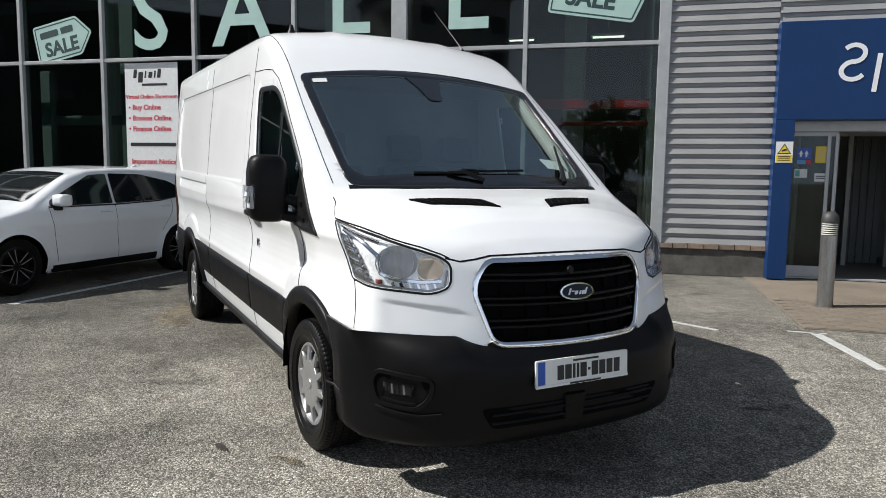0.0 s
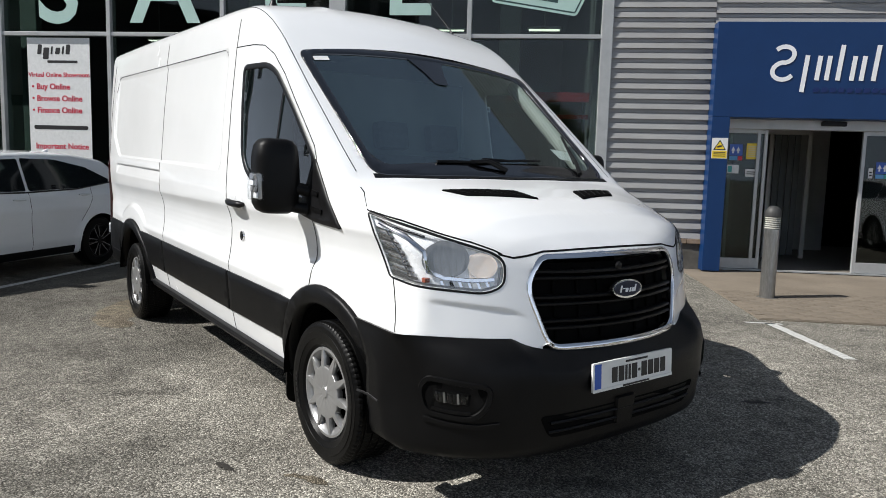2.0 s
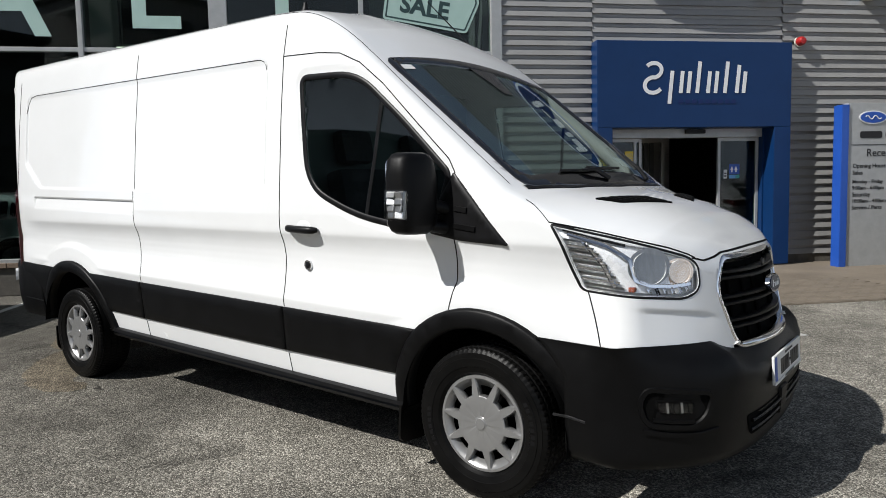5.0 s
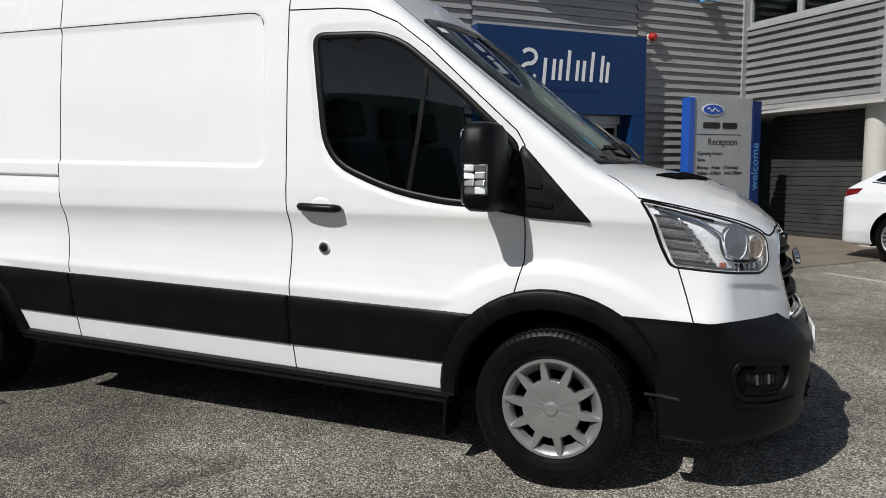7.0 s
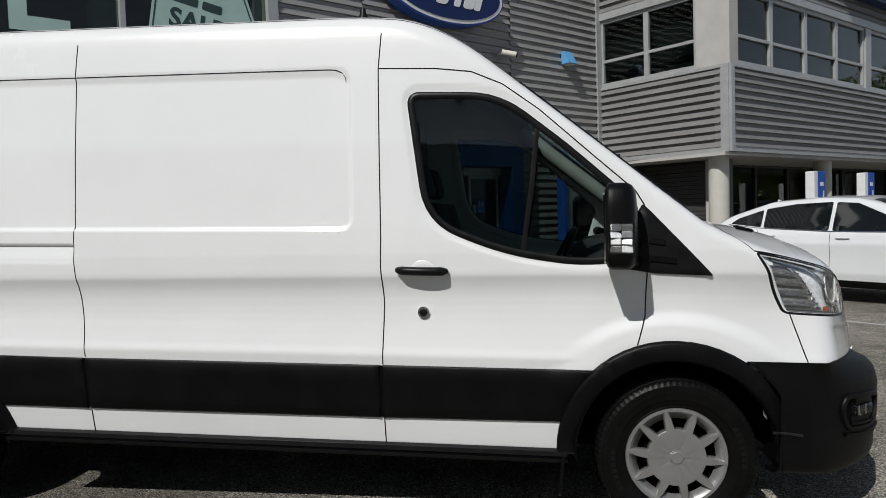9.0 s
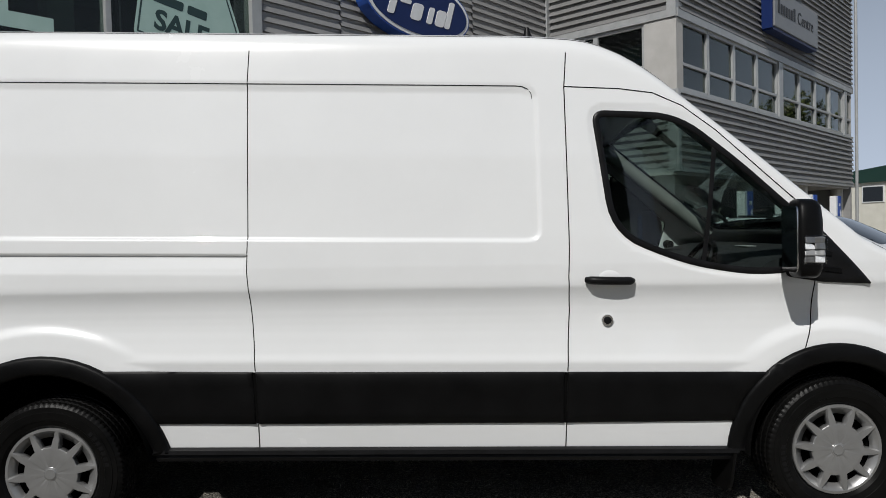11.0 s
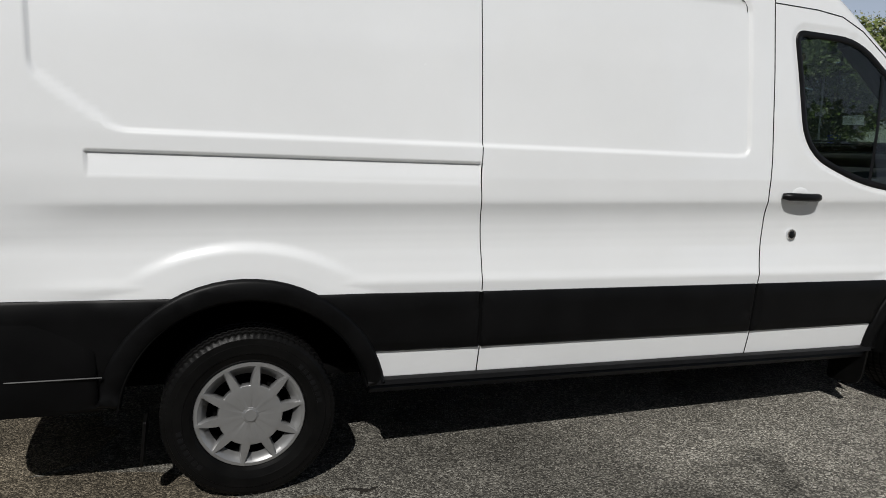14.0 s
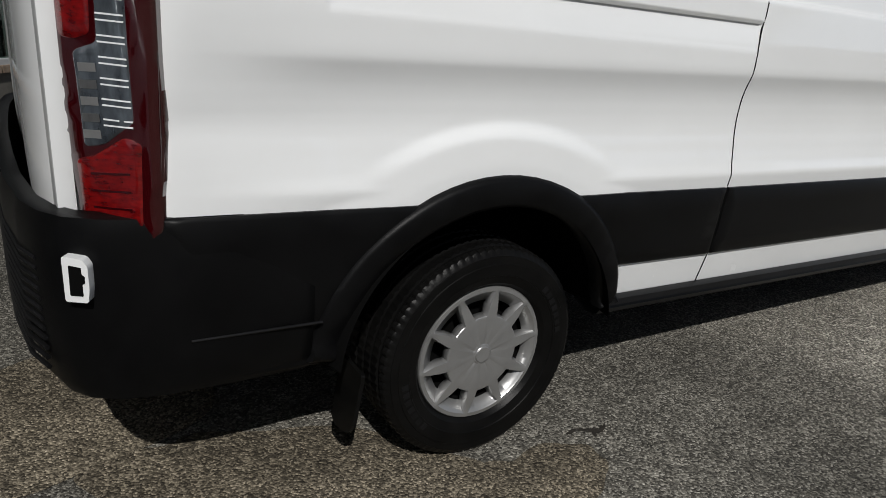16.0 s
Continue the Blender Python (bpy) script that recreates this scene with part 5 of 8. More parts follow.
bp = on_front(0.0, 0.955, 0.0)
mb = facing(bp + Vector((-0.006, 0, 0)), (0, 1, 0), (-0.16, 0, 1))
bm = bmesh.new()
oval(bm, 0.098, 0.041, 0.0, 0.020, mb)
badge = vpart("oval_badge", bm, M_CHROME, "oval blue badge with chrome rim", None, grille)
bm = bmesh.new()
oval(bm, 0.086, 0.033, 0.0, 0.023, mb)
vpart("badge_field", bm, M_BADGE, "", None, badge)
emblem(SHEAR @ mb, 0.105, 0.030, M_WHITE, badge, 0.023, 0.0245)
bm = lathe([(0.0, 0.01), (0.016, 0.008), (0.02, 0.0)], 16, facing(on_front(0.0, 1.055, -0.01), (0, 1, 0), (0, 0, 1)))
vpart("grille_camera", bm, M_BLACK, "", 40, grille)

# number plate: digits stand as plain bars
pb = on_bumper(0.0, 0.60, 0.0)
mp = facing((pb.x + 0.004, 0.0, 0.607), (0, 1, 0), (-0.05, 0, 1))
plate = vpart("number_plate", prism(rounded([(-0.268, -0.062), (0.268, -0.062), (0.268, 0.062), (-0.268, 0.062)], 0.008), 0, 0.010, mp), M_PLATE, "white number plate with blue band")
vpart("plate_frame", prism([(-0.268, -0.062), (0.268, -0.062), (0.268, -0.050), (-0.268, -0.050)], 0.010, 0.013, mp), M_PLATE, "", None, plate)
vpart("plate_band", prism([(-0.258, -0.048), (-0.218, -0.048), (-0.218, 0.056), (-0.258, 0.056)], 0.010, 0.0115, mp), M_PLATEBLUE, "", None, plate)
x = -0.150
for w in (0.044, 0.044, 0.022, 0.022, 0.044, 0.022, 0.046, 0.044, 0.044, 0.044):
    tall = 0.012 if w == 0.022 and x > -0.04 else 0.066
    vpart("plate_bar", prism([(x, -0.035 + (0.066 - tall) / 2), (x + w - 0.008, -0.035 + (0.066 - tall) / 2), (x + w - 0.008, -0.035 + (0.066 + tall) / 2), (x, -0.035 + (0.066 + tall) / 2)], 0.010, 0.0118, mp), M_INK, "", None, plate)
    x += w
for y0, y1, z0, z1 in ((-0.06, 0.09, 0.042, 0.051), (-0.08, 0.10, -0.060, -0.052)):
    vpart("plate_small_print", prism([(y0, z0), (y1, z0), (y1, z1), (y0, z1)], 0.013 if z0 < 0 else 0.010, 0.0142 if z0 < 0 else 0.0115, mp), M_INK, "", None, plate)

# headlamps
for s in (-1, 1):
    bowl_holes = [[(u + 1.04 * r * math.cos(k * math.pi / 10), v + 0.92 * r * math.sin(k * math.pi / 10)) for k in range(20)] for u, v, r in ((-0.045, 1.086, 0.074), (0.098, 1.062, 0.052))]
    hl = vpart("headlamp", skin(offset_outline(HEADLIGHT, 0.004), on_corner, -0.015, -0.001, 0.035, 0, holes=bowl_holes, s=s), M_REFLECT, "clear headlamp with chrome reflectors", 50)
    seal = vpart("lamp_seal", ribbon(HEADLIGHT, on_corner, 0.010, 0.0016, True, s=s, step_len=0.02), M_BLACK, "", 50, hl)
    lens = vpart("lamp_lens", skin(HEADLIGHT, on_corner, 0.0, None, 0.04, 0, s=s), M_LENS, "clear outer lens", 179, hl)
    lens.visible_shadow = False
    n = Vector((0.82, s * 0.57, 0.0))
    up = Vector((-0.15, 0, 1))
    for u, v, r, mt in ((-0.045, 1.086, 0.076, M_STEEL), (0.098, 1.062, 0.054, M_WARMCHROME)):
        p = on_corner(u, v, -0.049, s)
        m = facing(p, up.cross(n), up)
        vpart("reflector_bowl", lathe([(0.006, 0.0), (0.022, 0.002), (0.044, 0.012), (r + 0.004, 0.040)], 28, m @ Matrix.Diagonal((1.22, 0.95, 1, 1))), mt, "chrome reflector bowl", 40, hl)
        vpart("bulb", lathe([(0.0, 0.036), (0.009, 0.032), (0.011, 0.02), (0.011, 0.0)], 14, m), M_STEEL if u < 0 else M_AMBER, "", 40, hl)
        bm = bmesh.new()
        for k in range(5):
            add_box(bm, (-0.0022, -r * 0.8, 0.020), (0.0022, r * 0.8, 0.030), 0, m @ Matrix.Translation(((k - 2) * r * 0.36, 0, 0.002 * abs(k - 2))))
        tagged(vpart("reflector_flutes", bm, M_CHROME, "", None, hl), kind="stuff")
    # fluted side reflector in the swept-back tip
    for k in range(9):
        v = 1.190 - 0.022 * k
        u0 = -0.372 + 0.0098 * k
        vpart("reflector_rib", ribbon([(u0, v), (u0 + 0.085 + 0.006 * k, v - 0.012)], on_corner, 0.011, -0.008 if k % 2 else -0.012, s=s), M_CHROME if k % 2 else M_STEEL, "", 50, hl)
    vpart("lamp_bezel", ribbon([(-0.355, 1.215), (-0.22, 1.172), (-0.135, 1.115), (-0.115, 1.035), (-0.05, 1.012), (0.06, 1.004), (0.15, 1.010)], on_corner, 0.018, -0.007, s=s), M_CHROME, "", 60, hl)
    vpart("lamp_bezel", ribbon([(-0.31, 1.19), (-0.235, 1.09), (-0.195, 1.005)], on_corner, 0.014, -0.008, s=s), M_CHROME, "", 60, hl)
    vpart("lamp_bezel", ribbon([(-0.285, 0.998), (-0.10, 0.982), (0.10, 0.966), (0.165, 0.985), (0.172, 1.06)], on_corner, 0.010, -0.008, s=s), M_SILVER, "", 60, hl)
    p = on_corner(-0.125, 1.000, -0.014, s)
    vpart("amber_marker", box((-0.013, -0.013, -0.010), (0.013, 0.013, 0.010), 0.005, Matrix.Translation(p)), M_AMBER, "dull amber marker bulb", 40, hl)
    for k in range(6):
        u = -0.06 + 0.036 * k
        vpart("reflector_rib", ribbon([(u, 1.000), (u + 0.012, 0.972)], on_corner, 0.014, -0.009, s=s), M_CHROME if k != 1 else M_BLACK, "", 50, hl)
    vpart("lamp_shade_strip", ribbon([(-0.37, 1.228), (-0.26, 1.200), (-0.14, 1.172)], on_corner, 0.007, -0.008, s=s), M_BLACK, "", 50, hl)

# ---- van: rear end ----
for s in (-1, 1):
    tail = vpart("tail_lamp", skin(REARLAMP, on_back, 0.024, -0.01, 0.03, 0.010, s=s), M_REDDARK, "tall red and clear tail lamp", 50)
    clear = rounded([(-2.640, 1.275), (-2.645, 0.935), (-2.700, 0.885), (-2.745, 0.875), (-2.752, 1.065), (-2.700, 1.085), (-2.695, 1.29)], 0.012)
    vpart("clear_window", skin(clear, on_back, 0.0262, 0.019, 0.03, 0.002, s=s), M_CLEARDARK, "clear ribbed lens", 50, tail)
    for k in range(9):
        for dv in (0.0, 0.012):
            v = 0.925 + 0.0405 * k + dv
            vpart("lens_rib", ribbon([(-2.644, v), (-2.697, v)], on_back, 0.0045, 0.0276, s=s), M_WHITE, "", 50, tail)
    for k in range(5):
        v = 0.905 + 0.033 * k
        vpart("lens_block", ribbon([(-2.705, v), (-2.742, v - 0.003)], on_back, 0.024, 0.0272, s=s), (M_SILVER, M_STEEL)[k % 2], "", 50, tail)
    for o in ([(-2.705, 1.30), (-2.712, 1.10), (-2.752, 1.085), (-2.782, 1.09), (-2.786, 1.28), (-2.76, 1.305)], [(-2.634, 0.895), (-2.640, 0.700), (-2.758, 0.694), (-2.768, 0.845), (-2.72, 0.862), (-2.66, 0.905)]):
        vpart("red_lens", skin(rounded(o, 0.012), on_back, 0.0262, 0.014, 0.03, 0.002, s=s), M_RED, "red lens", 50, tail)
    for k in range(4):
        vpart("lens_rib", ribbon([(-2.655, 0.715 + 0.038 * k), (-2.735, 0.713 + 0.036 * k)], on_back, 0.006, 0.0276, s=s), M_REDDARK, "", 50, tail)


def rear_bumper():
    bm = bmesh.new()
    path = [(-4.30, 0.952), (-4.50, 0.962), (-4.66, 0.962), (-4.76, 0.945), (-4.83, 0.905), (-4.87, 0.85), (-4.90, 0.76), (-4.925, 0.55), (-4.935, 0.3), (-4.94, 0.0)]
    path = path + [(x, -y) for x, y in path[::-1][1:]]
    path = dense(path, 0.035, False)
    prof = ((0.735, 0.035), (0.730, 0.0), (0.70, -0.006), (0.60, -0.008), (0.47, -0.006), (0.40, 0.002), (0.325, 0.014), (0.292, 0.03), (0.292, 0.09))
    rows = []
    n = len(path)
    for i, p in enumerate(path):
        a, b = Vector(path[max(i - 1, 0)]), Vector(path[min(i + 1, n - 1)])
        t = (b - a).normalized()
        nx, ny = -t.y, t.x
        if Vector((nx, ny)).dot(Vector((-4.0, 0)) - Vector(p)) < 0 and abs(p[1]) < 0.9:
            nx, ny = -nx, -ny
        if abs(p[1]) >= 0.9:
            nx, ny = (nx, ny) if ny * p[1] < 0 else (-nx, -ny)
        rows.append([bm.verts.new((p[0] + nx * o, p[1] + ny * o, z)) for z, o in prof])
    for a, b in zip(rows, rows[1:]):
        for k in range(len(prof) - 1):
            bm.faces.new((a[k], a[k + 1], b[k + 1], b[k]))
    bmesh.ops.recalc_face_normals(bm, faces=bm.faces)
    return bm


rb = vpart("rear_bumper", rear_bumper(), M_CLAD, "black plastic rear corner and step bumper", 45)
so = rb.modifiers.new("thickness", 'SOLIDIFY')
so.thickness, so.offset = 0.008, 0
STEP_PLAN = [(-4.884, 0.84), (-4.912, 0.76), (-4.936, 0.55), (-4.946, 0.3), (-4.950, 0.0)]
for k in range(12):
    bm = bmesh.new()
    add_tube(bm, [(x, y, 0.36 + 0.024 * k) for x, y in STEP_PLAN + [(x, -y) for x, y in STEP_PLAN[-2::-1]]], 0.006, 6)
    vpart("step_rib", bm, M_BLACK, "", 40, rb)
for s in (-1, 1):
    for z in (0.436,):
        bm = bmesh.new()
        add_tube(bm, [(x, s * (0.962 + 0.006), z) for x in np.linspace(-4.60, -4.28, 10)], 0.004, 6)
        vpart("bumper_crease", bm, M_BLACK, "", 40, rb)
mc = facing((-4.812, -0.938, 0.606), (0.86, -0.5, 0), (0, 0, 1)) @ Matrix.Diagonal((0.74, 0.84, 1, 1))
clip = vpart("socket_cover", prism(rounded([(-0.034, -0.058), (0.030, -0.058), (0.036, -0.02), (0.036, 0.04), (0.022, 0.058), (-0.034, 0.062)], 0.008), -0.01, 0.016, mc), M_PAINT, "white clip on the bumper corner")
vpart("clip_slot", prism(rounded([(-0.018, -0.040), (0.018, -0.040), (0.018, -0.008), (0.026, -0.004), (0.026, 0.014), (0.018, 0.018), (0.018, 0.036), (-0.016, 0.040)], 0.003), 0.016, 0.0175, mc), M_DARK, "", None, clip)

# underbody, so that no light passes under the floor
vpart("underbody", box((-4.70, -0.70, 0.30), (0.60, 0.70, 0.36), 0.02), M_DARK, "dark underbody")
bm = bmesh.new()
add_tube(bm, [(-3.75, -0.72, 0.345), (-3.75, 0.72, 0.345)], 0.05, 10)
link("rear_axle", bm, M_DARK, van)

for s in (-1, 1):
    ya, yb = sorted((s * 0.006, s * 0.86))
    vpart("rear_door", box((-4.835, ya, 0.40), (-4.795, yb, 2.20), 0.01), M_PAINT, "white rear door", 40)
# ---- van: cab ----
vpart("cab_floor", box((-1.30, -0.88, 0.45), (-0.46, 0.88, 0.50)), M_TRIM)
vpart("bulkhead", box((-1.36, -0.86, 0.45), (-1.32, 0.86, 2.02), 0.0), M_BULK, "dark bulkhead behind the seats")
dash = bmesh.new()
prof = [(-0.33, 0.75), (-0.36, 1.10), (-0.30, 1.20), (-0.22, 1.255), (0.00, 1.30), (0.20, 1.32), (0.25, 1.25), (0.25, 0.75)]
rows = [[dash.verts.new((x - (0.02 if abs(y) > 0.6 else 0.0), y, z)) for x, z in prof] for y in np.linspace(-0.85, 0.85, 16)]
for a, b in zip(rows, rows[1:]):
    for k in range(len(prof)):
        dash.faces.new((a[k], a[(k + 1) % len(prof)], b[(k + 1) % len(prof)], b[k]))
dash.faces.new(rows[0])
dash.faces.new(rows[-1])
bmesh.ops.recalc_face_normals(dash, faces=dash.faces)
vpart("dashboard", dash, M_TRIM, "dark grey dashboard", 40)
vpart("dash_paper", box((-0.02, -0.10, 1.305), (0.04, 0.06, 1.309)), M_PAPER)
wheel_m = Matrix.Translation((-0.46, -0.42, 1.17)) @ Matrix.Rotation(radians(-62), 4, 'Y')
bm = bmesh.new()
rings = [[wheel_m @ Vector(((0.19 + 0.016 * math.cos(b)) * math.cos(a), (0.19 + 0.016 * math.cos(b)) * math.sin(a), 0.016 * math.sin(b))) for b in np.linspace(0, 2 * math.pi, 9)[:-1]] for a in np.linspace(0, 2 * math.pi, 33)[:-1]]
vv = [[bm.verts.new(p) for p in r] for r in rings]
for i in range(32):
    for k in range(8):
        bm.faces.new((vv[i][k], vv[(i + 1) % 32][k], vv[(i + 1) % 32][(k + 1) % 8], vv[i][(k + 1) % 8]))
sw = vpart("steering_wheel", bm, M_BLACK, "black steering wheel", 179)
for a in (90, 210, 330):
    bm = bmesh.new()
    add_tube(bm, [wheel_m @ Vector((0, 0, -0.03)), wheel_m @ Vector((0.185 * math.cos(radians(a - 90)), 0.185 * math.sin(radians(a - 90)), 0))], 0.018, 6)
    vpart("spoke", bm, M_BLACK, "", 40, sw)
vpart("wheel_hub", lathe([(0.0, -0.005), (0.06, -0.01), (0.065, -0.05)], 20, wheel_m), M_BLACK, "", 40, sw)
for y in (-0.42, 0.18, 0.62):
    seat = new("seat")
    seat.parent = van
    tilt = Matrix.Translation((-1.06, y, 0.92)) @ Matrix.Rotation(radians(-12), 4, 'Y')
    vpart("seat_base", box((-1.16, y - 0.23, 0.64), (-0.60, y + 0.23, 0.84), 0.05), M_SEAT, "", 50, seat)
    vpart("backrest", box((-0.10, -0.23, -0.12), (0.05, 0.23, 0.58), 0.05, tilt), M_SEAT, "", 50, seat)
    vpart("headrest", box((-0.09, -0.13, 0.62), (0.01, 0.13, 0.82), 0.04, tilt), M_SEAT, "", 50, seat)


# ---- the ground ----
bm = bmesh.new()
n = 24
gx = [math.copysign(abs(k / n) ** 2.2 * 400, k) for k in range(-n, n + 1)]
gv = [[bm.verts.new((x, y, 0)) for y in gx] for x in gx]
for i in range(2 * n):
    for j in range(2 * n):
        bm.faces.new((gv[i][j], gv[i + 1][j], gv[i + 1][j + 1], gv[i][j + 1]))
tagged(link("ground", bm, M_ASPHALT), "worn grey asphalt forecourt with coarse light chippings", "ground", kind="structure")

# ---- the showroom's frame: s along its front, d out towards the forecourt ----
TH = radians(46.7)
BU, BN = Vector((math.cos(TH), math.sin(TH), 0)), Vector((math.sin(TH), -math.cos(TH), 0))
BM = Matrix(((BU.x, BN.x, 0, 0), (BU.y, BN.y, 0, 0), (0, 0, 1, 0), (0, 0, 0, 1)))
FRONT = -7.25


def at(s, d, z):
    return BM @ Vector((s, d, z))


def sbox(lo, hi, bevel=0.0):
    b = box(lo, hi, bevel)
    b.transform(BM)
    bmesh.ops.recalc_face_normals(b, faces=b.faces)
    return b


def struct(name, b, mat, label, category, smooth=None, parent=None):
    ob = link(name, b, mat, parent, "", smooth)
    return tagged(ob, label, category, kind="structure")


def face_at(s, d, z, tilt=0.0):
    """A pose on the front: x along it, y up, z out."""
    r = BU * math.cos(tilt) + Vector((0, 0, math.sin(tilt)))
    u = Vector((0, 0, math.cos(tilt))) - BU * math.sin(tilt)
    return facing(at(s, d, z), r, u)


def corrugated(a, b, z0, z1, n, pitch=0.15, deep=0.042):
    """Horizontal box-profile cladding from plan point a to b, standing out along n."""
    bm = bmesh.new()
    prof = []
    z = z0
    while z < z1:
        for dz, o in ((0.0, 1.0), (0.088, 0.35), (0.100, 0.0), (0.1499, 0.0)):
            if z + dz <= z1:
                prof.append((z + dz, o * deep))
        z += pitch
    prof.append((z1, prof[-1][1]))
    cols = max(1, int((Vector(b) - Vector(a)).length / 2.4))
    rows = []
    for k in range(cols + 1):
        p = Vector(a).lerp(Vector(b), k / cols)
        rows.append([bm.verts.new((p.x + n.x * o, p.y + n.y * o, zz)) for zz, o in prof])
    for r, q in zip(rows, rows[1:]):
        for i in range(len(prof) - 1):
            bm.faces.new((r[i], q[i], q[i + 1], r[i + 1]))
    back = [[bm.verts.new((p.x - n.x * 0.25, p.y - n.y * 0.25, zz)) for zz in (z0, z1)] for p in (Vector(a), Vector(b))]
    bm.faces.new((back[0][0], back[0][1], back[1][1], back[1][0]))
    bm.faces.new((rows[0][0], rows[-1][0], back[1][0], back[0][0]))
    bm.faces.new((rows[0][-1], back[0][1], back[1][1], rows[-1][-1]))
    return bm


def p2(s, d):
    p = at(s, d, 0)
    return (p.x, p.y, 0)


# corrugated front wall, in the fields between its posts
for nm, s0, s1, z0, z1 in (("wall_front_1", 1.44, 2.93, 0.485, 9.3), ("wall_front_2", 2.93, 6.27, 3.70, 9.3), ("wall_front_3", 6.27, 8.84, 0.16, 9.3)):
    struct(nm, corrugated(p2(s0, FRONT), p2(s1, FRONT), z0, z1, BN), M_CORR, "light grey corrugated metal cladding wall", "wall")
struct("trim_post_1", sbox((1.27, FRONT - 0.15, 0.42), (1.44, FRONT + 0.06, 9.3), 0.008), M_ALU, "grey corner post between glazing and cladding", "post")
struct("trim_post_2", sbox((8.84, FRONT - 0.15, 0.0), (8.99, FRONT + 0.06, 9.3), 0.008), M_ALU, "grey corner post of the cladding", "post")
struct("baseboard", sbox((6.27, FRONT - 0.2, 0.0), (8.84, FRONT + 0.02, 0.16), 0.01), M_PLINTH, "dark stained plinth", "plinth")

# plinth with a course of bricks on edge
plinth = struct("wall_plinth", sbox((-15.5, FRONT - 0.25, 0.0), (2.94, FRONT + 0.03, 0.405), 0.012), M_PLINTH, "stained dark rendered plinth under the glazing", "plinth")
bmk = box((-0.105, -0.10, 0.0), (0.105, 0.065, 0.072), 0.006)
bmk.transform(Matrix(((BU.x, BN.x, 0, 0), (BU.y, BN.y, 0, 0), (0, 0, 1, 0), (0, 0, 0, 1))))
bmesh.ops.recalc_face_normals(bmk, faces=bmk.faces)
first = None
rng = random.Random(4)
for k in range(83):
    s = -15.3 + 0.221 * k
    if first is None:
        first = link("brick", bmk, M_BRICK, plinth)
        ob = first
    else:
        ob = new("brick", first.data)
        ob.parent = plinth
    ob.location = at(s, FRONT + rng.uniform(-0.004, 0.004), 0.408)

# glazing of the showroom: mullions, transoms, panes
MULL = [-16.4, -14.4, -12.42, -10.47, -8.62, -6.68, -4.73, -2.83, -0.74]
glaz = tagged(new("window_1"), "dark showroom glazing in grey aluminium frames", "window", kind="structure")
for s in MULL:
    w = 0.13 if s == -2.83 else 0.035
    link("mullion", sbox((s - w, FRONT - 0.12, 0.47), (s + w, FRONT + 0.05, 8.6), 0.006), M_ALU, glaz)
for z in (0.50, 3.50, 5.75, 8.55):
    link("transom", sbox((-16.4, FRONT - 0.10, z - 0.032), (1.27, FRONT + 0.035, z + 0.032), 0.006), M_ALU, glaz)
for a, b in zip(MULL, MULL[1:] + [1.27]):
    wa, wb = (0.13 if a == -2.83 else 0.035), (0.13 if b == -2.83 else 0.035 if b < 1 else 0.0)
    for z0, z1 in ((0.532, 3.468), (3.532, 5.718), (5.782, 8.518)):
        pane = link("pane", sbox((a + wa, FRONT - 0.03, z0), (b - wb, FRONT - 0.022, z1)), M_SHOP, glaz)
        pane.visible_shadow = False
struct("parapet", sbox((-16.4, FRONT - 0.3, 8.6), (1.27, FRONT + 0.08, 9.3), 0.01), M_ALU, "grey parapet above the glazing", "parapet")

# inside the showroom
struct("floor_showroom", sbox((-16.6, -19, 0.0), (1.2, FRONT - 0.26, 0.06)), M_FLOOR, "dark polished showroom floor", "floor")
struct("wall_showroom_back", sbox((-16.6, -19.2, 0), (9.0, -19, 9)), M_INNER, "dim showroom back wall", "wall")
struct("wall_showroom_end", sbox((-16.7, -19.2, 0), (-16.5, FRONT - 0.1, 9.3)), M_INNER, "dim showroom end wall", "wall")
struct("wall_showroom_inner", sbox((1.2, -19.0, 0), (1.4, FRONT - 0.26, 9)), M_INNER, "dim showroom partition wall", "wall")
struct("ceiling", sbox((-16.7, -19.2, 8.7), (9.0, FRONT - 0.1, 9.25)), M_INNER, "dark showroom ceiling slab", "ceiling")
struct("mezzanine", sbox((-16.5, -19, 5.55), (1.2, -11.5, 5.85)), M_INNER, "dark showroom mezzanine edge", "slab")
M_TUBE = glow("lit_tube", (1.0, 0.93, 0.80), 3.0)
for s, d, z in ((0.45, -9.6, 4.05), (-1.6, -12.5, 4.6), (-6.5, -13.0, 4.4), (-9.5, -14.0, 4.6), (-5.0, -10.4, 4.15)):
    cl = thing("ceiling_light", "small lit ceiling light in the showroom", "lamp", "showroom lights")
    link("fitting", sbox((s - 0.32, d - 0.06, z + 0.02), (s + 0.32, d + 0.06, z + 0.07), 0.01), M_ALU, cl)
    link("tube", sbox((s - 0.28, d - 0.035, z - 0.005), (s + 0.28, d + 0.035, z + 0.02)), M_TUBE, cl)
    link("hanger", sbox((s - 0.01, d - 0.01, z + 0.07), (s + 0.01, d + 0.01, 8.7 if d > -11.5 else 5.55)), M_ALU, cl)
band = thing("red_display_band", "red illuminated band sign inside the showroom", "sign")
link("panel", sbox((-0.72, -7.78, 2.57), (1.18, -7.70, 2.72), 0.01), M_REDPAINT, band)
link("panel", sbox((-0.72, -7.80, 2.30), (1.18, -7.74, 2.37), 0.01), M_REDPAINT, band)
for s in (-0.66, 1.1):
    link("post", sbox((s - 0.03, -7.79, 0.06), (s + 0.03, -7.75, 2.57)), M_SHUTTER, band)
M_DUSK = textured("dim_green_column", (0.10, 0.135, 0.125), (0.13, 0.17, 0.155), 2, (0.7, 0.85))
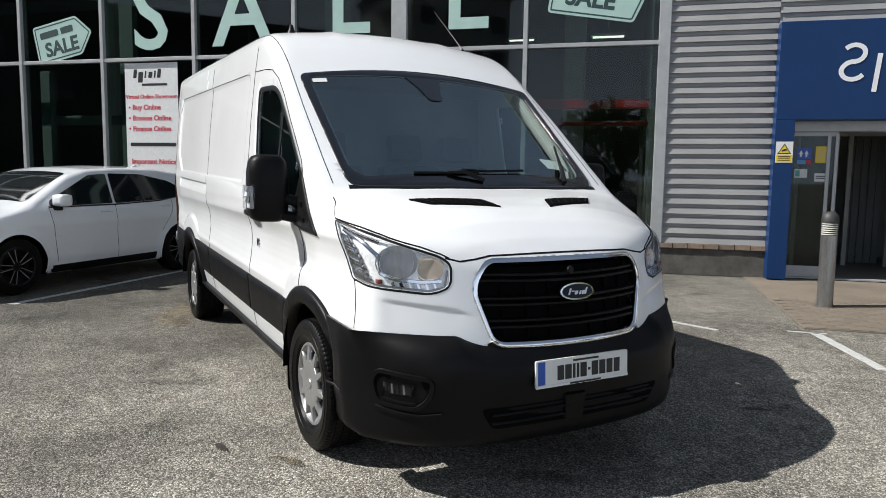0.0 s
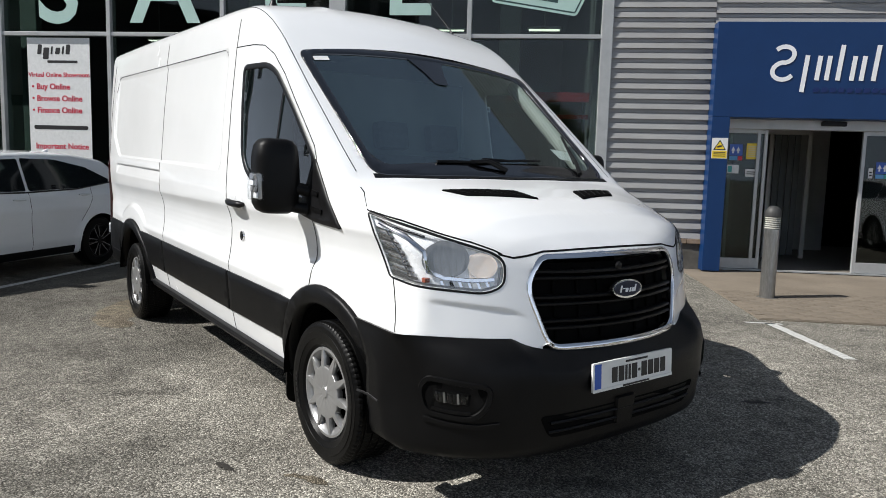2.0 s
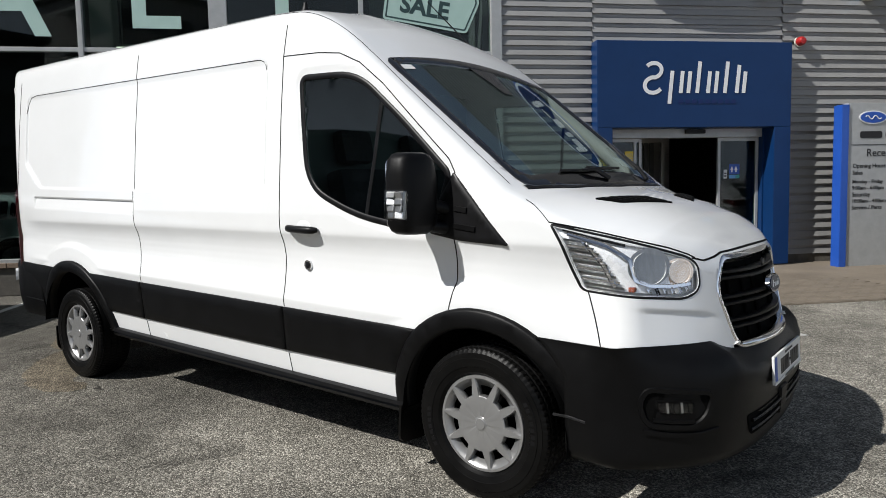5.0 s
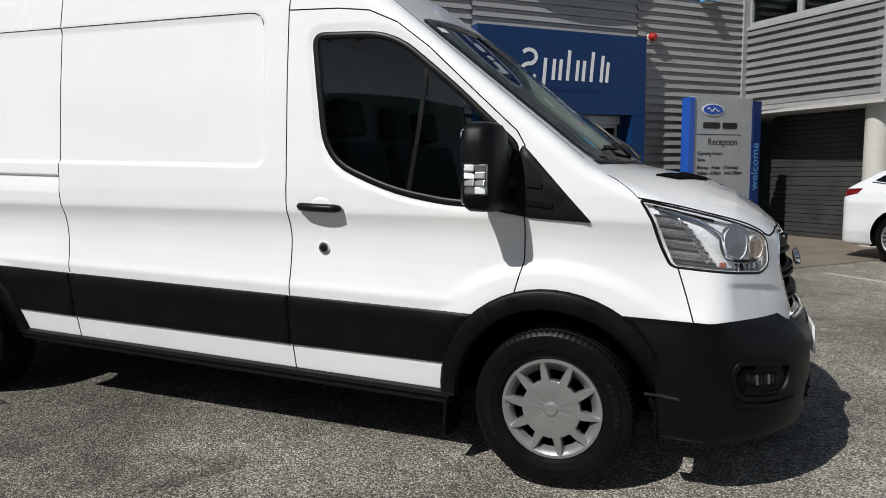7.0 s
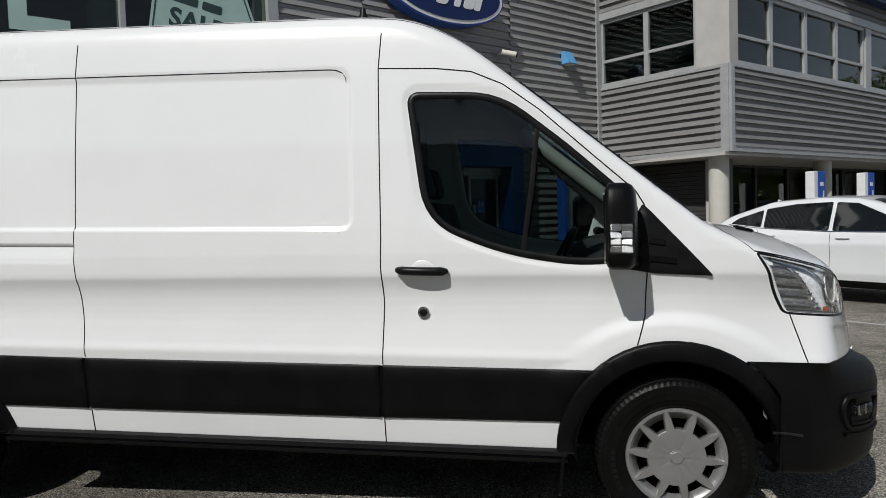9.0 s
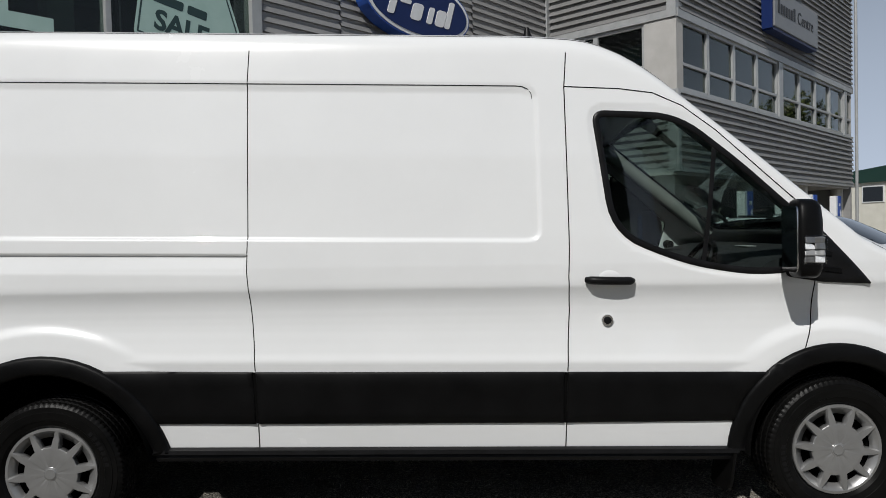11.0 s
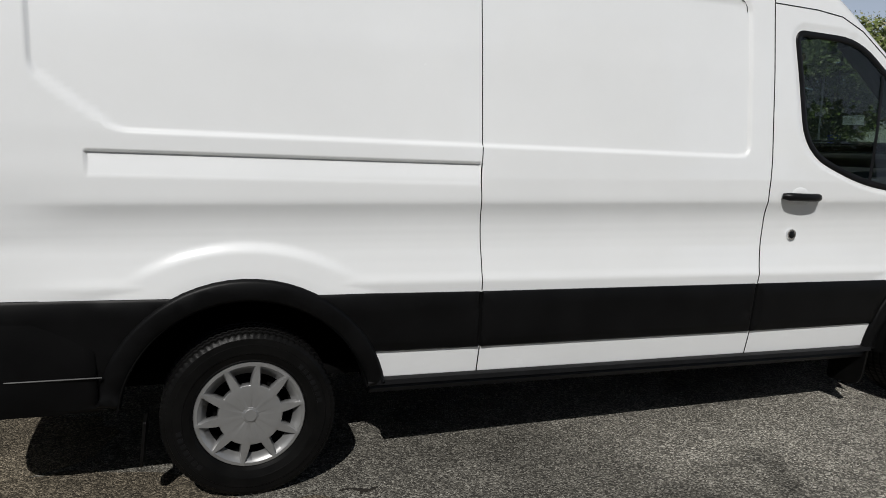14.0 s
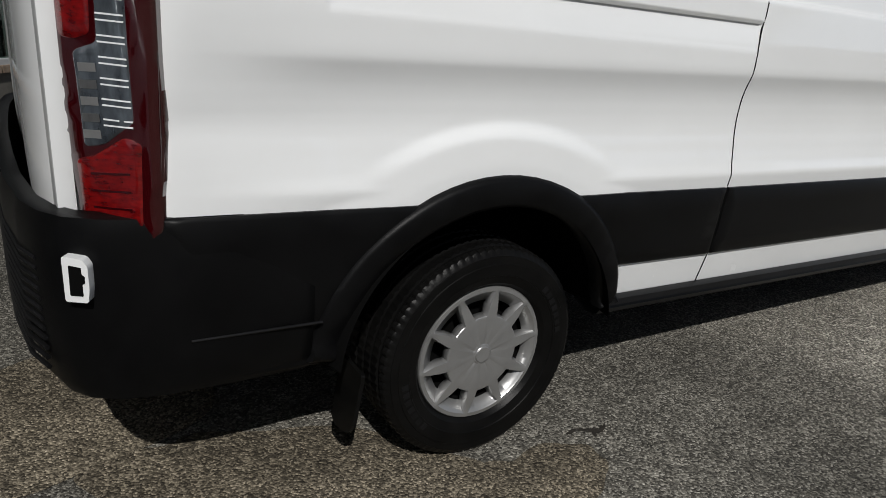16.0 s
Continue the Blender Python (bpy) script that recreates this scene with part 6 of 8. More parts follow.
for k, (s0, s1, d0, z0, z1) in enumerate(((-8.55, -8.25, -7.60, 0.06, 8.6), (-10.42, -10.20, -7.60, 0.06, 3.4), (-12.3, -12.0, -7.6, 0.06, 8.6))):
    struct("trim_inner_%d" % (k + 1), sbox((s0, d0 - 0.15, z0), (s1, d0, z1), 0.01), M_DUSK, "dim green-grey upright behind the glazing", "trim")
struct("trim_inner_rail", sbox((-10.42, -7.78, 2.36), (-8.65, -7.70, 2.54), 0.01), M_DUSK, "dim green-grey rail behind the glazing", "trim")
for s in (-11.0, -5.3, -0.2):
    struct("column_%d" % (abs(int(s)) + 1), sbox((s - 0.2, -10.6, 0.06), (s + 0.2, -10.2, 8.7), 0.02), M_RENDER, "grey showroom column", "column")
desk = thing("reception_desk", "pale curved reception desk inside the showroom", "desk")
link("front", sbox((-9.6, -12.2, 0.06), (-7.4, -11.9, 1.1), 0.03), M_RENDER, desk)
link("worktop", sbox((-9.7, -12.5, 1.1), (-7.3, -11.8, 1.15), 0.01), M_WHITE, desk)

# sale lettering on the glass
for ch, s, z in (("S", -7.60, 3.70), ("A", -5.73, 3.71), ("L", -3.74, 3.84), ("E", -1.71, 3.84)):
    t = tagged(new("window_letter"), "large pale mint vinyl letter on the glazing", "letter", "sale letters")
    text("letter", ch, 1.72 if ch in "SA" else 1.55, M_MINT, face_at(s, FRONT - 0.012, z), t, 0.002, bold=0.022)
M_TAGLINE = material("dark_print_line", (0.02, 0.05, 0.05), 0.5)
for s, z, tilt in ((-9.50, 3.93, 0.20), (0.34, 4.30, -0.16)):
    tag = tagged(new("sale_tag"), "mint price-tag sticker reading sale on the glazing", "sticker", "sale tags")
    m = face_at(s, FRONT - 0.016, z, tilt)
    shape = [(-0.66, -0.36), (0.34, -0.36), (0.64, 0.0), (0.34, 0.36), (-0.66, 0.36)] if s < -5 else [(-0.70, -0.40), (0.62, -0.40), (0.76, 0.10), (0.50, 0.60), (-0.70, 0.60)]
    link("tag", prism(rounded(shape, 0.06), 0.0, 0.003, m), M_MINT, tag)
    ring = bmesh.new()
    o = offset_outline(rounded(shape, 0.06), 0.035)
    i2 = offset_outline(rounded(shape, 0.06), 0.058)
    va, vb = [ring.verts.new(m @ Vector((*p, 0.0045))) for p in o], [ring.verts.new(m @ Vector((*p, 0.0045))) for p in i2]
    for k in range(len(o)):
        ring.faces.new((va[k], va[(k + 1) % len(o)], vb[(k + 1) % len(o)], vb[k]))
    link("outline", ring, M_TAGLINE, tag)
    text("word", "SALE", 0.36, M_TAGLINE, m @ Matrix.Translation((-0.08, -0.24, 0.0045)), tag, 0.001, bold=0.012)
    for x0, x1 in ((-0.52, -0.10), (-0.04, 0.24)):
        link("name_bar", prism(rounded([(x0, 0.10), (x1, 0.10), (x1, 0.22), (x0, 0.22)], 0.03), 0.0035, 0.0055, m), M_TAGLINE, tag)

# white notice banner behind the glass
ban = tagged(new("banner"), "white printed notice banner on the showroom glass", "banner")
mb2 = face_at(-7.62, FRONT - 0.012, 0.75)
link("sheet", prism([(-0.56, 0), (0.56, 0), (0.56, 2.69), (-0.56, 2.69)], -0.004, 0.0, mb2), M_PAPER, ban)


def line(words, x, y, size, mat, align='CENTER', bold=0.0):
    text("print", words, size, mat, mb2 @ Matrix.Translation((x, y, 0.002)), ban, 0.001, align, bold=bold)


for x0, x1, y0, y1 in ((-0.38, -0.31, 2.42, 2.58), (-0.28, -0.18, 2.34, 2.53), (-0.14, -0.11, 2.42, 2.55), (-0.06, 0.02, 2.42, 2.53), (0.06, 0.09, 2.42, 2.55), (0.13, 0.20, 2.42, 2.58)):
    link("name_bar", prism(rounded([(x0, y0), (x1, y0), (x1 + 0.02, y1), (x0 + 0.02, y1)], 0.02), 0.0, 0.003, mb2), M_INK, ban)
link("name_bar", prism(rounded([(-0.20, 2.28), (0.34, 2.28), (0.34, 2.32), (-0.20, 2.32)], 0.012), 0.0, 0.003, mb2), M_INK, ban)
line("Virtual Online Showroom", 0, 2.05, 0.105, M_NOTICERED, bold=0.002)
for k, w in enumerate(("Buy Online", "Browse Online", "Finance Online")):
    line("\u2022 " + w, -0.50, 1.845 - 0.195 * k, 0.135, M_NOTICERED, 'LEFT', 0.003)
link("address_bar", prism(rounded([(-0.48, 1.18), (0.50, 1.18), (0.50, 1.245), (-0.48, 1.245)], 0.03), 0.0, 0.003, mb2), M_INK, ban)
line("Important Notice", 0.02, 0.855, 0.135, M_NOTICERED, bold=0.003)
line("Customers requiring", 0.0, 0.585, 0.115, M_INK)

# ---- blue entrance portal ----
portal = tagged(new("entrance_portal"), "dark blue panelled entrance surround with white lettering", "entrance")
PF = -6.98
link("header", sbox((2.915, FRONT - 0.05, 2.315), (6.285, PF, 3.68), 0.008), M_BLUE, portal, "deep blue header panel")
link("jamb", sbox((2.915, FRONT - 0.05, 0.03), (3.17, PF, 2.315), 0.006), M_BLUE, portal)
link("jamb", sbox((5.99, FRONT - 0.05, 0.03), (6.285, PF, 2.315), 0.006), M_BLUE, portal)
link("reveal", sbox((5.96, FRONT - 0.32, 0.03), (5.995, FRONT + 0.0, 2.315)), M_BLUE, portal)
# the name on the header, as plain slanted shapes
mt = face_at(3.66, PF + 0.004, 2.86)


def stroke(pts, r=0.031):
    """A flat stroke of even width with square ends."""
    bm = bmesh.new()
    q = [Vector((x * 1.10 + 0.10 * y, y)) for x, y in pts]
    left, right = [], []
    for i, v in enumerate(q):
        d = (q[min(i + 1, len(q) - 1)] - q[max(i - 1, 0)]).normalized()
        left.append(v + Vector((-d.y, d.x)) * r)
        right.append(v - Vector((-d.y, d.x)) * r)
    add_prism(bm, [tuple(v) for v in left + right[::-1]], 0.0, 0.004, mt)
    bmesh.ops.recalc_face_normals(bm, faces=bm.faces)
    link("sign_stroke", bm, M_WHITE, portal, "white raised sign stroke")


def bend(cx, cy, rx, ry, a0, a1, n=12):
    return [(cx + rx * math.cos(radians(a0 + (a1 - a0) * i / n)), cy + ry * math.sin(radians(a0 + (a1 - a0) * i / n))) for i in range(n + 1)]


stroke([(0.31 - x, y) for x, y in bend(0.165, 0.355, 0.125, 0.115, 35, 255) + bend(0.145, 0.125, 0.135, 0.122, 78, -150)])
for x, low, top in ((0.44, -0.17, 0.35), (0.60, 0.0, 0.345), (0.72, 0.0, 0.345), (0.86, 0.0, 0.50), (1.03, 0.0, 0.345), (1.15, 0.0, 0.345), (1.30, 0.0, 0.50), (1.49, 0.0, 0.45), (1.60, 0.0, 0.345)):
    stroke([(x, low), (x, top)])
for k in range(9):
    link("small_name_bar", prism(rounded([(0.62 + 0.115 * k, -0.17), (0.70 + 0.115 * k, -0.17), (0.71 + 0.115 * k, -0.10), (0.63 + 0.115 * k, -0.10)], 0.02), 0.0, 0.004, mt), M_OVAL, portal)

# sliding doors, set back in the portal
doors = tagged(new("door_1"), "automatic sliding glass entrance doors standing half open", "door", kind="structure")
DP = FRONT - 0.12
link("head_rail", sbox((3.17, DP - 0.08, 2.17), (5.96, DP + 0.10, 2.315), 0.006), M_ALU, doors)
link("sensor", sbox((4.55, DP + 0.10, 2.23), (4.90, DP + 0.16, 2.30), 0.015), M_BLACK, doors, "black door sensor")
link("floor_rail", sbox((3.17, DP - 0.06, 0.015), (5.96, DP + 0.06, 0.035)), M_ALU, doors)


def leaf(s0, s1, d, w=0.05):
    lf = new("door_leaf")
    lf.parent = doors
    for lo, hi in (((s0, d - 0.025, 0.04), (s0 + w, d + 0.025, 2.17)), ((s1 - w, d - 0.025, 0.04), (s1, d + 0.025, 2.17)), ((s0 + w, d - 0.024, 2.11), (s1 - w, d + 0.024, 2.17)), ((s0 + w, d - 0.024, 0.04), (s1 - w, d + 0.024, 0.20))):
        link("stile", sbox(lo, hi, 0.004), M_ALU, lf)
    g = link("pane", sbox((s0 + w, d - 0.004, 0.20), (s1 - w, d + 0.004, 2.11)), M_SHOP, lf)
    g.visible_shadow = False


leaf(3.18, 3.74, DP)
leaf(5.20, 5.95, DP)
leaf(3.30, 3.86, DP - 0.06)
struct("lobby_floor", sbox((1.4, -12.0, 0.0), (9.0, FRONT - 0.2, 0.025)), M_LOBBY, "worn brown-grey entrance lobby floor", "floor")
struct("lobby_wall", sbox((3.0, -11.2, 0), (6.2, -11.0, 3.2)), M_RENDER, "dark inner lobby wall", "wall")
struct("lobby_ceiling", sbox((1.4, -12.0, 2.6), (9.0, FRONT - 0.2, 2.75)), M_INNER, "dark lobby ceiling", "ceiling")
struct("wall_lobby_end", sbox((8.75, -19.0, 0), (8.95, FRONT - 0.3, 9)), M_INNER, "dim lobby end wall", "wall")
inner = tagged(new("door_2"), "inner lobby door with a dark grey frame", "door", kind="structure")
for s0, s1 in ((3.95, 4.02), (4.50, 4.57), (5.15, 5.22)):
    link("stile", sbox((s0, -9.35, 0.025), (s1, -9.29, 2.3), 0.005), M_RENDER, inner)
link("rail", sbox((3.95, -9.35, 2.22), (5.22, -9.29, 2.30), 0.004), M_RENDER, inner)
curt = thing("door_curtain", "pale grey vertical blind inside the lobby", "blind")
for k in range(9):
    link("slat", sbox((4.62 + 0.058 * k, -9.6 + 0.03 * (k % 2), 0.05), (4.672 + 0.058 * k, -9.58 + 0.03 * (k % 2), 2.25)), M_INNER, curt)

# notices
M_SKY = material("pale_blue_print", (0.10, 0.32, 0.60), 0.5)
M_TEAL = material("teal_print", (0.05, 0.33, 0.30), 0.5)


def notice(label, s, z, w, h, mat, d, parts=()):
    n0 = tagged(new("notice"), label, "notice")
    m = face_at(s, d, z)
    link("sheet", prism([(0, 0), (w, 0), (w, h), (0, h)], 0, 0.003, m), mat, n0)
    for nm, o, mm in parts:
        link(nm, prism(o, 0.003, 0.0045, m), mm, n0)
    return n0, m


warn, mw = notice("yellow and white camera warning sign on the blue jamb", 2.935, 1.71, 0.225, 0.30, M_PAPER, PF + 0.002,
                  [("yellow_field", [(0.008, 0.008), (0.217, 0.008), (0.217, 0.115), (0.008, 0.115)], M_YELLOW),
                   ("triangle", [(0.02, 0.125), (0.205, 0.125), (0.1125, 0.275)], M_INK)])
link("triangle_field", prism([(0.043, 0.138), (0.182, 0.138), (0.1125, 0.250)], 0.0045, 0.0055, mw), M_YELLOW, warn)
link("camera_mark", prism(rounded([(0.08, 0.155), (0.15, 0.175), (0.14, 0.20), (0.075, 0.18)], 0.008), 0.0055, 0.0065, mw), M_INK, warn)
for y in (0.03, 0.06, 0.085):
    link("print_bar", prism([(0.03, y), (0.195, y), (0.195, y + 0.012), (0.03, y + 0.012)], 0.0045, 0.0055, mw), M_INK, warn)
for s, z in ((3.30, 1.77), (5.42, 1.55)):
    n0, m = notice("blue square sticker with two white arrows on the door glass", s, z, 0.19, 0.17, M_BLUESIGN, DP + 0.006,
                   [("colour_bar", [(0.0, -0.07), (0.12, -0.07), (0.12, -0.01), (0.0, -0.01)], M_SKY), ("colour_bar", [(0.125, -0.07), (0.19, -0.07), (0.19, -0.01), (0.125, -0.01)], M_NOTICERED if s < 4 else M_TEAL)])
    for x in (0.05, 0.125):
        link("arrow", prism([(x - 0.03, 0.075), (x, 0.135), (x + 0.03, 0.075), (x + 0.012, 0.075), (x + 0.012, 0.035), (x - 0.012, 0.035), (x - 0.012, 0.075)], 0.003, 0.0045, m), M_WHITE, n0)
notice("yellow printed notice on the door glass", 3.545, 1.72, 0.17, 0.24, M_YELLOW, DP + 0.006, [("print_bar", [(0.02, 0.04 + 0.03 * k), (0.15, 0.04 + 0.03 * k), (0.15, 0.05 + 0.03 * k), (0.02, 0.05 + 0.03 * k)], M_BEIGE) for k in range(6)])
notice("pale green printed card on the door glass", 3.28, 1.50, 0.17, 0.13, M_PAPER, DP + 0.006, [("mark", [(0.01, 0.02), (0.07, 0.02), (0.07, 0.11), (0.01, 0.11)], M_TEAL)])
notice("white printed card on the door glass", 3.55, 1.45, 0.16, 0.12, M_PAPER, DP + 0.006, [("print_bar", [(0.02, 0.04 + 0.03 * k), (0.14, 0.04 + 0.03 * k), (0.14, 0.055 + 0.03 * k), (0.02, 0.055 + 0.03 * k)], M_INK) for k in range(2)])
notice("small white card on the door glass", 5.32, 1.48, 0.06, 0.15, M_PAPER, DP + 0.006, [("print_bar", [(0.01, 0.03 + 0.045 * k), (0.05, 0.03 + 0.045 * k), (0.05, 0.055 + 0.045 * k), (0.01, 0.055 + 0.045 * k)], M_INK) for k in range(2)])

# oval sign over the entrance
ov = tagged(new("oval_sign"), "large oval blue sign with white rim on the cladding", "sign")
mo = face_at(4.50, -6.92, 5.30)
for rx, ry, h0, h1, mt2, nm in ((1.30, 0.56, -0.25, 0.0, M_BLUESIGN, "body"), (1.27, 0.53, 0.0, 0.012, M_WHITE, "rim"), (1.20, 0.47, 0.012, 0.022, M_OVAL, "field")):
    b = bmesh.new()
    oval(b, rx, ry, h0, h1, mo, 56)
    bmesh.ops.recalc_face_normals(b, faces=b.faces)
    link(nm, b, mt2, ov)
emblem(mo, 1.55, 0.50, M_WHITE, ov, 0.022, 0.032)
for s, d in ((4.0, 0), (5.3, 0)):
    link("bracket", sbox((s - 0.04, FRONT + 0.0, 5.3), (s + 0.04, -6.95, 5.38)), M_ALU, ov)

# wall fittings
sc = thing("security_camera", "small white security camera on a wall bracket", "camera")
link("bracket", sbox((5.93, FRONT + 0.03, 4.44), (5.99, FRONT + 0.14, 4.50), 0.01), M_PAPER, sc)
b = bmesh.new()
add_tube(b, [at(5.90, FRONT + 0.16, 4.46), at(6.10, FRONT + 0.34, 4.40)], 0.055, 14)
link("housing", b, M_CREAM, sc, smooth=40)
b = bmesh.new()
add_tube(b, [at(6.10, FRONT + 0.34, 4.40), at(6.115, FRONT + 0.354, 4.395)], 0.042, 14)
link("lens", b, M_BLACK, sc, smooth=40)
al = thing("alarm_box", "small red alarm sounder on the cladding", "alarm")
link("base", lathe([(0.0, 0.0), (0.085, 0.0), (0.085, 0.035), (0.0, 0.035)], 24, face_at(6.57, FRONT + 0.03, 3.74)), M_CREAM, al, smooth=40)
link("sounder", lathe([(0.075, 0.0), (0.075, 0.06), (0.05, 0.10), (0.0, 0.105)], 24, face_at(6.57, FRONT + 0.065, 3.74)), M_REDPAINT, al, smooth=40)
fl = thing("wall_lamp", "blue wedge-shaped wall light on the cladding", "lamp")
link("housing", prism([(0, 0), (0.22, 0), (0.06, 0.26), (0, 0.26)], -0.12, 0.12, facing(at(7.84, FRONT + 0.03, 4.46), BN, (0, 0, 1))), M_SKY, fl)
link("lens", prism([(-0.10, 0), (0.10, 0), (0.10, 0.18), (-0.10, 0.18)], 0, 0.01, facing(at(7.84, FRONT + 0.03, 4.455), BU, BN)), M_CREAM, fl)

# ---- the wing with its overhanging upper floor ----
CW, EW = (8.99, -4.30), (21.76, -3.90)
wlen = math.hypot(EW[0] - CW[0], EW[1] - CW[1])
wdir = (BU * (EW[0] - CW[0]) + BN * (EW[1] - CW[1])) / wlen
wnor = Vector((wdir.y, -wdir.x, 0))
WM = Matrix(((wdir.x, wnor.x, 0, at(*CW, 0).x), (wdir.y, wnor.y, 0, at(*CW, 0).y), (0, 0, 1, 0), (0, 0, 0, 1)))
FM = Matrix(((-BN.x, -BU.x, 0, at(*CW, 0).x), (-BN.y, -BU.y, 0, at(*CW, 0).y), (0, 0, 1, 0), (0, 0, 0, 1)))  # flank: x inwards along it, y out
FLANK = 2.95


def mbox(m, lo, hi, bevel=0.0):
    b = box(lo, hi, bevel)
    b.transform(m)
    bmesh.ops.recalc_face_normals(b, faces=b.faces)
    return b


def mp3(m, x, y=0.0):
    p = m @ Vector((x, y, 0))
    return (p.x, p.y, 0)


# both wing faces carry their shade in the cladding's darker colour
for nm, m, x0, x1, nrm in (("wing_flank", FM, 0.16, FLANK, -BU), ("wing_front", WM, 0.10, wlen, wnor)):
    struct("wall_" + nm + "_1", corrugated(mp3(m, x0), mp3(m, x1), 2.56, 4.02, Vector(nrm), deep=0.058), M_CORRSHADE, "grey corrugated metal spandrel band, its colour darkened for shade", "wall")
    struct("wall_" + nm + "_2", corrugated(mp3(m, x0), mp3(m, x1), 5.66, 9.3, Vector(nrm), deep=0.058), M_CORRSHADE, "grey corrugated upper wall band, its colour darkened for shade", "wall")
    struct("trim_" + nm + "_1", mbox(m, (0.0, -0.3, 2.46), (x1, 0.045, 2.56), 0.006), M_ALU, "grey edge trim under the overhang", "trim")
    struct("trim_" + nm + "_2", mbox(m, (0.0, -0.3, 4.02), (x1, 0.05, 4.09), 0.006), M_ALU, "grey window sill trim", "trim")
    struct("trim_" + nm + "_3", mbox(m, (0.0, -0.3, 5.50), (x1, 0.05, 5.66), 0.006), M_ALU, "grey window head trim", "trim")
    struct("trim_" + nm + "_4", mbox(m, (0.0, -0.3, 9.3), (x1, 0.06, 9.42), 0.006), M_ALU, "grey roof edge trim", "trim")
    wnd = tagged(new("window_2" if m is FM else "window_3"), "row of dark office windows in white frames", "window", kind="structure")
    x = 0.66 if m is FM else 0.14
    k = 0
    while x + 0.5 < x1:
        w = 1.12 if m is FM else 1.40
        w = min(w, x1 - x - 0.03)
        for za, zb in ((4.09, 4.17), (4.60, 4.66), (5.43, 5.50)):
            link("frame_bar", mbox(m, (x, -0.10, za), (x + w, -0.01, zb), 0.004), M_ALU, wnd)
        for xa in (x, x + w - 0.055):
            link("frame_post", mbox(m, (xa, -0.10, 4.17), (xa + 0.055, -0.008, 5.43), 0.004), M_ALU, wnd)
        for za, zb in ((4.17, 4.60), (4.66, 5.43)):
            link("pane", mbox(m, (x + 0.055, -0.07, za), (x + w - 0.055, -0.062, zb)), M_SHOP, wnd)
        k += 1
        x += w + (0.0 if m is FM else 0.02)
        if m is WM and k % 4 == 0:
            link("pier", mbox(m, (x, -0.10, 4.09), (x + 0.30, 0.03, 5.50), 0.004), M_ALU, wnd)
            x += 0.32
struct("wing_corner_post_1", mbox(WM, (-0.02, -0.30, 2.46), (0.10, 0.052, 4.09), 0.006), M_ALU, "grey corner post of the overhang", "post")
struct("wing_corner_post_2", mbox(FM, (0.0, -0.25, 2.50), (0.16, 0.048, 4.02), 0.004), M_ALU, "grey corner post of the overhang", "post")
struct("wing_corner_pier", mbox(FM, (-0.02, -0.30, 4.09), (0.66, 0.02, 5.50), 0.006), M_RENDER, "grey rendered corner pier between the windows", "pier")
struct("wing_corner_post_3", mbox(FM, (-0.03, -0.25, 5.50), (0.16, 0.055, 9.42), 0.006), M_ALU, "grey corner post of the upper wall", "post")
struct("soffit", mbox(WM, (-0.1, -7.0, 2.40), (wlen, -0.05, 2.46)), M_RENDER, "grey soffit under the overhang", "soffit")
# solid block just behind the panes; its dark colour stands for unlit rooms
struct("wing_core", mbox(WM, (0.25, -8.0, 4.0), (wlen - 0.02, -0.28, 9.3)), M_OFFICE, "block behind the windows, coloured near-black as an unlit office", "wall")
struct("wing_end", mbox(WM, (wlen - 0.12, -8.0, 0.0), (wlen, -0.02, 9.3)), M_CORR, "grey end wall of the wing", "wall")
for x in (0.30, 4.6, 8.9, 12.6):
    b = lathe([(0.19, 0.0), (0.19, 2.40)], 28, WM @ Matrix.Translation((x, -0.42, 0)))
    struct("column_%d" % (20 + int(x)), b, M_BEIGE, "round cream painted column under the overhang", "column", 40)
# roller shutter and glazed ground floor, set back
shut = tagged(new("door_3"), "dark grey closed roller shutter under the overhang", "shutter", kind="structure")
for k in range(26):
    link("slat", mbox(FM, (0.95, -0.86, 0.02 + 0.09 * k), (2.94, -0.80 + 0.012 * (k % 2), 0.105 + 0.09 * k), 0.006), M_SHUTTER, shut)
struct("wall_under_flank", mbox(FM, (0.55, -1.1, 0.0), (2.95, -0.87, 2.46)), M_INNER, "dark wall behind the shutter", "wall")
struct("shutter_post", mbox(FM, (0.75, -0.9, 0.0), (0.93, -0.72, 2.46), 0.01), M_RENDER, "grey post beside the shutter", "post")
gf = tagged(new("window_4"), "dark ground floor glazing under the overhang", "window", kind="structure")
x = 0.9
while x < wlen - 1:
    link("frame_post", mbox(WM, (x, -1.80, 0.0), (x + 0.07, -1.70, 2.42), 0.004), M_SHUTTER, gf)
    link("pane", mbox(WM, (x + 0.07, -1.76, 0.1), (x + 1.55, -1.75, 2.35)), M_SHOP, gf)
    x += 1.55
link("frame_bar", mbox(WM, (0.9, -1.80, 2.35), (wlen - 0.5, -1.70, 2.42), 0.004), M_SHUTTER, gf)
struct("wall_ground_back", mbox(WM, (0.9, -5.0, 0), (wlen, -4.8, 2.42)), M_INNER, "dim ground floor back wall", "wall")
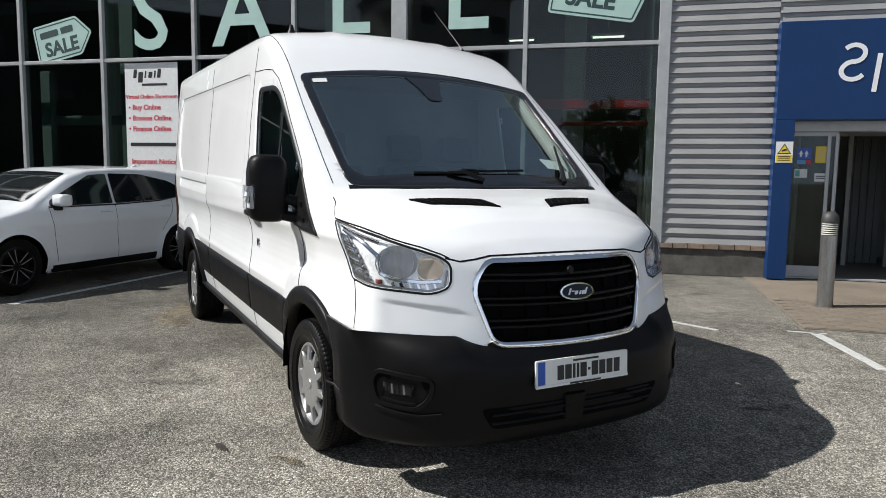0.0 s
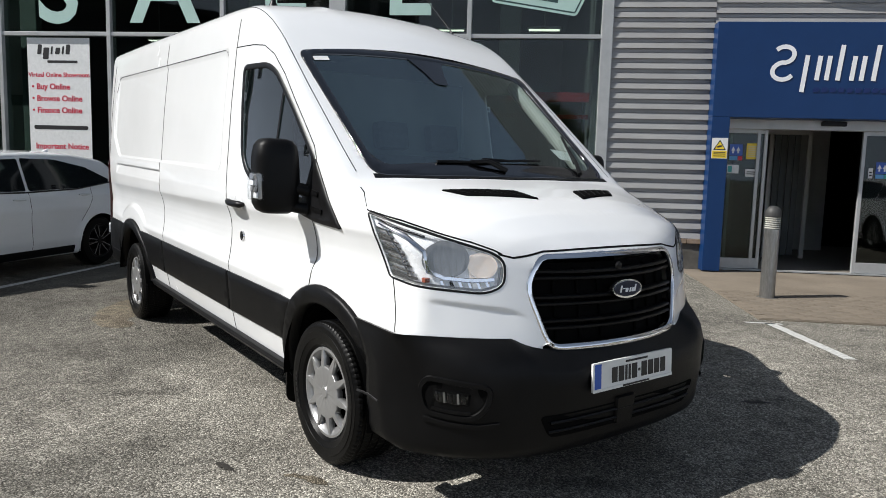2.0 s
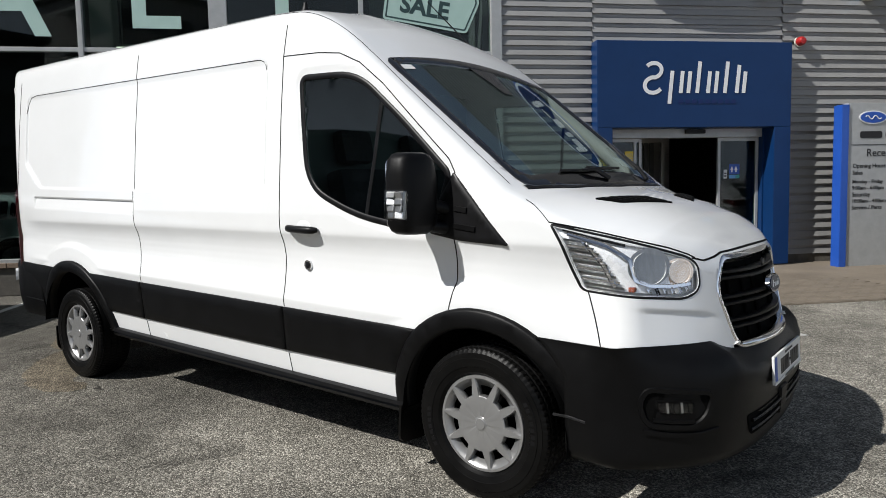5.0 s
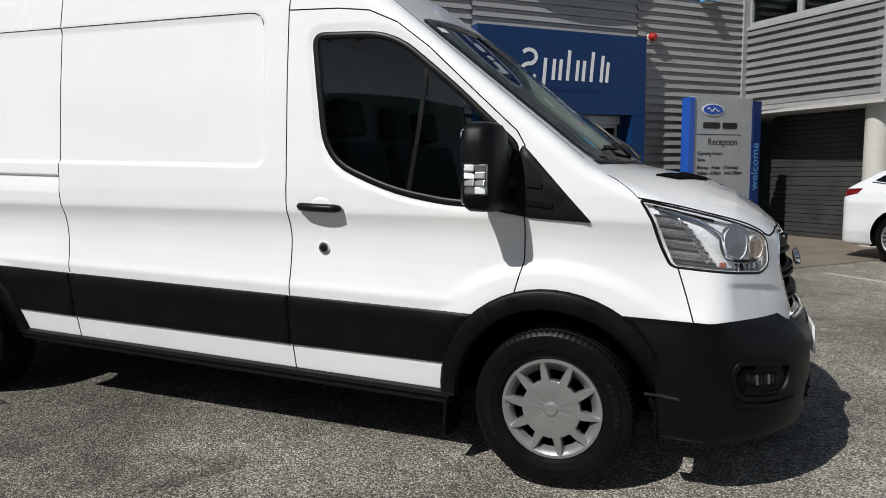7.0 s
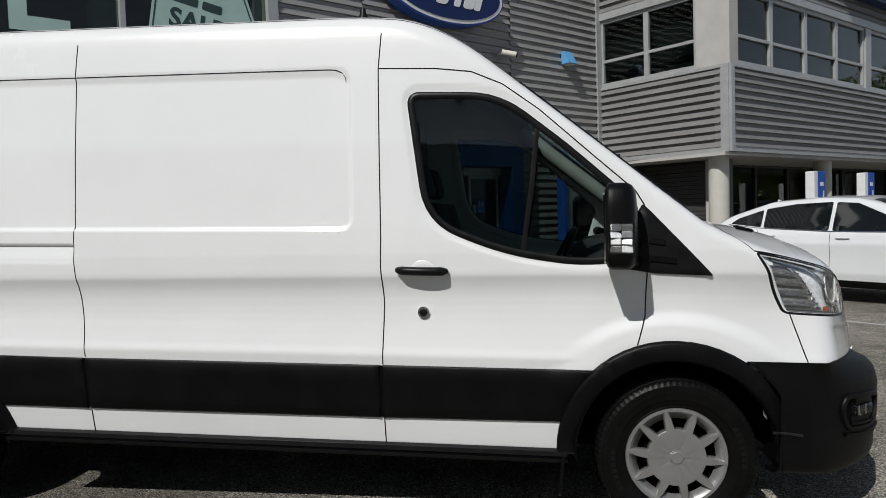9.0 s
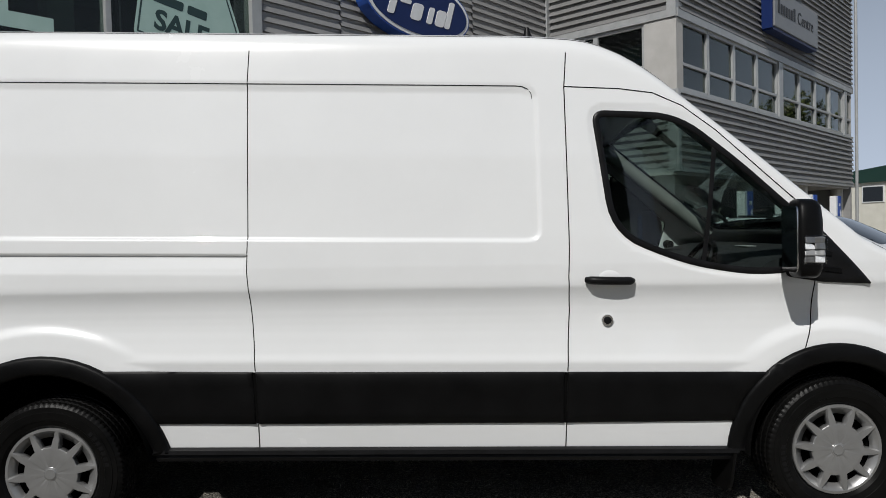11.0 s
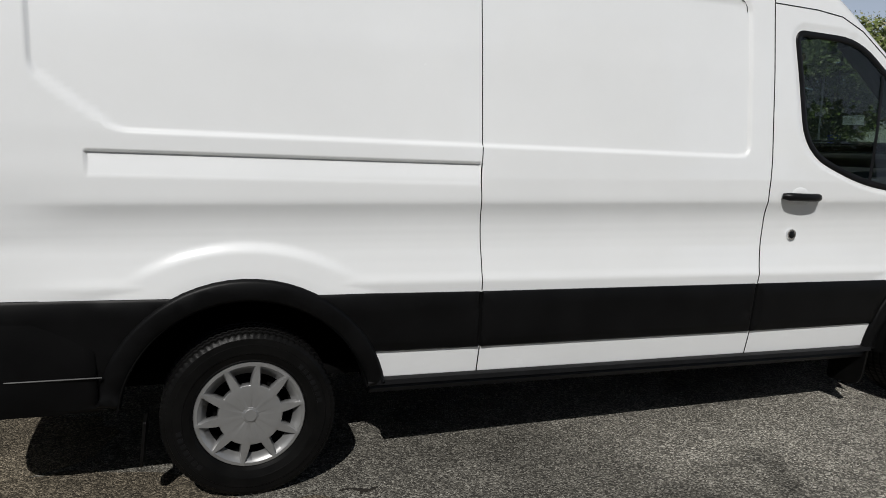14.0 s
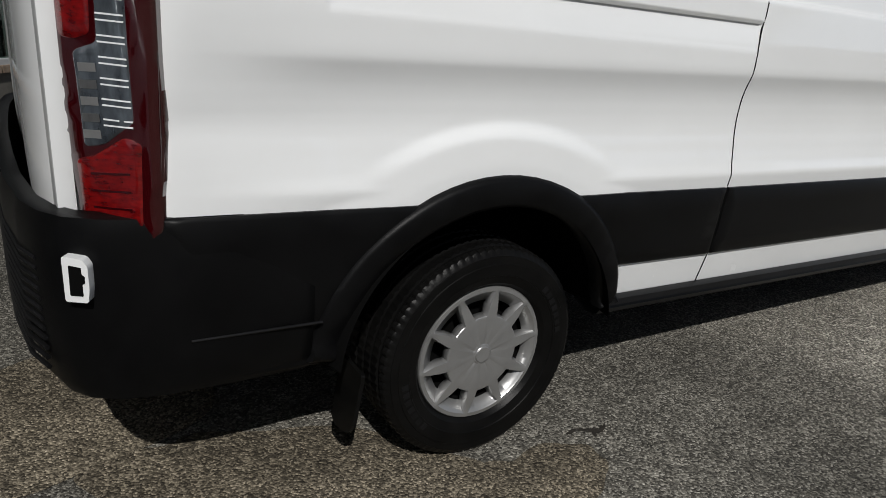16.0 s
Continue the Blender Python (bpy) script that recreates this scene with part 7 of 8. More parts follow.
for x in (2.6, 5.0, 7.3, 9.6):
    tt = thing("price_totem", "slim blue and white upright display totem", "totem", "display totems", WM @ Matrix.Translation((x, 0.35, 0)))
    link("blue_face", box((-0.02, -0.16, 0.0), (0.30, 0.05, 2.10), 0.01), M_BLUESIGN, tt)
    link("white_edge", box((-0.17, -0.14, 0.0), (-0.02, 0.04, 2.10), 0.01), M_WHITE, tt)
    link("mark", prism([(0.06, 1.80), (0.20, 1.80), (0.20, 1.88), (0.06, 1.88)], 0.05, 0.054, Matrix(((1, 0, 0, 0), (0, 0, 1, 0), (0, 1, 0, 0), (0, 0, 0, 1)))), M_WHITE, tt)
    link("print_bar", prism([(0.18, 1.25), (0.23, 1.25), (0.23, 1.70), (0.18, 1.70)], 0.05, 0.054, Matrix(((1, 0, 0, 0), (0, 0, 1, 0), (0, 1, 0, 0), (0, 0, 0, 1)))), M_WHITE, tt)
# sign board and oval on the wing
bs = tagged(new("sign_board"), "pale grey projecting sign board with dark lettering", "sign")
link("board", mbox(WM, (4.6, 0.05, 6.12), (8.0, 0.34, 7.05), 0.02), M_BOARD, bs)
link("blue_edge", mbox(WM, (4.54, 0.05, 6.08), (4.62, 0.30, 7.08)), M_OVAL, bs)
link("lower_edge", mbox(WM, (4.6, 0.05, 6.05), (8.0, 0.30, 6.12)), M_OVAL, bs)
msb = facing(WM @ Vector((0, 0.345, 0)), wdir, (0, 0, 1))
for k in range(7):
    link("name_bar", prism(rounded([(4.82 + 0.19 * k, 6.48), (4.94 + 0.19 * k, 6.48), (4.94 + 0.19 * k, 6.72 + 0.08 * (k in (0, 6))), (4.82 + 0.19 * k, 6.72 + 0.08 * (k in (0, 6)))], 0.03), 0.0, 0.01, msb), M_INK, bs)
text("print", "Centre", 0.45, M_INK, msb @ Matrix.Translation((6.26, 6.48, 0.002)), bs, 0.004, 'LEFT')
ov2 = tagged(new("oval_sign"), "oval blue sign with white rim on the wing", "sign")
mo2 = facing(WM @ Vector((6.3, 0.30, 7.62)), wdir, (0, 0, 1))
for rx, ry, h0, h1, mt2, nm in ((0.95, 0.42, -0.26, 0.0, M_BLUESIGN, "body"), (0.93, 0.40, 0.0, 0.012, M_WHITE, "rim"), (0.87, 0.35, 0.012, 0.022, M_OVAL, "field")):
    b = bmesh.new()
    oval(b, rx, ry, h0, h1, mo2, 48)
    bmesh.ops.recalc_face_normals(b, faces=b.faces)
    link(nm, b, mt2, ov2)
emblem(mo2, 1.10, 0.38, M_WHITE, ov2, 0.022, 0.030)
pipe = thing("downpipe", "grey downpipe at the end of the wing", "pipe")
b = bmesh.new()
add_tube(b, [WM @ Vector((wlen + 0.08, 0.12, 0.0)), WM @ Vector((wlen + 0.08, 0.12, 9.3))], 0.05, 10)
link("pipe", b, M_ALU, pipe, smooth=40)

# ---- reception sign ----
rs = tagged(new("reception_sign"), "grey and blue upright reception sign with opening hours", "sign")
RS0, RS1, RD = 6.76, 8.50, -6.42
link("post_panel", sbox((RS0, RD - 0.16, 0.0), (RS0 + 0.13, RD + 0.03, 2.60), 0.008), M_BLUESIGN, rs, "bright blue side panel")
link("board", sbox((RS0 + 0.13, RD - 0.12, 0.0), (RS1 - 0.20, RD, 2.63), 0.006), M_ALU, rs, "brushed grey sign board")
link("post_panel", sbox((RS1 - 0.20, RD - 0.16, 0.0), (RS1, RD + 0.03, 2.58), 0.008), M_OVAL, rs, "dark blue side panel")
mr = face_at(RS0 + 0.19, RD + 0.002, 0.0)
b = bmesh.new()
oval(b, 0.25, 0.105, 0, 0.012, mr @ Matrix.Translation((0.38, 2.40, 0)))
link("oval_mark", b, M_WHITE, rs)
b = bmesh.new()
oval(b, 0.23, 0.088, 0, 0.016, mr @ Matrix.Translation((0.38, 2.40, 0)))
link("oval_field", b, M_BLUESIGN, rs)
b = bmesh.new()
add_tube(b, [mr @ Matrix.Translation((0.38, 2.40, 0.017)) @ Vector((0.14 * t, 0.03 * math.sin(t * 6), 0)) for t in np.linspace(-1, 1, 16)], 0.008, 6)
link("script_stroke", b, M_WHITE, rs)
for k, (x0, x1) in enumerate(((0.16, 0.56), (0.62, 0.98))):
    link("name_bar", prism(rounded([(x0, 2.07), (x1, 2.07), (x1, 2.18), (x0, 2.18)], 0.04), 0, 0.004, mr), M_INK, rs)
link("rule", prism([(0.0, 1.96), (1.08, 1.96), (1.08, 1.97), (0.0, 1.97)], 0, 0.003, mr), M_INK, rs)
for w, x, y, sz in (("Reception", 0.28, 1.78, 0.175), ("Opening Hours", 0.04, 1.60, 0.095), ("Sales", 0.04, 1.49, 0.095), ("Monday - Friday   (Thursday)", 0.04, 1.35, 0.085), ("9:00am - 6:00pm   Until 7:00pm", 0.04, 1.25, 0.085), ("Saturday", 0.04, 1.14, 0.095), ("10:00am - 4:00pm", 0.04, 1.04, 0.085), ("Service / Parts", 0.04, 0.93, 0.095)):
    text("print", w, sz, M_INK, mr @ Matrix.Translation((x, y, 0.002)), rs, 0.001, 'LEFT', bold=0.001)
text("print", "welcome", 0.24, M_SKY, facing(at(RS1 - 0.05, RD + 0.032, 0.95), (0, 0, 1), -BU), rs, 0.001, 'LEFT')

# ---- apron, bollard, markings ----
M_PAVE = textured("brown_block_paving", (0.115, 0.094, 0.070), (0.205, 0.172, 0.132), 1.1, (0.75, 0.92), bump=0.35, bump_scale=55, fine=0.4, island=0.10)
apron = struct("pavement", sbox((2.64, FRONT + 0.0, 0.0), (13.0, -3.46, 0.012)), M_PAVE, "brown block-paved entrance apron, dusty and worn", "paving")
bmk = box((-0.097, -0.047, 0.0), (0.097, 0.047, 0.006), 0.003)
bmk.transform(Matrix(((BU.x, BN.x, 0, 0), (BU.y, BN.y, 0, 0), (0, 0, 1, 0), (0, 0, 0, 1))))
bmesh.ops.recalc_face_normals(bmk, faces=bmk.faces)
first = None
for r in range(18):
    for k in range(16):
        s, d = 2.76 + 0.2 * k + (0.1 if r % 2 else 0.0), -3.53 - 0.1 * r
        if first is None:
            first = link("paver", bmk, M_PAVE, apron)
            ob = first
        else:
            ob = new("paver", first.data)
            ob.parent = apron
        ob.location = at(s, d, 0.0125 + rng.uniform(-0.0015, 0.001))

bol = thing("bollard", "steel bollard with a louvred lamp head and dark cap", "bollard", "", Matrix.Translation((-1.345, 5.60, 0)))
link("post", lathe([(0.0, 0.0), (0.086, 0.0), (0.086, 0.84), (0.0, 0.84)], 32), M_STEEL, bol, smooth=40)
for k in range(6):
    link("louvre", lathe([(0.050, 0.845 + 0.024 * k), (0.086, 0.848 + 0.024 * k), (0.086, 0.858 + 0.024 * k), (0.050, 0.864 + 0.024 * k)], 28), M_BEIGE, bol, smooth=40)
link("cap", lathe([(0.0, 0.99), (0.092, 0.99), (0.092, 1.03), (0.080, 1.075), (0.05, 1.105), (0.0, 1.115)], 32), M_SHUTTER, bol, "dark domed cap", 40)
link("base_flange", lathe([(0.0, 0.012), (0.12, 0.012), (0.12, 0.02), (0.0, 0.02)], 28), M_PLINTH, bol, smooth=40)


def marking(a, b, w=0.10):
    a, b = Vector((*a, 0)), Vector((*b, 0))
    t = (b - a).normalized()
    nn = Vector((-t.y, t.x, 0)) * w / 2
    bm = bmesh.new()
    k = max(2, int((b - a).length / 0.12))
    r1 = random.Random(int(a.x * 100))
    rows = []
    for i in range(k + 1):
        p = a.lerp(b, i / k)
        rows.append([bm.verts.new(p + nn * (1 + r1.uniform(-0.12, 0.12)) + Vector((0, 0, 0.004))), bm.verts.new(p - nn * (1 + r1.uniform(-0.12, 0.12)) + Vector((0, 0, 0.004)))])
    for r, q in zip(rows, rows[1:]):
        bm.faces.new((r[0], r[1], q[1], q[0]))
    bmesh.ops.recalc_face_normals(bm, faces=bm.faces)
    if bm.faces[:][0].normal.z < 0:
        bmesh.ops.reverse_faces(bm, faces=bm.faces)
    tagged(link("bay_line", bm, M_LINE), "worn white painted parking bay line", "marking", "bay lines", "structure")


def sd(s, d):
    p = at(s, d, 0)
    return (p.x, p.y)


marking(sd(2.69, -3.30), sd(2.88, -1.98))
marking(sd(1.10, -3.62), sd(1.80, -3.12), 0.07)
marking(sd(2.45, -3.30), sd(2.80, -3.28), 0.05)
marking(sd(-5.52, -2.05), sd(-5.36, -6.9))
marking(sd(-3.10, -4.30), sd(-3.02, -6.9))
marking(sd(5.6, 0.4), sd(5.9, -3.0), 0.08)
pm = tagged(new("parking_mark"), "small white parking plate at the foot of the plinth", "sign")
mpk = face_at(-1.12, FRONT + 0.034, 0.005)
link("plate", prism([(0.02, 0.01), (0.13, 0.01), (0.13, 0.12), (0.02, 0.12)], 0, 0.004, mpk), M_ALU, pm)
text("print", "P", 0.12, M_INK, mpk @ Matrix.Translation((0.075, 0.022, 0.005)), pm, 0.001)


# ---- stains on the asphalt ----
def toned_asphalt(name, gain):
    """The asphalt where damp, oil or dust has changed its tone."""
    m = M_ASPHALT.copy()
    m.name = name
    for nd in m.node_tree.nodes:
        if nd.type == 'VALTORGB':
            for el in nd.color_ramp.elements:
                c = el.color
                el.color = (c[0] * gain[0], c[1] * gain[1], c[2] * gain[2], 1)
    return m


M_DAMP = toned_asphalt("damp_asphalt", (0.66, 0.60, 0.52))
M_OIL = textured("oil_spot", (0.014, 0.012, 0.009), (0.032, 0.027, 0.021), 30, (0.5, 0.8), bump=0.3, bump_scale=140)


def stain(x, y, rx, ry, turn, mat, label, seed, rough=0.35):
    rnd = random.Random(seed)
    n = 64
    amp = [rnd.uniform(0.3, 1.0) / (k ** 0.8) for k in range(1, 13)]
    ph = [rnd.uniform(0, 6.28) for _ in amp]
    bm = bmesh.new()
    pts = []
    for i in range(n):
        a = 2 * math.pi * i / n
        r = 1 + rough * sum(w * math.sin((k + 1) * a + p) for k, (w, p) in enumerate(zip(amp, ph))) / 2
        u, v = rx * r * math.cos(a), ry * r * math.sin(a)
        pts.append(bm.verts.new((u * math.cos(turn) - v * math.sin(turn), u * math.sin(turn) + v * math.cos(turn), 0)))
    bm.faces.new(pts)
    bmesh.ops.triangulate(bm, faces=bm.faces)
    ob = link("ground_stain", bm, mat)
    ob.location = (x, y, 0.0022 + 0.0004 * (seed % 5))
    tagged(ob, label, "stain", "ground stains", "structure")


for k, (dx, dy, r1, r2, an) in enumerate(((0.0, 0.0, 0.042, 0.012, -0.5), (0.055, -0.012, 0.030, 0.009, 0.4), (-0.05, 0.02, 0.022, 0.008, 0.1), (0.01, -0.03, 0.012, 0.007, 0.9))):
    stain(-3.33 + dx, -1.03 + dy, r1, r2, an, M_OIL, "small dark oil spot on the asphalt", 20 + k, 0.75)
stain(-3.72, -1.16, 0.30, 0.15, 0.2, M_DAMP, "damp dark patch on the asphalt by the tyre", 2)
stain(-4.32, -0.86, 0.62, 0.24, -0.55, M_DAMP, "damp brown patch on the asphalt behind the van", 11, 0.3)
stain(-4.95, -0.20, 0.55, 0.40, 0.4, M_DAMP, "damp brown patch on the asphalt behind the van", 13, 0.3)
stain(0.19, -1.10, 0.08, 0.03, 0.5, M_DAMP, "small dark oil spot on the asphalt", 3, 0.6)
stain(-0.19, -1.39, 0.06, 0.022, 0.2, M_OIL, "small dark oil spot on the asphalt", 4, 0.6)
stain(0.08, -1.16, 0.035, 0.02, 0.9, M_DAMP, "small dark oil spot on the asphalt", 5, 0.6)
stain(0.70, 1.77, 0.08, 0.03, 1.0, M_OIL, "small dark oil spot on the asphalt", 6, 0.6)


# ---- cars ----
def car_field(sp):
    L0, L1, W, wb = -sp["rear"], sp["wb"] + sp["front"], sp["width"] / 2, sp["wb"]
    px, pz = np.array(sp["top_x"]), np.array(sp["top_z"])

    def top(x, y):
        z = 0
        for d in (-0.06, -0.03, 0.0, 0.03, 0.06):
            z = z + np.interp(x + d, px, pz) / 5
        return z - 0.05 * (np.abs(y) / W) ** 2 - 0.03 * (np.abs(y) / W) ** 4

    def wide(x, z):
        w = np.interp(z, [0.15, 0.25, 0.40, 0.62, 0.80, sp["belt"] - 0.02, sp["belt"] + 0.05, sp["height"]], [W - 0.10, W - 0.05, W - 0.015, W - 0.012, W, W - 0.035, W - 0.075, W - sp["tumble"]])
        for cx in (0.0, wb):
            r = np.hypot(x - cx, z - 0.33)
            w = w + 0.02 * (1 - step(0.36, 0.50, r))
        return w

    def field(x, y, z):
        f = smax(np.abs(y) - wide(x, z), z - top(x, y), 0.07)
        f = smax(f, x - (L1 - 0.30 * (np.abs(y) / W) ** 3 - 0.10 * np.clip((z - 0.55) / 0.4, 0, 2) ** 2), 0.08)
        f = smax(f, L0 + 0.20 * (np.abs(y) / W) ** 4 + 0.03 * np.clip((z - 0.7) / 0.5, 0, 2) ** 2 - x, 0.08)
        return smax(f, 0.20 - z, 0.03)
    return field


def car_wheel(parent, x, y, s, r=0.335, spokes=5, mat=None, width=0.21, edge=None):
    w = new("wheel")
    w.parent = parent
    w.location = (x, y, r)
    m = Matrix.Rotation(radians(-90 * s), 4, 'X')
    tyre = lathe([(r - 0.11, -width), (r - 0.02, -width), (r, -width + 0.03), (r, -0.03), (r - 0.02, 0.0), (r - 0.10, 0.008), (r - 0.115, -0.01)], 56, m, True)
    bmesh.ops.recalc_face_normals(tyre, faces=tyre.faces)
    link("tyre", tyre, M_RUBBER, w, smooth=40)
    ro = r - 0.105
    rim = lathe([(ro, -0.09), (ro, 0.0), (ro - 0.012, 0.006), (ro - 0.022, 0.0), (ro - 0.03, -0.08)], 48, m)
    bmesh.ops.recalc_face_normals(rim, faces=rim.faces)
    link("rim", rim, mat or M_SILVER, w, smooth=40)
    link("brake", lathe([(0.02, -0.085), (0.13, -0.085), (0.13, -0.07), (0.02, -0.07)], 24, m), M_DARK, w)
    for k in range(spokes):
        b = bmesh.new()
        for sgn in (-1, 1):
            mm = m @ Matrix.Rotation(2 * math.pi * k / spokes, 4, 'Z')
            add_prism(b, [(0.03, sgn * 0.004), (ro - 0.015, sgn * 0.048), (ro - 0.015, sgn * 0.020), (0.03, sgn * 0.022)], -0.03, -0.006, mm)
        bmesh.ops.recalc_face_normals(b, faces=b.faces)
        link("spoke", b, mat or M_SILVER, w)
        if edge is not None:
            b = bmesh.new()
            for sgn in (-1, 1):
                add_prism(b, [(0.05, sgn * 0.021), (ro - 0.015, sgn * 0.049), (ro - 0.015, sgn * 0.040), (0.05, sgn * 0.013)], -0.005, -0.003, mm)
            bmesh.ops.recalc_face_normals(b, faces=b.faces)
            link("bright_edge", b, edge, w)
    link("hub_cap", lathe([(0.0, -0.002), (0.03, -0.004), (0.045, -0.02)], 20, m), mat or M_SILVER, w, smooth=40)


def build_car(sp, label, m, group="parked cars"):
    car = thing("car", label, "car", group, m)
    field = car_field(sp)
    xs = np.linspace(0.15, sp["wb"] - 0.1, 70)
    zc = 0.72
    low = np.arctan2(0.18 - zc, 0.85)
    phi = np.concatenate([np.linspace(low, 0.95, 60), np.linspace(0.95, math.pi - 0.95, 30)[1:-1], math.pi - np.linspace(0.95, low, 60)])
    flat = np.stack([np.zeros_like(phi), np.cos(phi), np.sin(phi)], 1)

    def cast_car(o, way, far=3.5):
        lo, hi = np.zeros(len(way)), np.full(len(way), far)
        for _ in range(30):
            mid = (lo + hi) / 2
            p = np.array(o) + way * mid[:, None]
            out = field(p[:, 0], p[:, 1], p[:, 2]) > 0
            hi, lo = np.where(out, mid, hi), np.where(out, lo, mid)
        return np.array(o) + way * ((lo + hi) / 2)[:, None]
    rings = []
    for th in np.radians(np.arange(88, 0, -2.0)):
        rings.append(cast_car((xs[0], 0, zc), np.stack([np.full_like(phi, -math.sin(th)), math.cos(th) * np.cos(phi), math.cos(th) * np.sin(phi)], 1)))
    for x in xs:
        rings.append(cast_car((x, 0, zc), flat))
    for th in np.radians(np.arange(2, 89, 2.0)):
        rings.append(cast_car((xs[-1], 0, zc), np.stack([np.full_like(phi, math.sin(th)), math.cos(th) * np.cos(phi), math.cos(th) * np.sin(phi)], 1)))
    g = np.array(rings)
    nr, nc = g.shape[:2]
    v = g.reshape(-1, 3)
    fs = [(i * nc + j, i * nc + j + 1, (i + 1) * nc + j + 1, (i + 1) * nc + j) for i in range(nr - 1) for j in range(nc - 1)]
    tree = BVHTree.FromPolygons([tuple(p) for p in v], fs)
    ra = sp.get("arch", 0.385)
    keep = [f for f in fs if not (abs(v[f[0]][1]) > 0.5 and any(math.hypot(v[list(f)].mean(0)[0] - cx, v[list(f)].mean(0)[2] - 0.335) < ra for cx in (0.0, sp["wb"])))]
    me = bpy.data.meshes.new("body")
    me.from_pydata([tuple(p) for p in v], [], [f[::-1] for f in keep])
    b = bmesh.new()
    b.from_mesh(me)
    bpy.data.meshes.remove(me)
    bmesh.ops.delete(b, geom=[q for q in b.verts if not q.link_faces], context='VERTS')
    bmesh.ops.recalc_face_normals(b, faces=b.faces)
    if sum(f.normal.y * f.calc_center_median().y for f in b.faces) < 0:
        bmesh.ops.reverse_faces(b, faces=b.faces)
    link("body", b, sp["paint"], car, "", 179)

    def hitp(o, d, off):
        h = tree.ray_cast(Vector(o), Vector(d))
        if h[0] is None:
            return tree.find_nearest(Vector(o) + Vector(d) * 3)[0]
        return h[0] + Vector(h[1]) * (off if Vector(h[1]).dot(Vector(d)) < 0 else -off)

    def side(u, w, off, s=-1):
        return hitp((u, 4 * s, w), (0, -s, 0), off)

    def top(u, w, off, s=1):
        return hitp((u, w, 5), (0, 0, -1), off)

    def rear(u, w, off, s=1):
        return hitp((-6, u, w), (1, 0, 0), off)

    def front(u, w, off, s=1):
        return hitp((9, u, w), (-1, 0, 0), off)

    M_CARGLASS = bpy.data.materials.get("dark_car_glass") or material("dark_car_glass", (0.006, 0.008, 0.009), 0.05, coat=0.25, spec=0.35)
    for s in (-1, 1):
        for o in sp["windows"]:
            link("side_window", skin(rounded(o, sp.get("win_r", 0.03)), side, 0.004, None, 0.08, 0, s=s), M_CARGLASS, car, "", 60)
        ol = sp["window_line"]
        link("window_trim", ribbon(ol, side, 0.018, 0.006, s=s), M_BLACK if sp.get("dark_trim", True) else M_CHROME, car)
        for path in sp["gaps"]:
            link("door_gap", ribbon(path, side, 0.006, 0.002, s=s), M_GAP, car)
        for hx, hz in sp["handles"]:
            b = bmesh.new()
            add_tube(b, [side(hx + t, hz, 0.018, s) for t in (-0.09, -0.04, 0.04, 0.09)], [0.008, 0.013, 0.013, 0.008], 8)
            bmesh.ops.recalc_face_normals(b, faces=b.faces)
            link("door_handle", b, sp["paint"], car, smooth=50)
        for cx in (0.0, sp["wb"]):
            link("wheel_arch", ribbon(arc(cx, 0.335, ra + 0.005, -15, 195), side, 0.03, 0.004, s=s, step_len=0.04), sp.get("arch_mat", M_CLAD), car, smooth=60)
            b = bmesh.new()
            rows = [[b.verts.new((x, s * y, z)) for x, z in arc(cx, 0.335, ra + 0.01, -20, 200, 24)] for y in (sp["width"] / 2 - 0.03, 0.5)]
            for i in range(24):
                b.faces.new((rows[0][i], rows[0][i + 1], rows[1][i + 1], rows[1][i]))
            b.faces.new([b.verts.new((x, s * 0.5, z)) for x, z in arc(cx, 0.335, ra + 0.01, -20, 200, 24)])
            link("arch_liner", b, M_DARK, car)
            car_wheel(car, cx, s * (sp["width"] / 2 - 0.03), s, sp.get("wheel_r", 0.335), sp.get("spokes", 5), sp.get("rim"), edge=sp.get("edge"))
        link("sill_trim", ribbon([(0.46, 0.27), (sp["wb"] - 0.46, 0.25)], side, 0.10, 0.008, s=s), M_CLAD, car, smooth=60)
        mx, mz = sp["mirror"]
        mr2 = new("door_mirror")
        mr2.parent = car
        link("shell", box((mx - 0.07, s * (sp["width"] / 2 + 0.05) - 0.10, mz), (mx + 0.09, s * (sp["width"] / 2 + 0.05) + 0.10, mz + 0.15), 0.05), sp["paint"], mr2, smooth=60)
        link("stalk", box((mx - 0.02, s * (sp["width"] / 2 - 0.04) - 0.06, mz - 0.05), (mx + 0.06, s * (sp["width"] / 2 - 0.04) + 0.07, mz + 0.03), 0.015), M_BLACK, mr2, smooth=60)
        link("headlamp", skin(rounded([(s * a, c) for a, c in sp["lamp_f"]], 0.03), front, 0.004, None, 0.06, 0), M_REFLECT, car, "", 60)
        link("tail_lamp", skin(rounded([(s * a, c) for a, c in sp["lamp_r"]], 0.02), rear, 0.005, None, 0.05, 0), M_REDDARK, car, "", 60)
        link("tail_lamp_side", skin(rounded(sp["lamp_rs"], 0.015), side, 0.005, None, 0.05, 0, s=s), M_RED, car, "", 60)
    link("windscreen", skin(rounded(sp["screen"], 0.08), top, 0.004, None, 0.09, 0), M_CARGLASS, car, "", 60)
    link("rear_window", skin(rounded(sp["rear_window"], 0.05), rear, 0.004, None, 0.08, 0), M_CARGLASS, car, "", 60)
    link("lower_grille", skin(rounded([(-0.6, 0.28), (0.6, 0.28), (0.55, 0.52), (-0.55, 0.52)], 0.06), front, 0.004, None, 0.08, 0), M_BLACK, car, "", 60)
    link("rear_valance", skin(rounded([(-0.72, 0.25), (0.72, 0.25), (0.68, 0.42), (-0.68, 0.42)], 0.05), rear, 0.006, None, 0.08, 0), M_CLAD, car, "", 60)
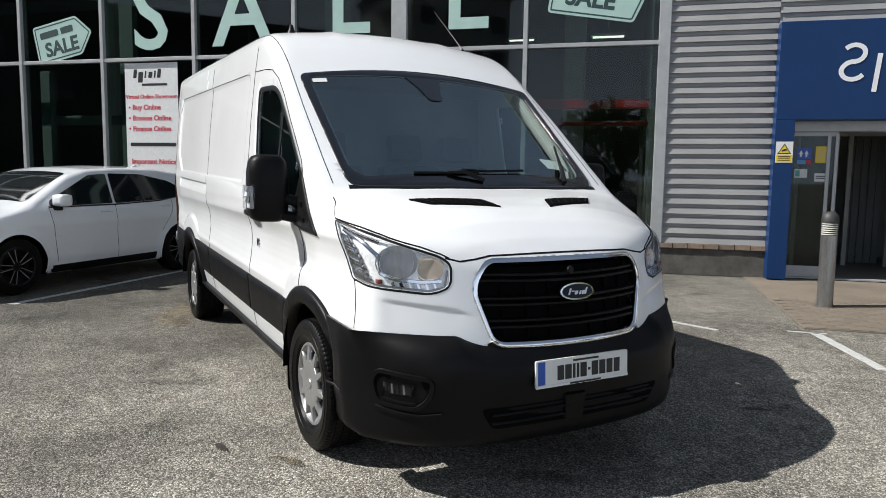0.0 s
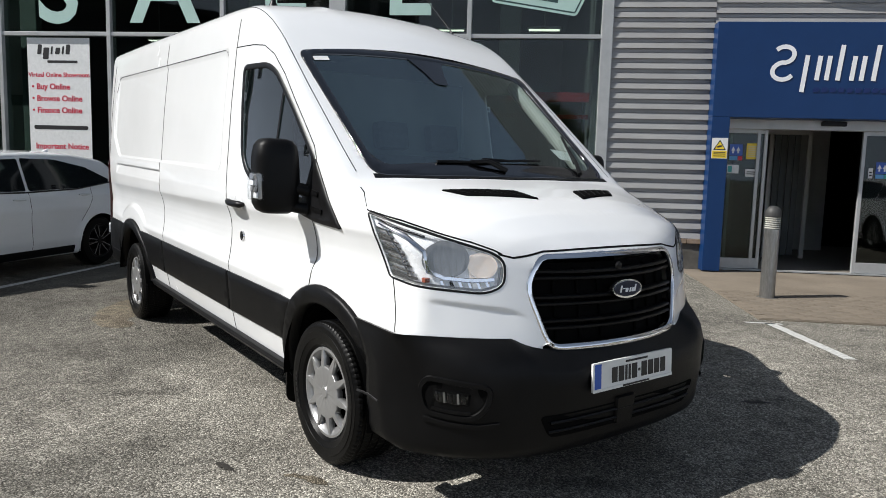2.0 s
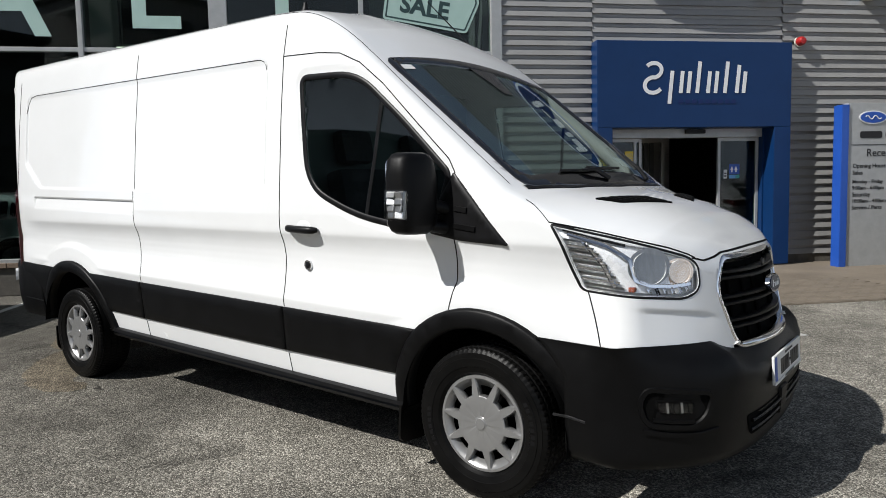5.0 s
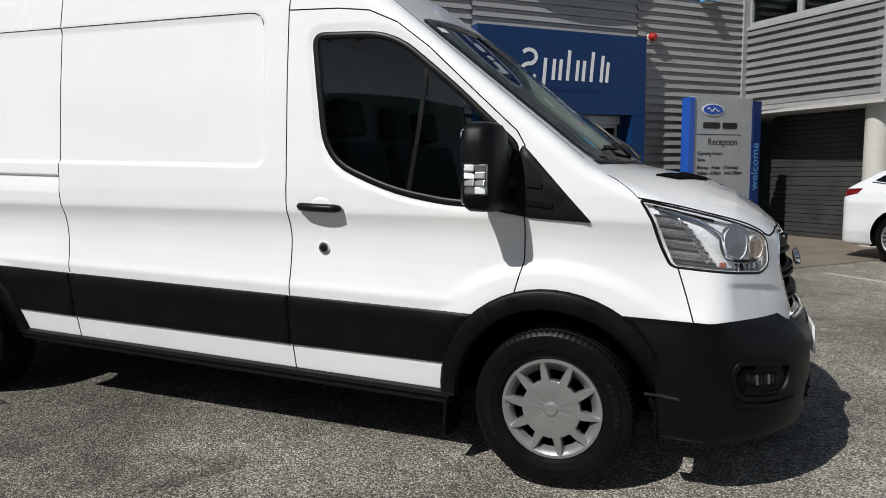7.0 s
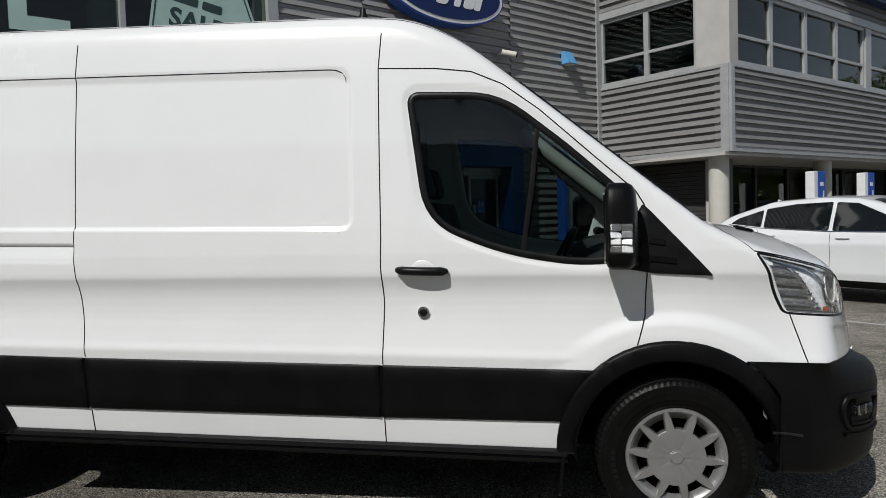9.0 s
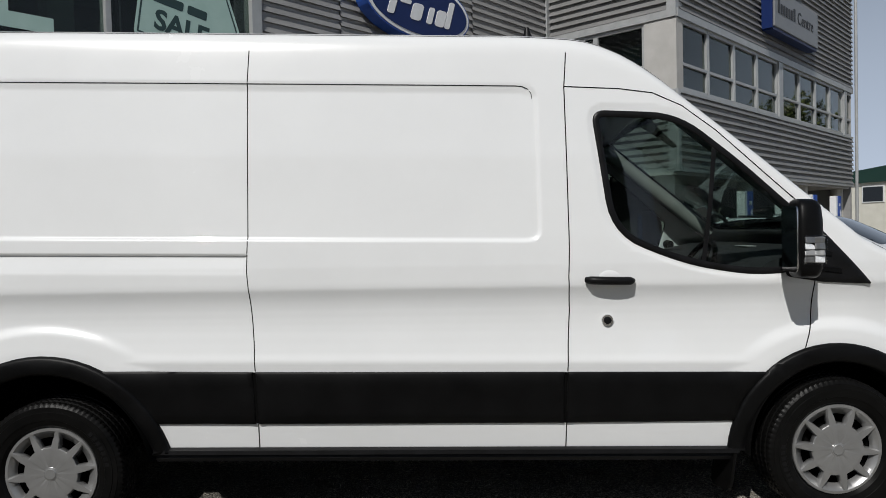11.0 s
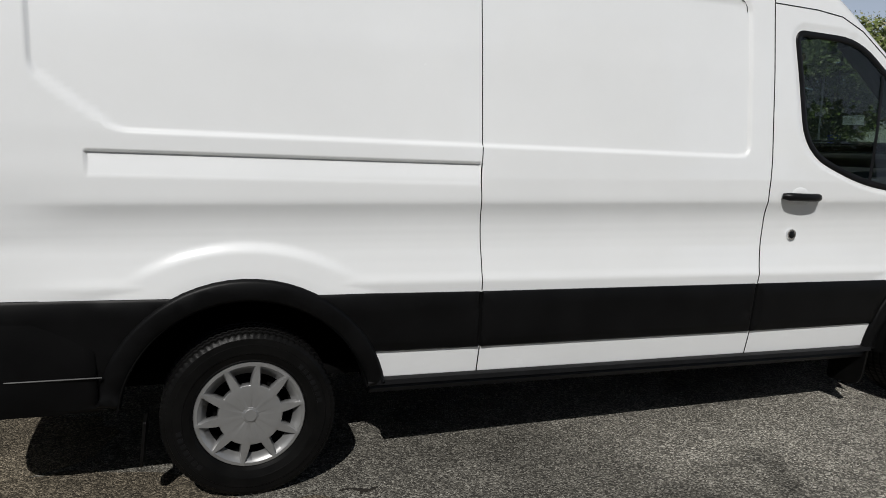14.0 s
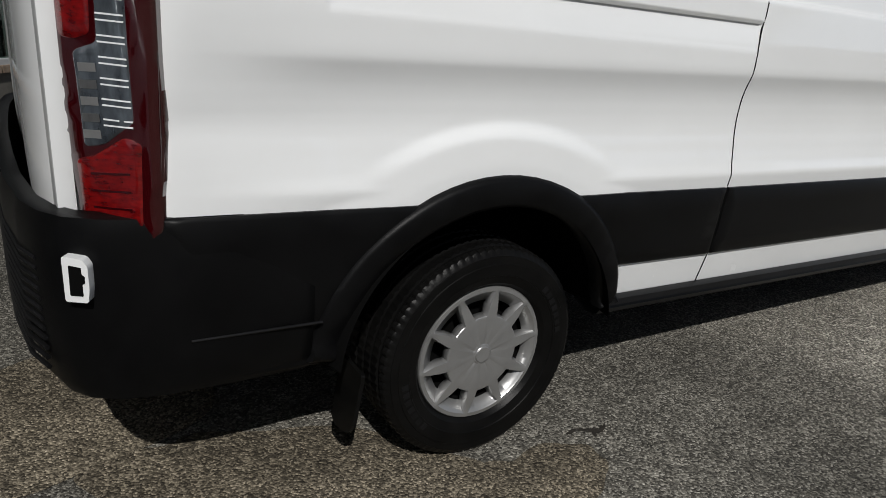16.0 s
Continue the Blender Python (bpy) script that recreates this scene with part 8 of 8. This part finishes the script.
    pl = link("number_plate", skin([(-0.26, sp["plate_z"]), (0.26, sp["plate_z"]), (0.26, sp["plate_z"] + 0.11), (-0.26, sp["plate_z"] + 0.11)], rear, 0.010, None, 0.05, 0), M_PLATE, car)
    for k in range(6):
        link("plate_bar", skin([(-0.19 + 0.066 * k, sp["plate_z"] + 0.025), (-0.145 + 0.066 * k, sp["plate_z"] + 0.025), (-0.145 + 0.066 * k, sp["plate_z"] + 0.085), (-0.19 + 0.066 * k, sp["plate_z"] + 0.085)], rear, 0.013, None, 0.05, 0), M_INK, pl)
    b = bmesh.new()
    p = top(sp["fin_x"], 0.0, 0.0)
    add_prism(b, [(-0.10, -0.02), (0.09, -0.02), (0.02, 0.02), (-0.08, 0.065)], -0.018, 0.018, facing(p, (1, 0, 0), (0, 0, 1)))
    link("roof_fin", b, sp["paint"], car)
    return car


CROSSOVER = dict(
    wb=2.588, front=0.83, rear=0.78, width=1.80, height=1.53, belt=0.99, tumble=0.24, paint=M_CARWHITE, plate_z=0.62, fin_x=0.05,
    top_x=[-0.95, -0.78, -0.62, -0.30, 0.30, 0.95, 1.45, 1.75, 2.35, 2.60, 3.05, 3.35, 3.45],
    top_z=[0.60, 1.02, 1.22, 1.46, 1.53, 1.53, 1.50, 1.42, 1.10, 1.02, 0.94, 0.82, 0.55],
    windows=[[(1.17, 1.03), (1.17, 1.42), (1.45, 1.40), (2.10, 1.09), (2.12, 1.02)], [(1.13, 1.03), (1.13, 1.425), (0.60, 1.42), (0.10, 1.33), (-0.28, 1.17), (-0.26, 1.13), (0.35, 1.055)]],
    window_line=[(-0.30, 1.13), (0.35, 1.045), (1.15, 1.015), (2.14, 1.01)],
    gaps=[[(2.14, 1.0), (2.10, 0.70), (2.06, 0.34)], [(1.15, 1.02), (1.16, 0.70), (1.14, 0.32)], [(0.10, 1.08), (0.14, 0.90), (0.36, 0.62)]],
    handles=[(1.32, 0.93), (0.28, 0.97)], mirror=(2.02, 1.02),
    lamp_f=[(0.55, 0.86), (0.80, 0.90), (0.84, 0.74), (0.60, 0.70)], lamp_r=[(0.50, 1.06), (0.80, 1.04), (0.82, 0.92), (0.50, 0.95)],
    lamp_rs=[(-0.62, 1.06), (-0.36, 1.05), (-0.46, 0.98), (-0.66, 0.94)],
    screen=[(1.66, -0.58), (2.34, -0.68), (2.38, 0.0), (2.34, 0.68), (1.66, 0.58)], rear_window=[(-0.52, 1.16), (0.52, 1.16), (0.45, 1.36), (-0.45, 1.36)],
    rim=M_BLACK, edge=M_SILVER, arch_mat=M_CARWHITE, spokes=5)
FASTBACK = dict(
    wb=2.70, front=0.90, rear=1.00, width=1.83, height=1.47, belt=0.96, tumble=0.27, paint=M_CARWHITE, plate_z=0.72, fin_x=-0.02,
    top_x=[-1.15, -0.98, -0.80, -0.45, 0.15, 0.85, 1.35, 1.65, 2.35, 2.65, 3.20, 3.50, 3.62],
    top_z=[0.60, 0.98, 1.06, 1.25, 1.43, 1.47, 1.45, 1.38, 1.03, 0.97, 0.88, 0.74, 0.5],
    windows=[[(1.12, 0.98), (1.12, 1.37), (1.40, 1.35), (2.10, 1.04), (2.14, 0.97)], [(1.07, 0.98), (1.07, 1.375), (0.55, 1.36), (0.12, 1.30), (0.12, 1.03)], [(0.08, 1.035), (0.08, 1.29), (-0.30, 1.17), (-0.42, 1.09)]],
    window_line=[(-0.45, 1.075), (0.1, 1.02), (1.10, 0.97), (2.16, 0.96)],
    gaps=[[(2.16, 0.95), (2.12, 0.70), (2.08, 0.32)], [(1.10, 0.97), (1.11, 0.70), (1.09, 0.30)], [(0.02, 1.02), (0.10, 0.85), (0.38, 0.58)]],
    handles=[(1.28, 0.88), (0.24, 0.91)], mirror=(2.00, 0.97),
    lamp_f=[(0.55, 0.80), (0.82, 0.84), (0.86, 0.70), (0.60, 0.66)], lamp_r=[(0.45, 0.96), (0.82, 0.96), (0.83, 0.84), (0.45, 0.87)],
    lamp_rs=[(-0.92, 0.97), (-0.55, 0.99), (-0.60, 0.92), (-0.92, 0.84)],
    screen=[(1.52, -0.56), (2.38, -0.70), (2.43, 0.0), (2.38, 0.70), (1.52, 0.56)], rear_window=[(-0.56, 1.03), (0.56, 1.03), (0.45, 1.32), (-0.45, 1.32)],
    dark_trim=False, arch_mat=M_CARWHITE, spokes=10)
SUV = dict(
    wb=2.69, front=0.88, rear=0.95, width=1.86, height=1.68, belt=1.08, tumble=0.22, paint=M_CARBLACK, plate_z=0.92, fin_x=-0.35,
    top_x=[-1.12, -0.94, -0.82, -0.62, 0.10, 0.90, 1.40, 1.70, 2.35, 2.65, 3.15, 3.45, 3.56],
    top_z=[0.70, 1.12, 1.30, 1.58, 1.67, 1.68, 1.65, 1.56, 1.18, 1.10, 1.02, 0.86, 0.6],
    windows=[[(1.12, 1.11), (1.12, 1.55), (1.45, 1.52), (2.10, 1.18), (2.12, 1.10)], [(1.07, 1.11), (1.07, 1.555), (0.20, 1.54), (0.15, 1.13)], [(0.10, 1.14), (0.14, 1.535), (-0.35, 1.48), (-0.52, 1.28)]],
    window_line=[(-0.55, 1.25), (0.1, 1.115), (1.10, 1.095), (2.14, 1.09)],
    gaps=[[(2.14, 1.08), (2.10, 0.75), (2.06, 0.36)], [(1.10, 1.1), (1.11, 0.75), (1.09, 0.34)], [(0.05, 1.1), (0.12, 0.9), (0.40, 0.64)]],
    handles=[(1.28, 0.98), (0.24, 1.0)], mirror=(2.0, 1.10),
    lamp_f=[(0.55, 0.94), (0.84, 0.98), (0.88, 0.82), (0.60, 0.78)], lamp_r=[(0.55, 1.16), (0.84, 1.16), (0.86, 0.98), (0.55, 1.02)],
    lamp_rs=[(-0.82, 1.15), (-0.58, 1.14), (-0.62, 1.04), (-0.84, 1.0)],
    screen=[(1.58, -0.60), (2.38, -0.72), (2.43, 0.0), (2.38, 0.72), (1.58, 0.60)], rear_window=[(-0.62, 1.18), (0.62, 1.18), (0.52, 1.50), (-0.52, 1.50)],
    spokes=5)


def parked(x, y, deg):
    return Matrix.Translation((x, y, 0)) @ Matrix.Rotation(radians(deg), 4, 'Z')


h = radians(-51)
left_off = Vector((-math.sin(h), math.cos(h), 0)) * 0.87
build_car(CROSSOVER, "white compact crossover car with dark two-tone alloy wheels", parked(-7.52 - left_off.x, -0.55 - left_off.y, -51))
build_car(FASTBACK, "white fastback car with silver alloys beside the overhang", parked(3.55, 8.20, -47) @ Matrix.Scale(1.06, 4))
suv_black = build_car(SUV, "glossy black sport utility car parked nose-in", parked(22.44, 19.17, 43))
suv_white = build_car(dict(SUV, paint=M_CARWHITE), "white sport utility car parked nose-in", parked(24.5, 25.0, 46))
copy_thing(suv_white, parked(24.16, 17.32, 41))
build_car(dict(FASTBACK, paint=M_CARBLACK, arch_mat=M_CARBLACK), "glossy black car standing side-on by the wing", parked(16.07, 19.8, -50))
build_car(dict(FASTBACK, paint=textured("grey_green_car_paint", (0.20, 0.25, 0.25), (0.24, 0.29, 0.29), 2, (0.2, 0.3), coat=0.8)), "pale grey-green display car inside the showroom", Matrix.Translation(at(-6.4, -9.6, 0.06)) @ Matrix.Rotation(TH + math.pi, 4, 'Z'), "display cars")
show = copy_thing(suv_black, Matrix.Translation(at(-0.6, -10.4, 0.06)) @ Matrix.Rotation(TH + math.pi * 0.9, 4, 'Z'))
tagged(show, "black display car inside the showroom", "car", "display cars")


# ---- the tree by the far railing ----
def blossom_tree(x, y, tall, spread, seed, label, leaf=0.10, count=15000):
    rnd = random.Random(seed)
    t = thing("tree", label, "tree", "", Matrix.Translation((x, y, 0)))
    trunk = bmesh.new()
    base = tall * 0.26
    add_tube(trunk, [(0, 0, 0), (0.03, 0.02, base * 0.5), (0.0, 0.05, base)], [0.24, 0.19, 0.17], 12)
    ends = []
    for k in range(13):
        a, up = 2 * math.pi * k / 13 + rnd.uniform(-0.3, 0.3), rnd.uniform(0.35, 1.0)
        reach = spread * 0.5 * rnd.uniform(0.55, 0.9) * (1.15 - up * 0.6)
        tip = Vector((math.cos(a) * reach, math.sin(a) * reach, base + (tall - base) * (0.25 + 0.6 * up)))
        mid = Vector((math.cos(a) * reach * 0.4, math.sin(a) * reach * 0.4, base + (tip.z - base) * 0.55))
        add_tube(trunk, [(0, 0.04, base * 0.96), mid, tip], [0.10, 0.06, 0.02], 7)
        ends.append((mid, tip))
        for j in range(3):
            q = mid.lerp(tip, rnd.uniform(0.2, 0.9))
            off = Vector((rnd.uniform(-1, 1), rnd.uniform(-1, 1), rnd.uniform(-0.2, 0.8))) * spread * 0.14
            add_tube(trunk, [q, q + off], [0.035, 0.008], 5)
            ends.append((q, q + off))
    bmesh.ops.recalc_face_normals(trunk, faces=trunk.faces)
    link("trunk", trunk, M_BARK, t, smooth=50)
    # clumps of small leaves and pale blossom round a lumpy crown
    cz, rz, rx = base + (tall - base) * 0.47, (tall - base) * 0.53, spread * 0.5
    clumps = []
    for k in range(150):
        d = Vector((rnd.gauss(0, 1), rnd.gauss(0, 1), rnd.gauss(0, 1))).normalized()
        r = rnd.uniform(0.55, 1.0) ** 0.6 * rnd.uniform(0.82, 1.06)
        c = Vector((d.x * rx * r, d.y * rx * r, cz + d.z * rz * r))
        if c.z < base * 0.85:
            continue
        clumps.append((c, rnd.uniform(0.35, 0.8) * spread / 8))
    for m, e in ends:
        clumps.append((e, 0.45 * spread / 8))
    for k in range(26):       # shoots that break the outline
        a, e = rnd.uniform(0, 2 * math.pi), rnd.uniform(-0.1, 1.2)
        d = Vector((math.cos(a) * math.cos(e), math.sin(a) * math.cos(e), math.sin(e)))
        for q in (1.0, 1.06, 1.12, 1.17):
            clumps.append((Vector((d.x * rx * q, d.y * rx * q, cz + d.z * rz * q)), 0.16 * spread / 8))
    tot = sum(c[1] ** 2 for c in clumps)
    for nm, mt, share, size in (("leaves", M_LEAF, 0.62, leaf), ("blossom", M_BLOSSOM, 0.38, leaf * 0.8)):
        vs, fs = [], []
        for c, r in clumps:
            for _ in range(int(count * share * r * r / tot)):
                p = c + Vector((rnd.gauss(0, 0.5), rnd.gauss(0, 0.5), rnd.gauss(0, 0.45))) * r
                u = Vector((rnd.uniform(-1, 1), rnd.uniform(-1, 1), rnd.uniform(-1, 1))).normalized()
                w = u.orthogonal().normalized()
                s = size * rnd.uniform(0.7, 1.4)
                i = len(vs)
                vs += [p - u * s * 0.5, p + w * s * 0.30, p + u * s * 0.5 + u.cross(w) * s * 0.12, p - w * s * 0.30]
                fs.append((i, i + 1, i + 2, i + 3))
        me = bpy.data.meshes.new(nm)
        me.from_pydata([tuple(q) for q in vs], [], fs)
        me.materials.append(mt)
        ob = new(nm, me)
        ob.parent = t
        tagged(ob, kind="stuff")
    return t


def leaf_material(name, a, b):
    m = material(name, a, 0.6, spec=0.25)
    nt = m.node_tree
    g, r = nt.nodes.new("ShaderNodeNewGeometry"), nt.nodes.new("ShaderNodeValToRGB")
    r.color_ramp.elements[0].color, r.color_ramp.elements[1].color = (*a, 1), (*b, 1)
    nt.links.new(g.outputs["Random Per Island"], r.inputs["Fac"])
    nt.links.new(r.outputs["Color"], nt.nodes["Principled BSDF"].inputs["Base Color"])
    return m


M_LEAF = leaf_material("leaf_green", (0.07, 0.10, 0.022), (0.19, 0.23, 0.065))
M_BLOSSOM = leaf_material("cream_blossom", (0.20, 0.21, 0.10), (0.48, 0.46, 0.30))
EYE = Vector((-2.8, -4.2, 0))


def bearing(deg, dist):
    return EYE + Vector((math.cos(radians(deg)), math.sin(radians(deg)), 0)) * dist


tp = bearing(44.75, 35.5)
blossom_tree(tp.x, tp.y, 7.15, 6.6, 3, "broad tree with small leaves and cream blossom behind the parked cars", 0.17, 44000)

# lamp pole, blue bins, railing
pole = thing("sign_pole", "thin grey steel pole in front of the tree", "pole", "", Matrix.Translation(bearing(45.75, 33)))
link("post", lathe([(0.0, 0), (0.04, 0), (0.035, 5.4), (0.0, 5.4)], 14), M_STEEL, pole, smooth=40)
for az, dist, w, hgt in ((44.66, 35.0, 0.50, 1.97),):
    p = bearing(az, dist)
    tb = thing("blue_totem", "tall bright blue display totem by the parked cars", "totem", "blue totems", Matrix.Translation(p) @ Matrix.Rotation(radians(az - 90), 4, 'Z'))
    link("panel", box((-w / 2, -0.15, 0.0), (w / 2, 0.15, hgt), 0.03), material("vivid_blue_panel", (0.015, 0.03, 0.55), 0.4), tb)
    link("print_bar", box((w * 0.28, -0.156, hgt * 0.72), (w * 0.38, -0.151, hgt * 0.95)), M_WHITE, tb)
rail = thing("railing", "grey steel pedestrian railing", "railing")
a, b2 = bearing(49.5, 37), bearing(33, 37)
for k in range(60):
    p = a.lerp(b2, k / 59)
    link("baluster", box((-0.012, -0.012, 0.0), (0.012, 0.012, 1.0), 0, Matrix.Translation(p)), M_STEEL, rail)
for z in (0.12, 1.0):
    bm = bmesh.new()
    add_tube(bm, [a + Vector((0, 0, z)), b2 + Vector((0, 0, z))], 0.022, 6)
    link("rail", bm, M_STEEL, rail)

# the gym behind
gy0, gy1 = bearing(58, 50), bearing(41.5, 43)
gd = (gy1 - gy0).normalized()
gn = Vector((gd.y, -gd.x, 0))
if gn.dot(EYE - gy0) < 0:
    gn = -gn
GM = Matrix(((gd.x, gn.x, 0, gy0.x), (gd.y, gn.y, 0, gy0.y), (0, 0, 1, 0), (0, 0, 0, 1)))
gl = (gy1 - gy0).length
gym = tagged(new("gym_building"), "low cream building with a dark green fascia and lettering", "building")
link("wall", mbox(GM, (0, -8, 0), (gl, 0, 3.55), 0.02), M_CREAM, gym)
b = prism([(0, 3.5), (gl, 3.5), (gl, 4.1), (gl * 0.55, 4.95), (0, 4.15)], -8.2, 0.18)
b.transform(GM @ Matrix(((1, 0, 0, 0), (0, 0, 1, 0), (0, 1, 0, 0), (0, 0, 0, 1))))
bmesh.ops.recalc_face_normals(b, faces=b.faces)
link("roof_fascia", b, M_GREEN, gym)
mg = facing(GM @ Vector((0, 0.02, 0)), gd, (0, 0, 1))
for k in range(9):
    x = 1.2 + 1.55 * k
    if x + 1.4 > gl:
        break
    wn2 = new("window")
    wn2.parent = gym
    link("frame", mbox(GM, (x, -0.03, 2.30), (x + 1.35, 0.05, 3.30), 0.02), M_PAPER, wn2)
    link("pane", mbox(GM, (x + 0.07, 0.03, 2.37), (x + 1.28, 0.06, 3.23)), bpy.data.materials["dark_car_glass"], wn2)
for k in range(8):
    link("name_bar", prism(rounded([(4.0 + 0.42 * k, 3.72), (4.32 + 0.42 * k, 3.72), (4.32 + 0.42 * k, 4.02 + (0.08 if k in (0, 5) else 0)), (4.0 + 0.42 * k, 4.02 + (0.08 if k in (0, 5) else 0))], 0.08), 0.16, 0.20, mg), M_TEAL, gym)
b = bmesh.new()
oval(b, 0.28, 0.28, 0.16, 0.21, mg @ Matrix.Translation((7.9, 3.95, 0)), 24)
link("white_mark", b, M_WHITE, gym)
for k in range(4):
    link("name_bar", prism(rounded([(8.4 + 0.42 * k, 3.72), (8.74 + 0.42 * k, 3.72), (8.74 + 0.42 * k, 4.1), (8.4 + 0.42 * k, 4.1)], 0.08), 0.16, 0.21, mg), M_WHITE, gym)
M_LIME = material("lime_green_print", (0.14, 0.42, 0.05), 0.5)
for k in range(13):
    tall = 0.62 if k in (0, 8) else 0.46
    link("name_bar", prism(rounded([(5.6 + 0.44 * k, 1.35), (5.94 + 0.44 * k, 1.35), (5.94 + 0.44 * k, 1.35 + tall), (5.6 + 0.44 * k, 1.35 + tall)], 0.09), 0.0, 0.02, mg), M_LIME if k < 8 else M_GREEN, gym)
# white cabin beside it
cab = thing("site_cabin", "white ribbed portable cabin behind the cars", "cabin", "", Matrix.Translation(bearing(47.0, 39)) @ Matrix.Rotation(radians(-43), 4, 'Z'))
link("wall", box((-1.3, -1.2, 0.1), (1.3, 1.2, 2.4), 0.25), M_CREAM, cab)
link("roof", box((-1.25, -1.15, 2.38), (1.25, 1.15, 2.48), 0.04), M_PAPER, cab)
for z in (1.5, 1.75, 2.0, 2.25):
    link("rib", box((-1.05, -1.23, z), (1.05, -1.19, z + 0.03)), M_PAPER, cab)

# dark building further round, with a red band
M_DARKBR = textured("dark_brown_cladding", (0.020, 0.017, 0.015), (0.035, 0.03, 0.027), 1.0, (0.6, 0.8))
d0, d1 = bearing(43.5, 52), bearing(22, 46)
dd = (d1 - d0).normalized()
dn = Vector((dd.y, -dd.x, 0))
if dn.dot(EYE - d0) < 0:
    dn = -dn
DM = Matrix(((dd.x, dn.x, 0, d0.x), (dd.y, dn.y, 0, d0.y), (0, 0, 1, 0), (0, 0, 0, 1)))
dl = (d1 - d0).length
dark = tagged(new("dark_building"), "long dark brown commercial building with a red band", "building")
link("wall", mbox(DM, (0, -8, 0), (dl, 0, 4.4), 0.03), M_DARKBR, dark)
link("roof", mbox(DM, (-0.2, -8.2, 4.4), (dl + 0.2, 0.4, 4.6), 0.03), M_DARKBR, dark)
link("red_band", mbox(DM, (2.2, 0.0, 2.75), (9.5, 0.12, 3.2), 0.02), M_REDDULL, dark)
for k in range(10):
    link("window", mbox(DM, (0.8 + 1.8 * k, 0.0, 0.9), (2.3 + 1.8 * k, 0.04, 2.1)), bpy.data.materials["dark_car_glass"], dark)

# low treeline and a block across the road, behind the walk: they show in the glass
for k, (x, y, tall, sp2) in enumerate(((15, -27, 6.5, 7), (24, -22, 7, 8))):
    blossom_tree(x, y, tall, sp2, 20 + k, "full green roadside tree across the forecourt", 0.45, 2600)
blk = tagged(new("apartment_block"), "tall grey apartment block with balconies beyond the trees", "building")
link("wall", box((16, -48, 0), (26, -38, 17), 0.05), M_RENDER, blk)
link("roof", box((15.7, -48.3, 17), (26.3, -37.7, 17.4), 0.05), M_SHUTTER, blk)
for f in range(5):
    for k in range(4):
        wd = new("window")
        wd.parent = blk
        link("pane", box((16.8 + 2.4 * k, -38.02, 1.6 + 3.1 * f), (18.3 + 2.4 * k, -37.97, 3.1 + 3.1 * f)), bpy.data.materials["dark_car_glass"], wd)
        link("sill", box((16.7 + 2.4 * k, -38.02, 1.5 + 3.1 * f), (18.4 + 2.4 * k, -37.90, 1.6 + 3.1 * f)), M_ALU, wd)
    link("balcony", box((15.2, -44, 3.2 + 3.1 * f), (16.0, -40, 3.4 + 3.1 * f), 0.03), M_ALU, blk)
# long terrace behind the walk, never in view, added for its dark reflection
terr = tagged(new("terrace"), "long dark terrace, unseen, added to show in reflections", "building")
link("wall", box((-46, -46, 0), (10, -36, 11.5), 0.05), M_DARKBR, terr)
link("roof", box((-46.4, -46.4, 11.5), (10.4, -35.6, 11.9), 0.05), M_SHUTTER, terr)
for fl2 in range(3):
    for k in range(16):
        link("window", box((-44.5 + 3.4 * k, -36.02, 1.6 + 3.2 * fl2), (-43.0 + 3.4 * k, -35.96, 3.2 + 3.2 * fl2), 0.01), bpy.data.materials["dark_car_glass"], terr)
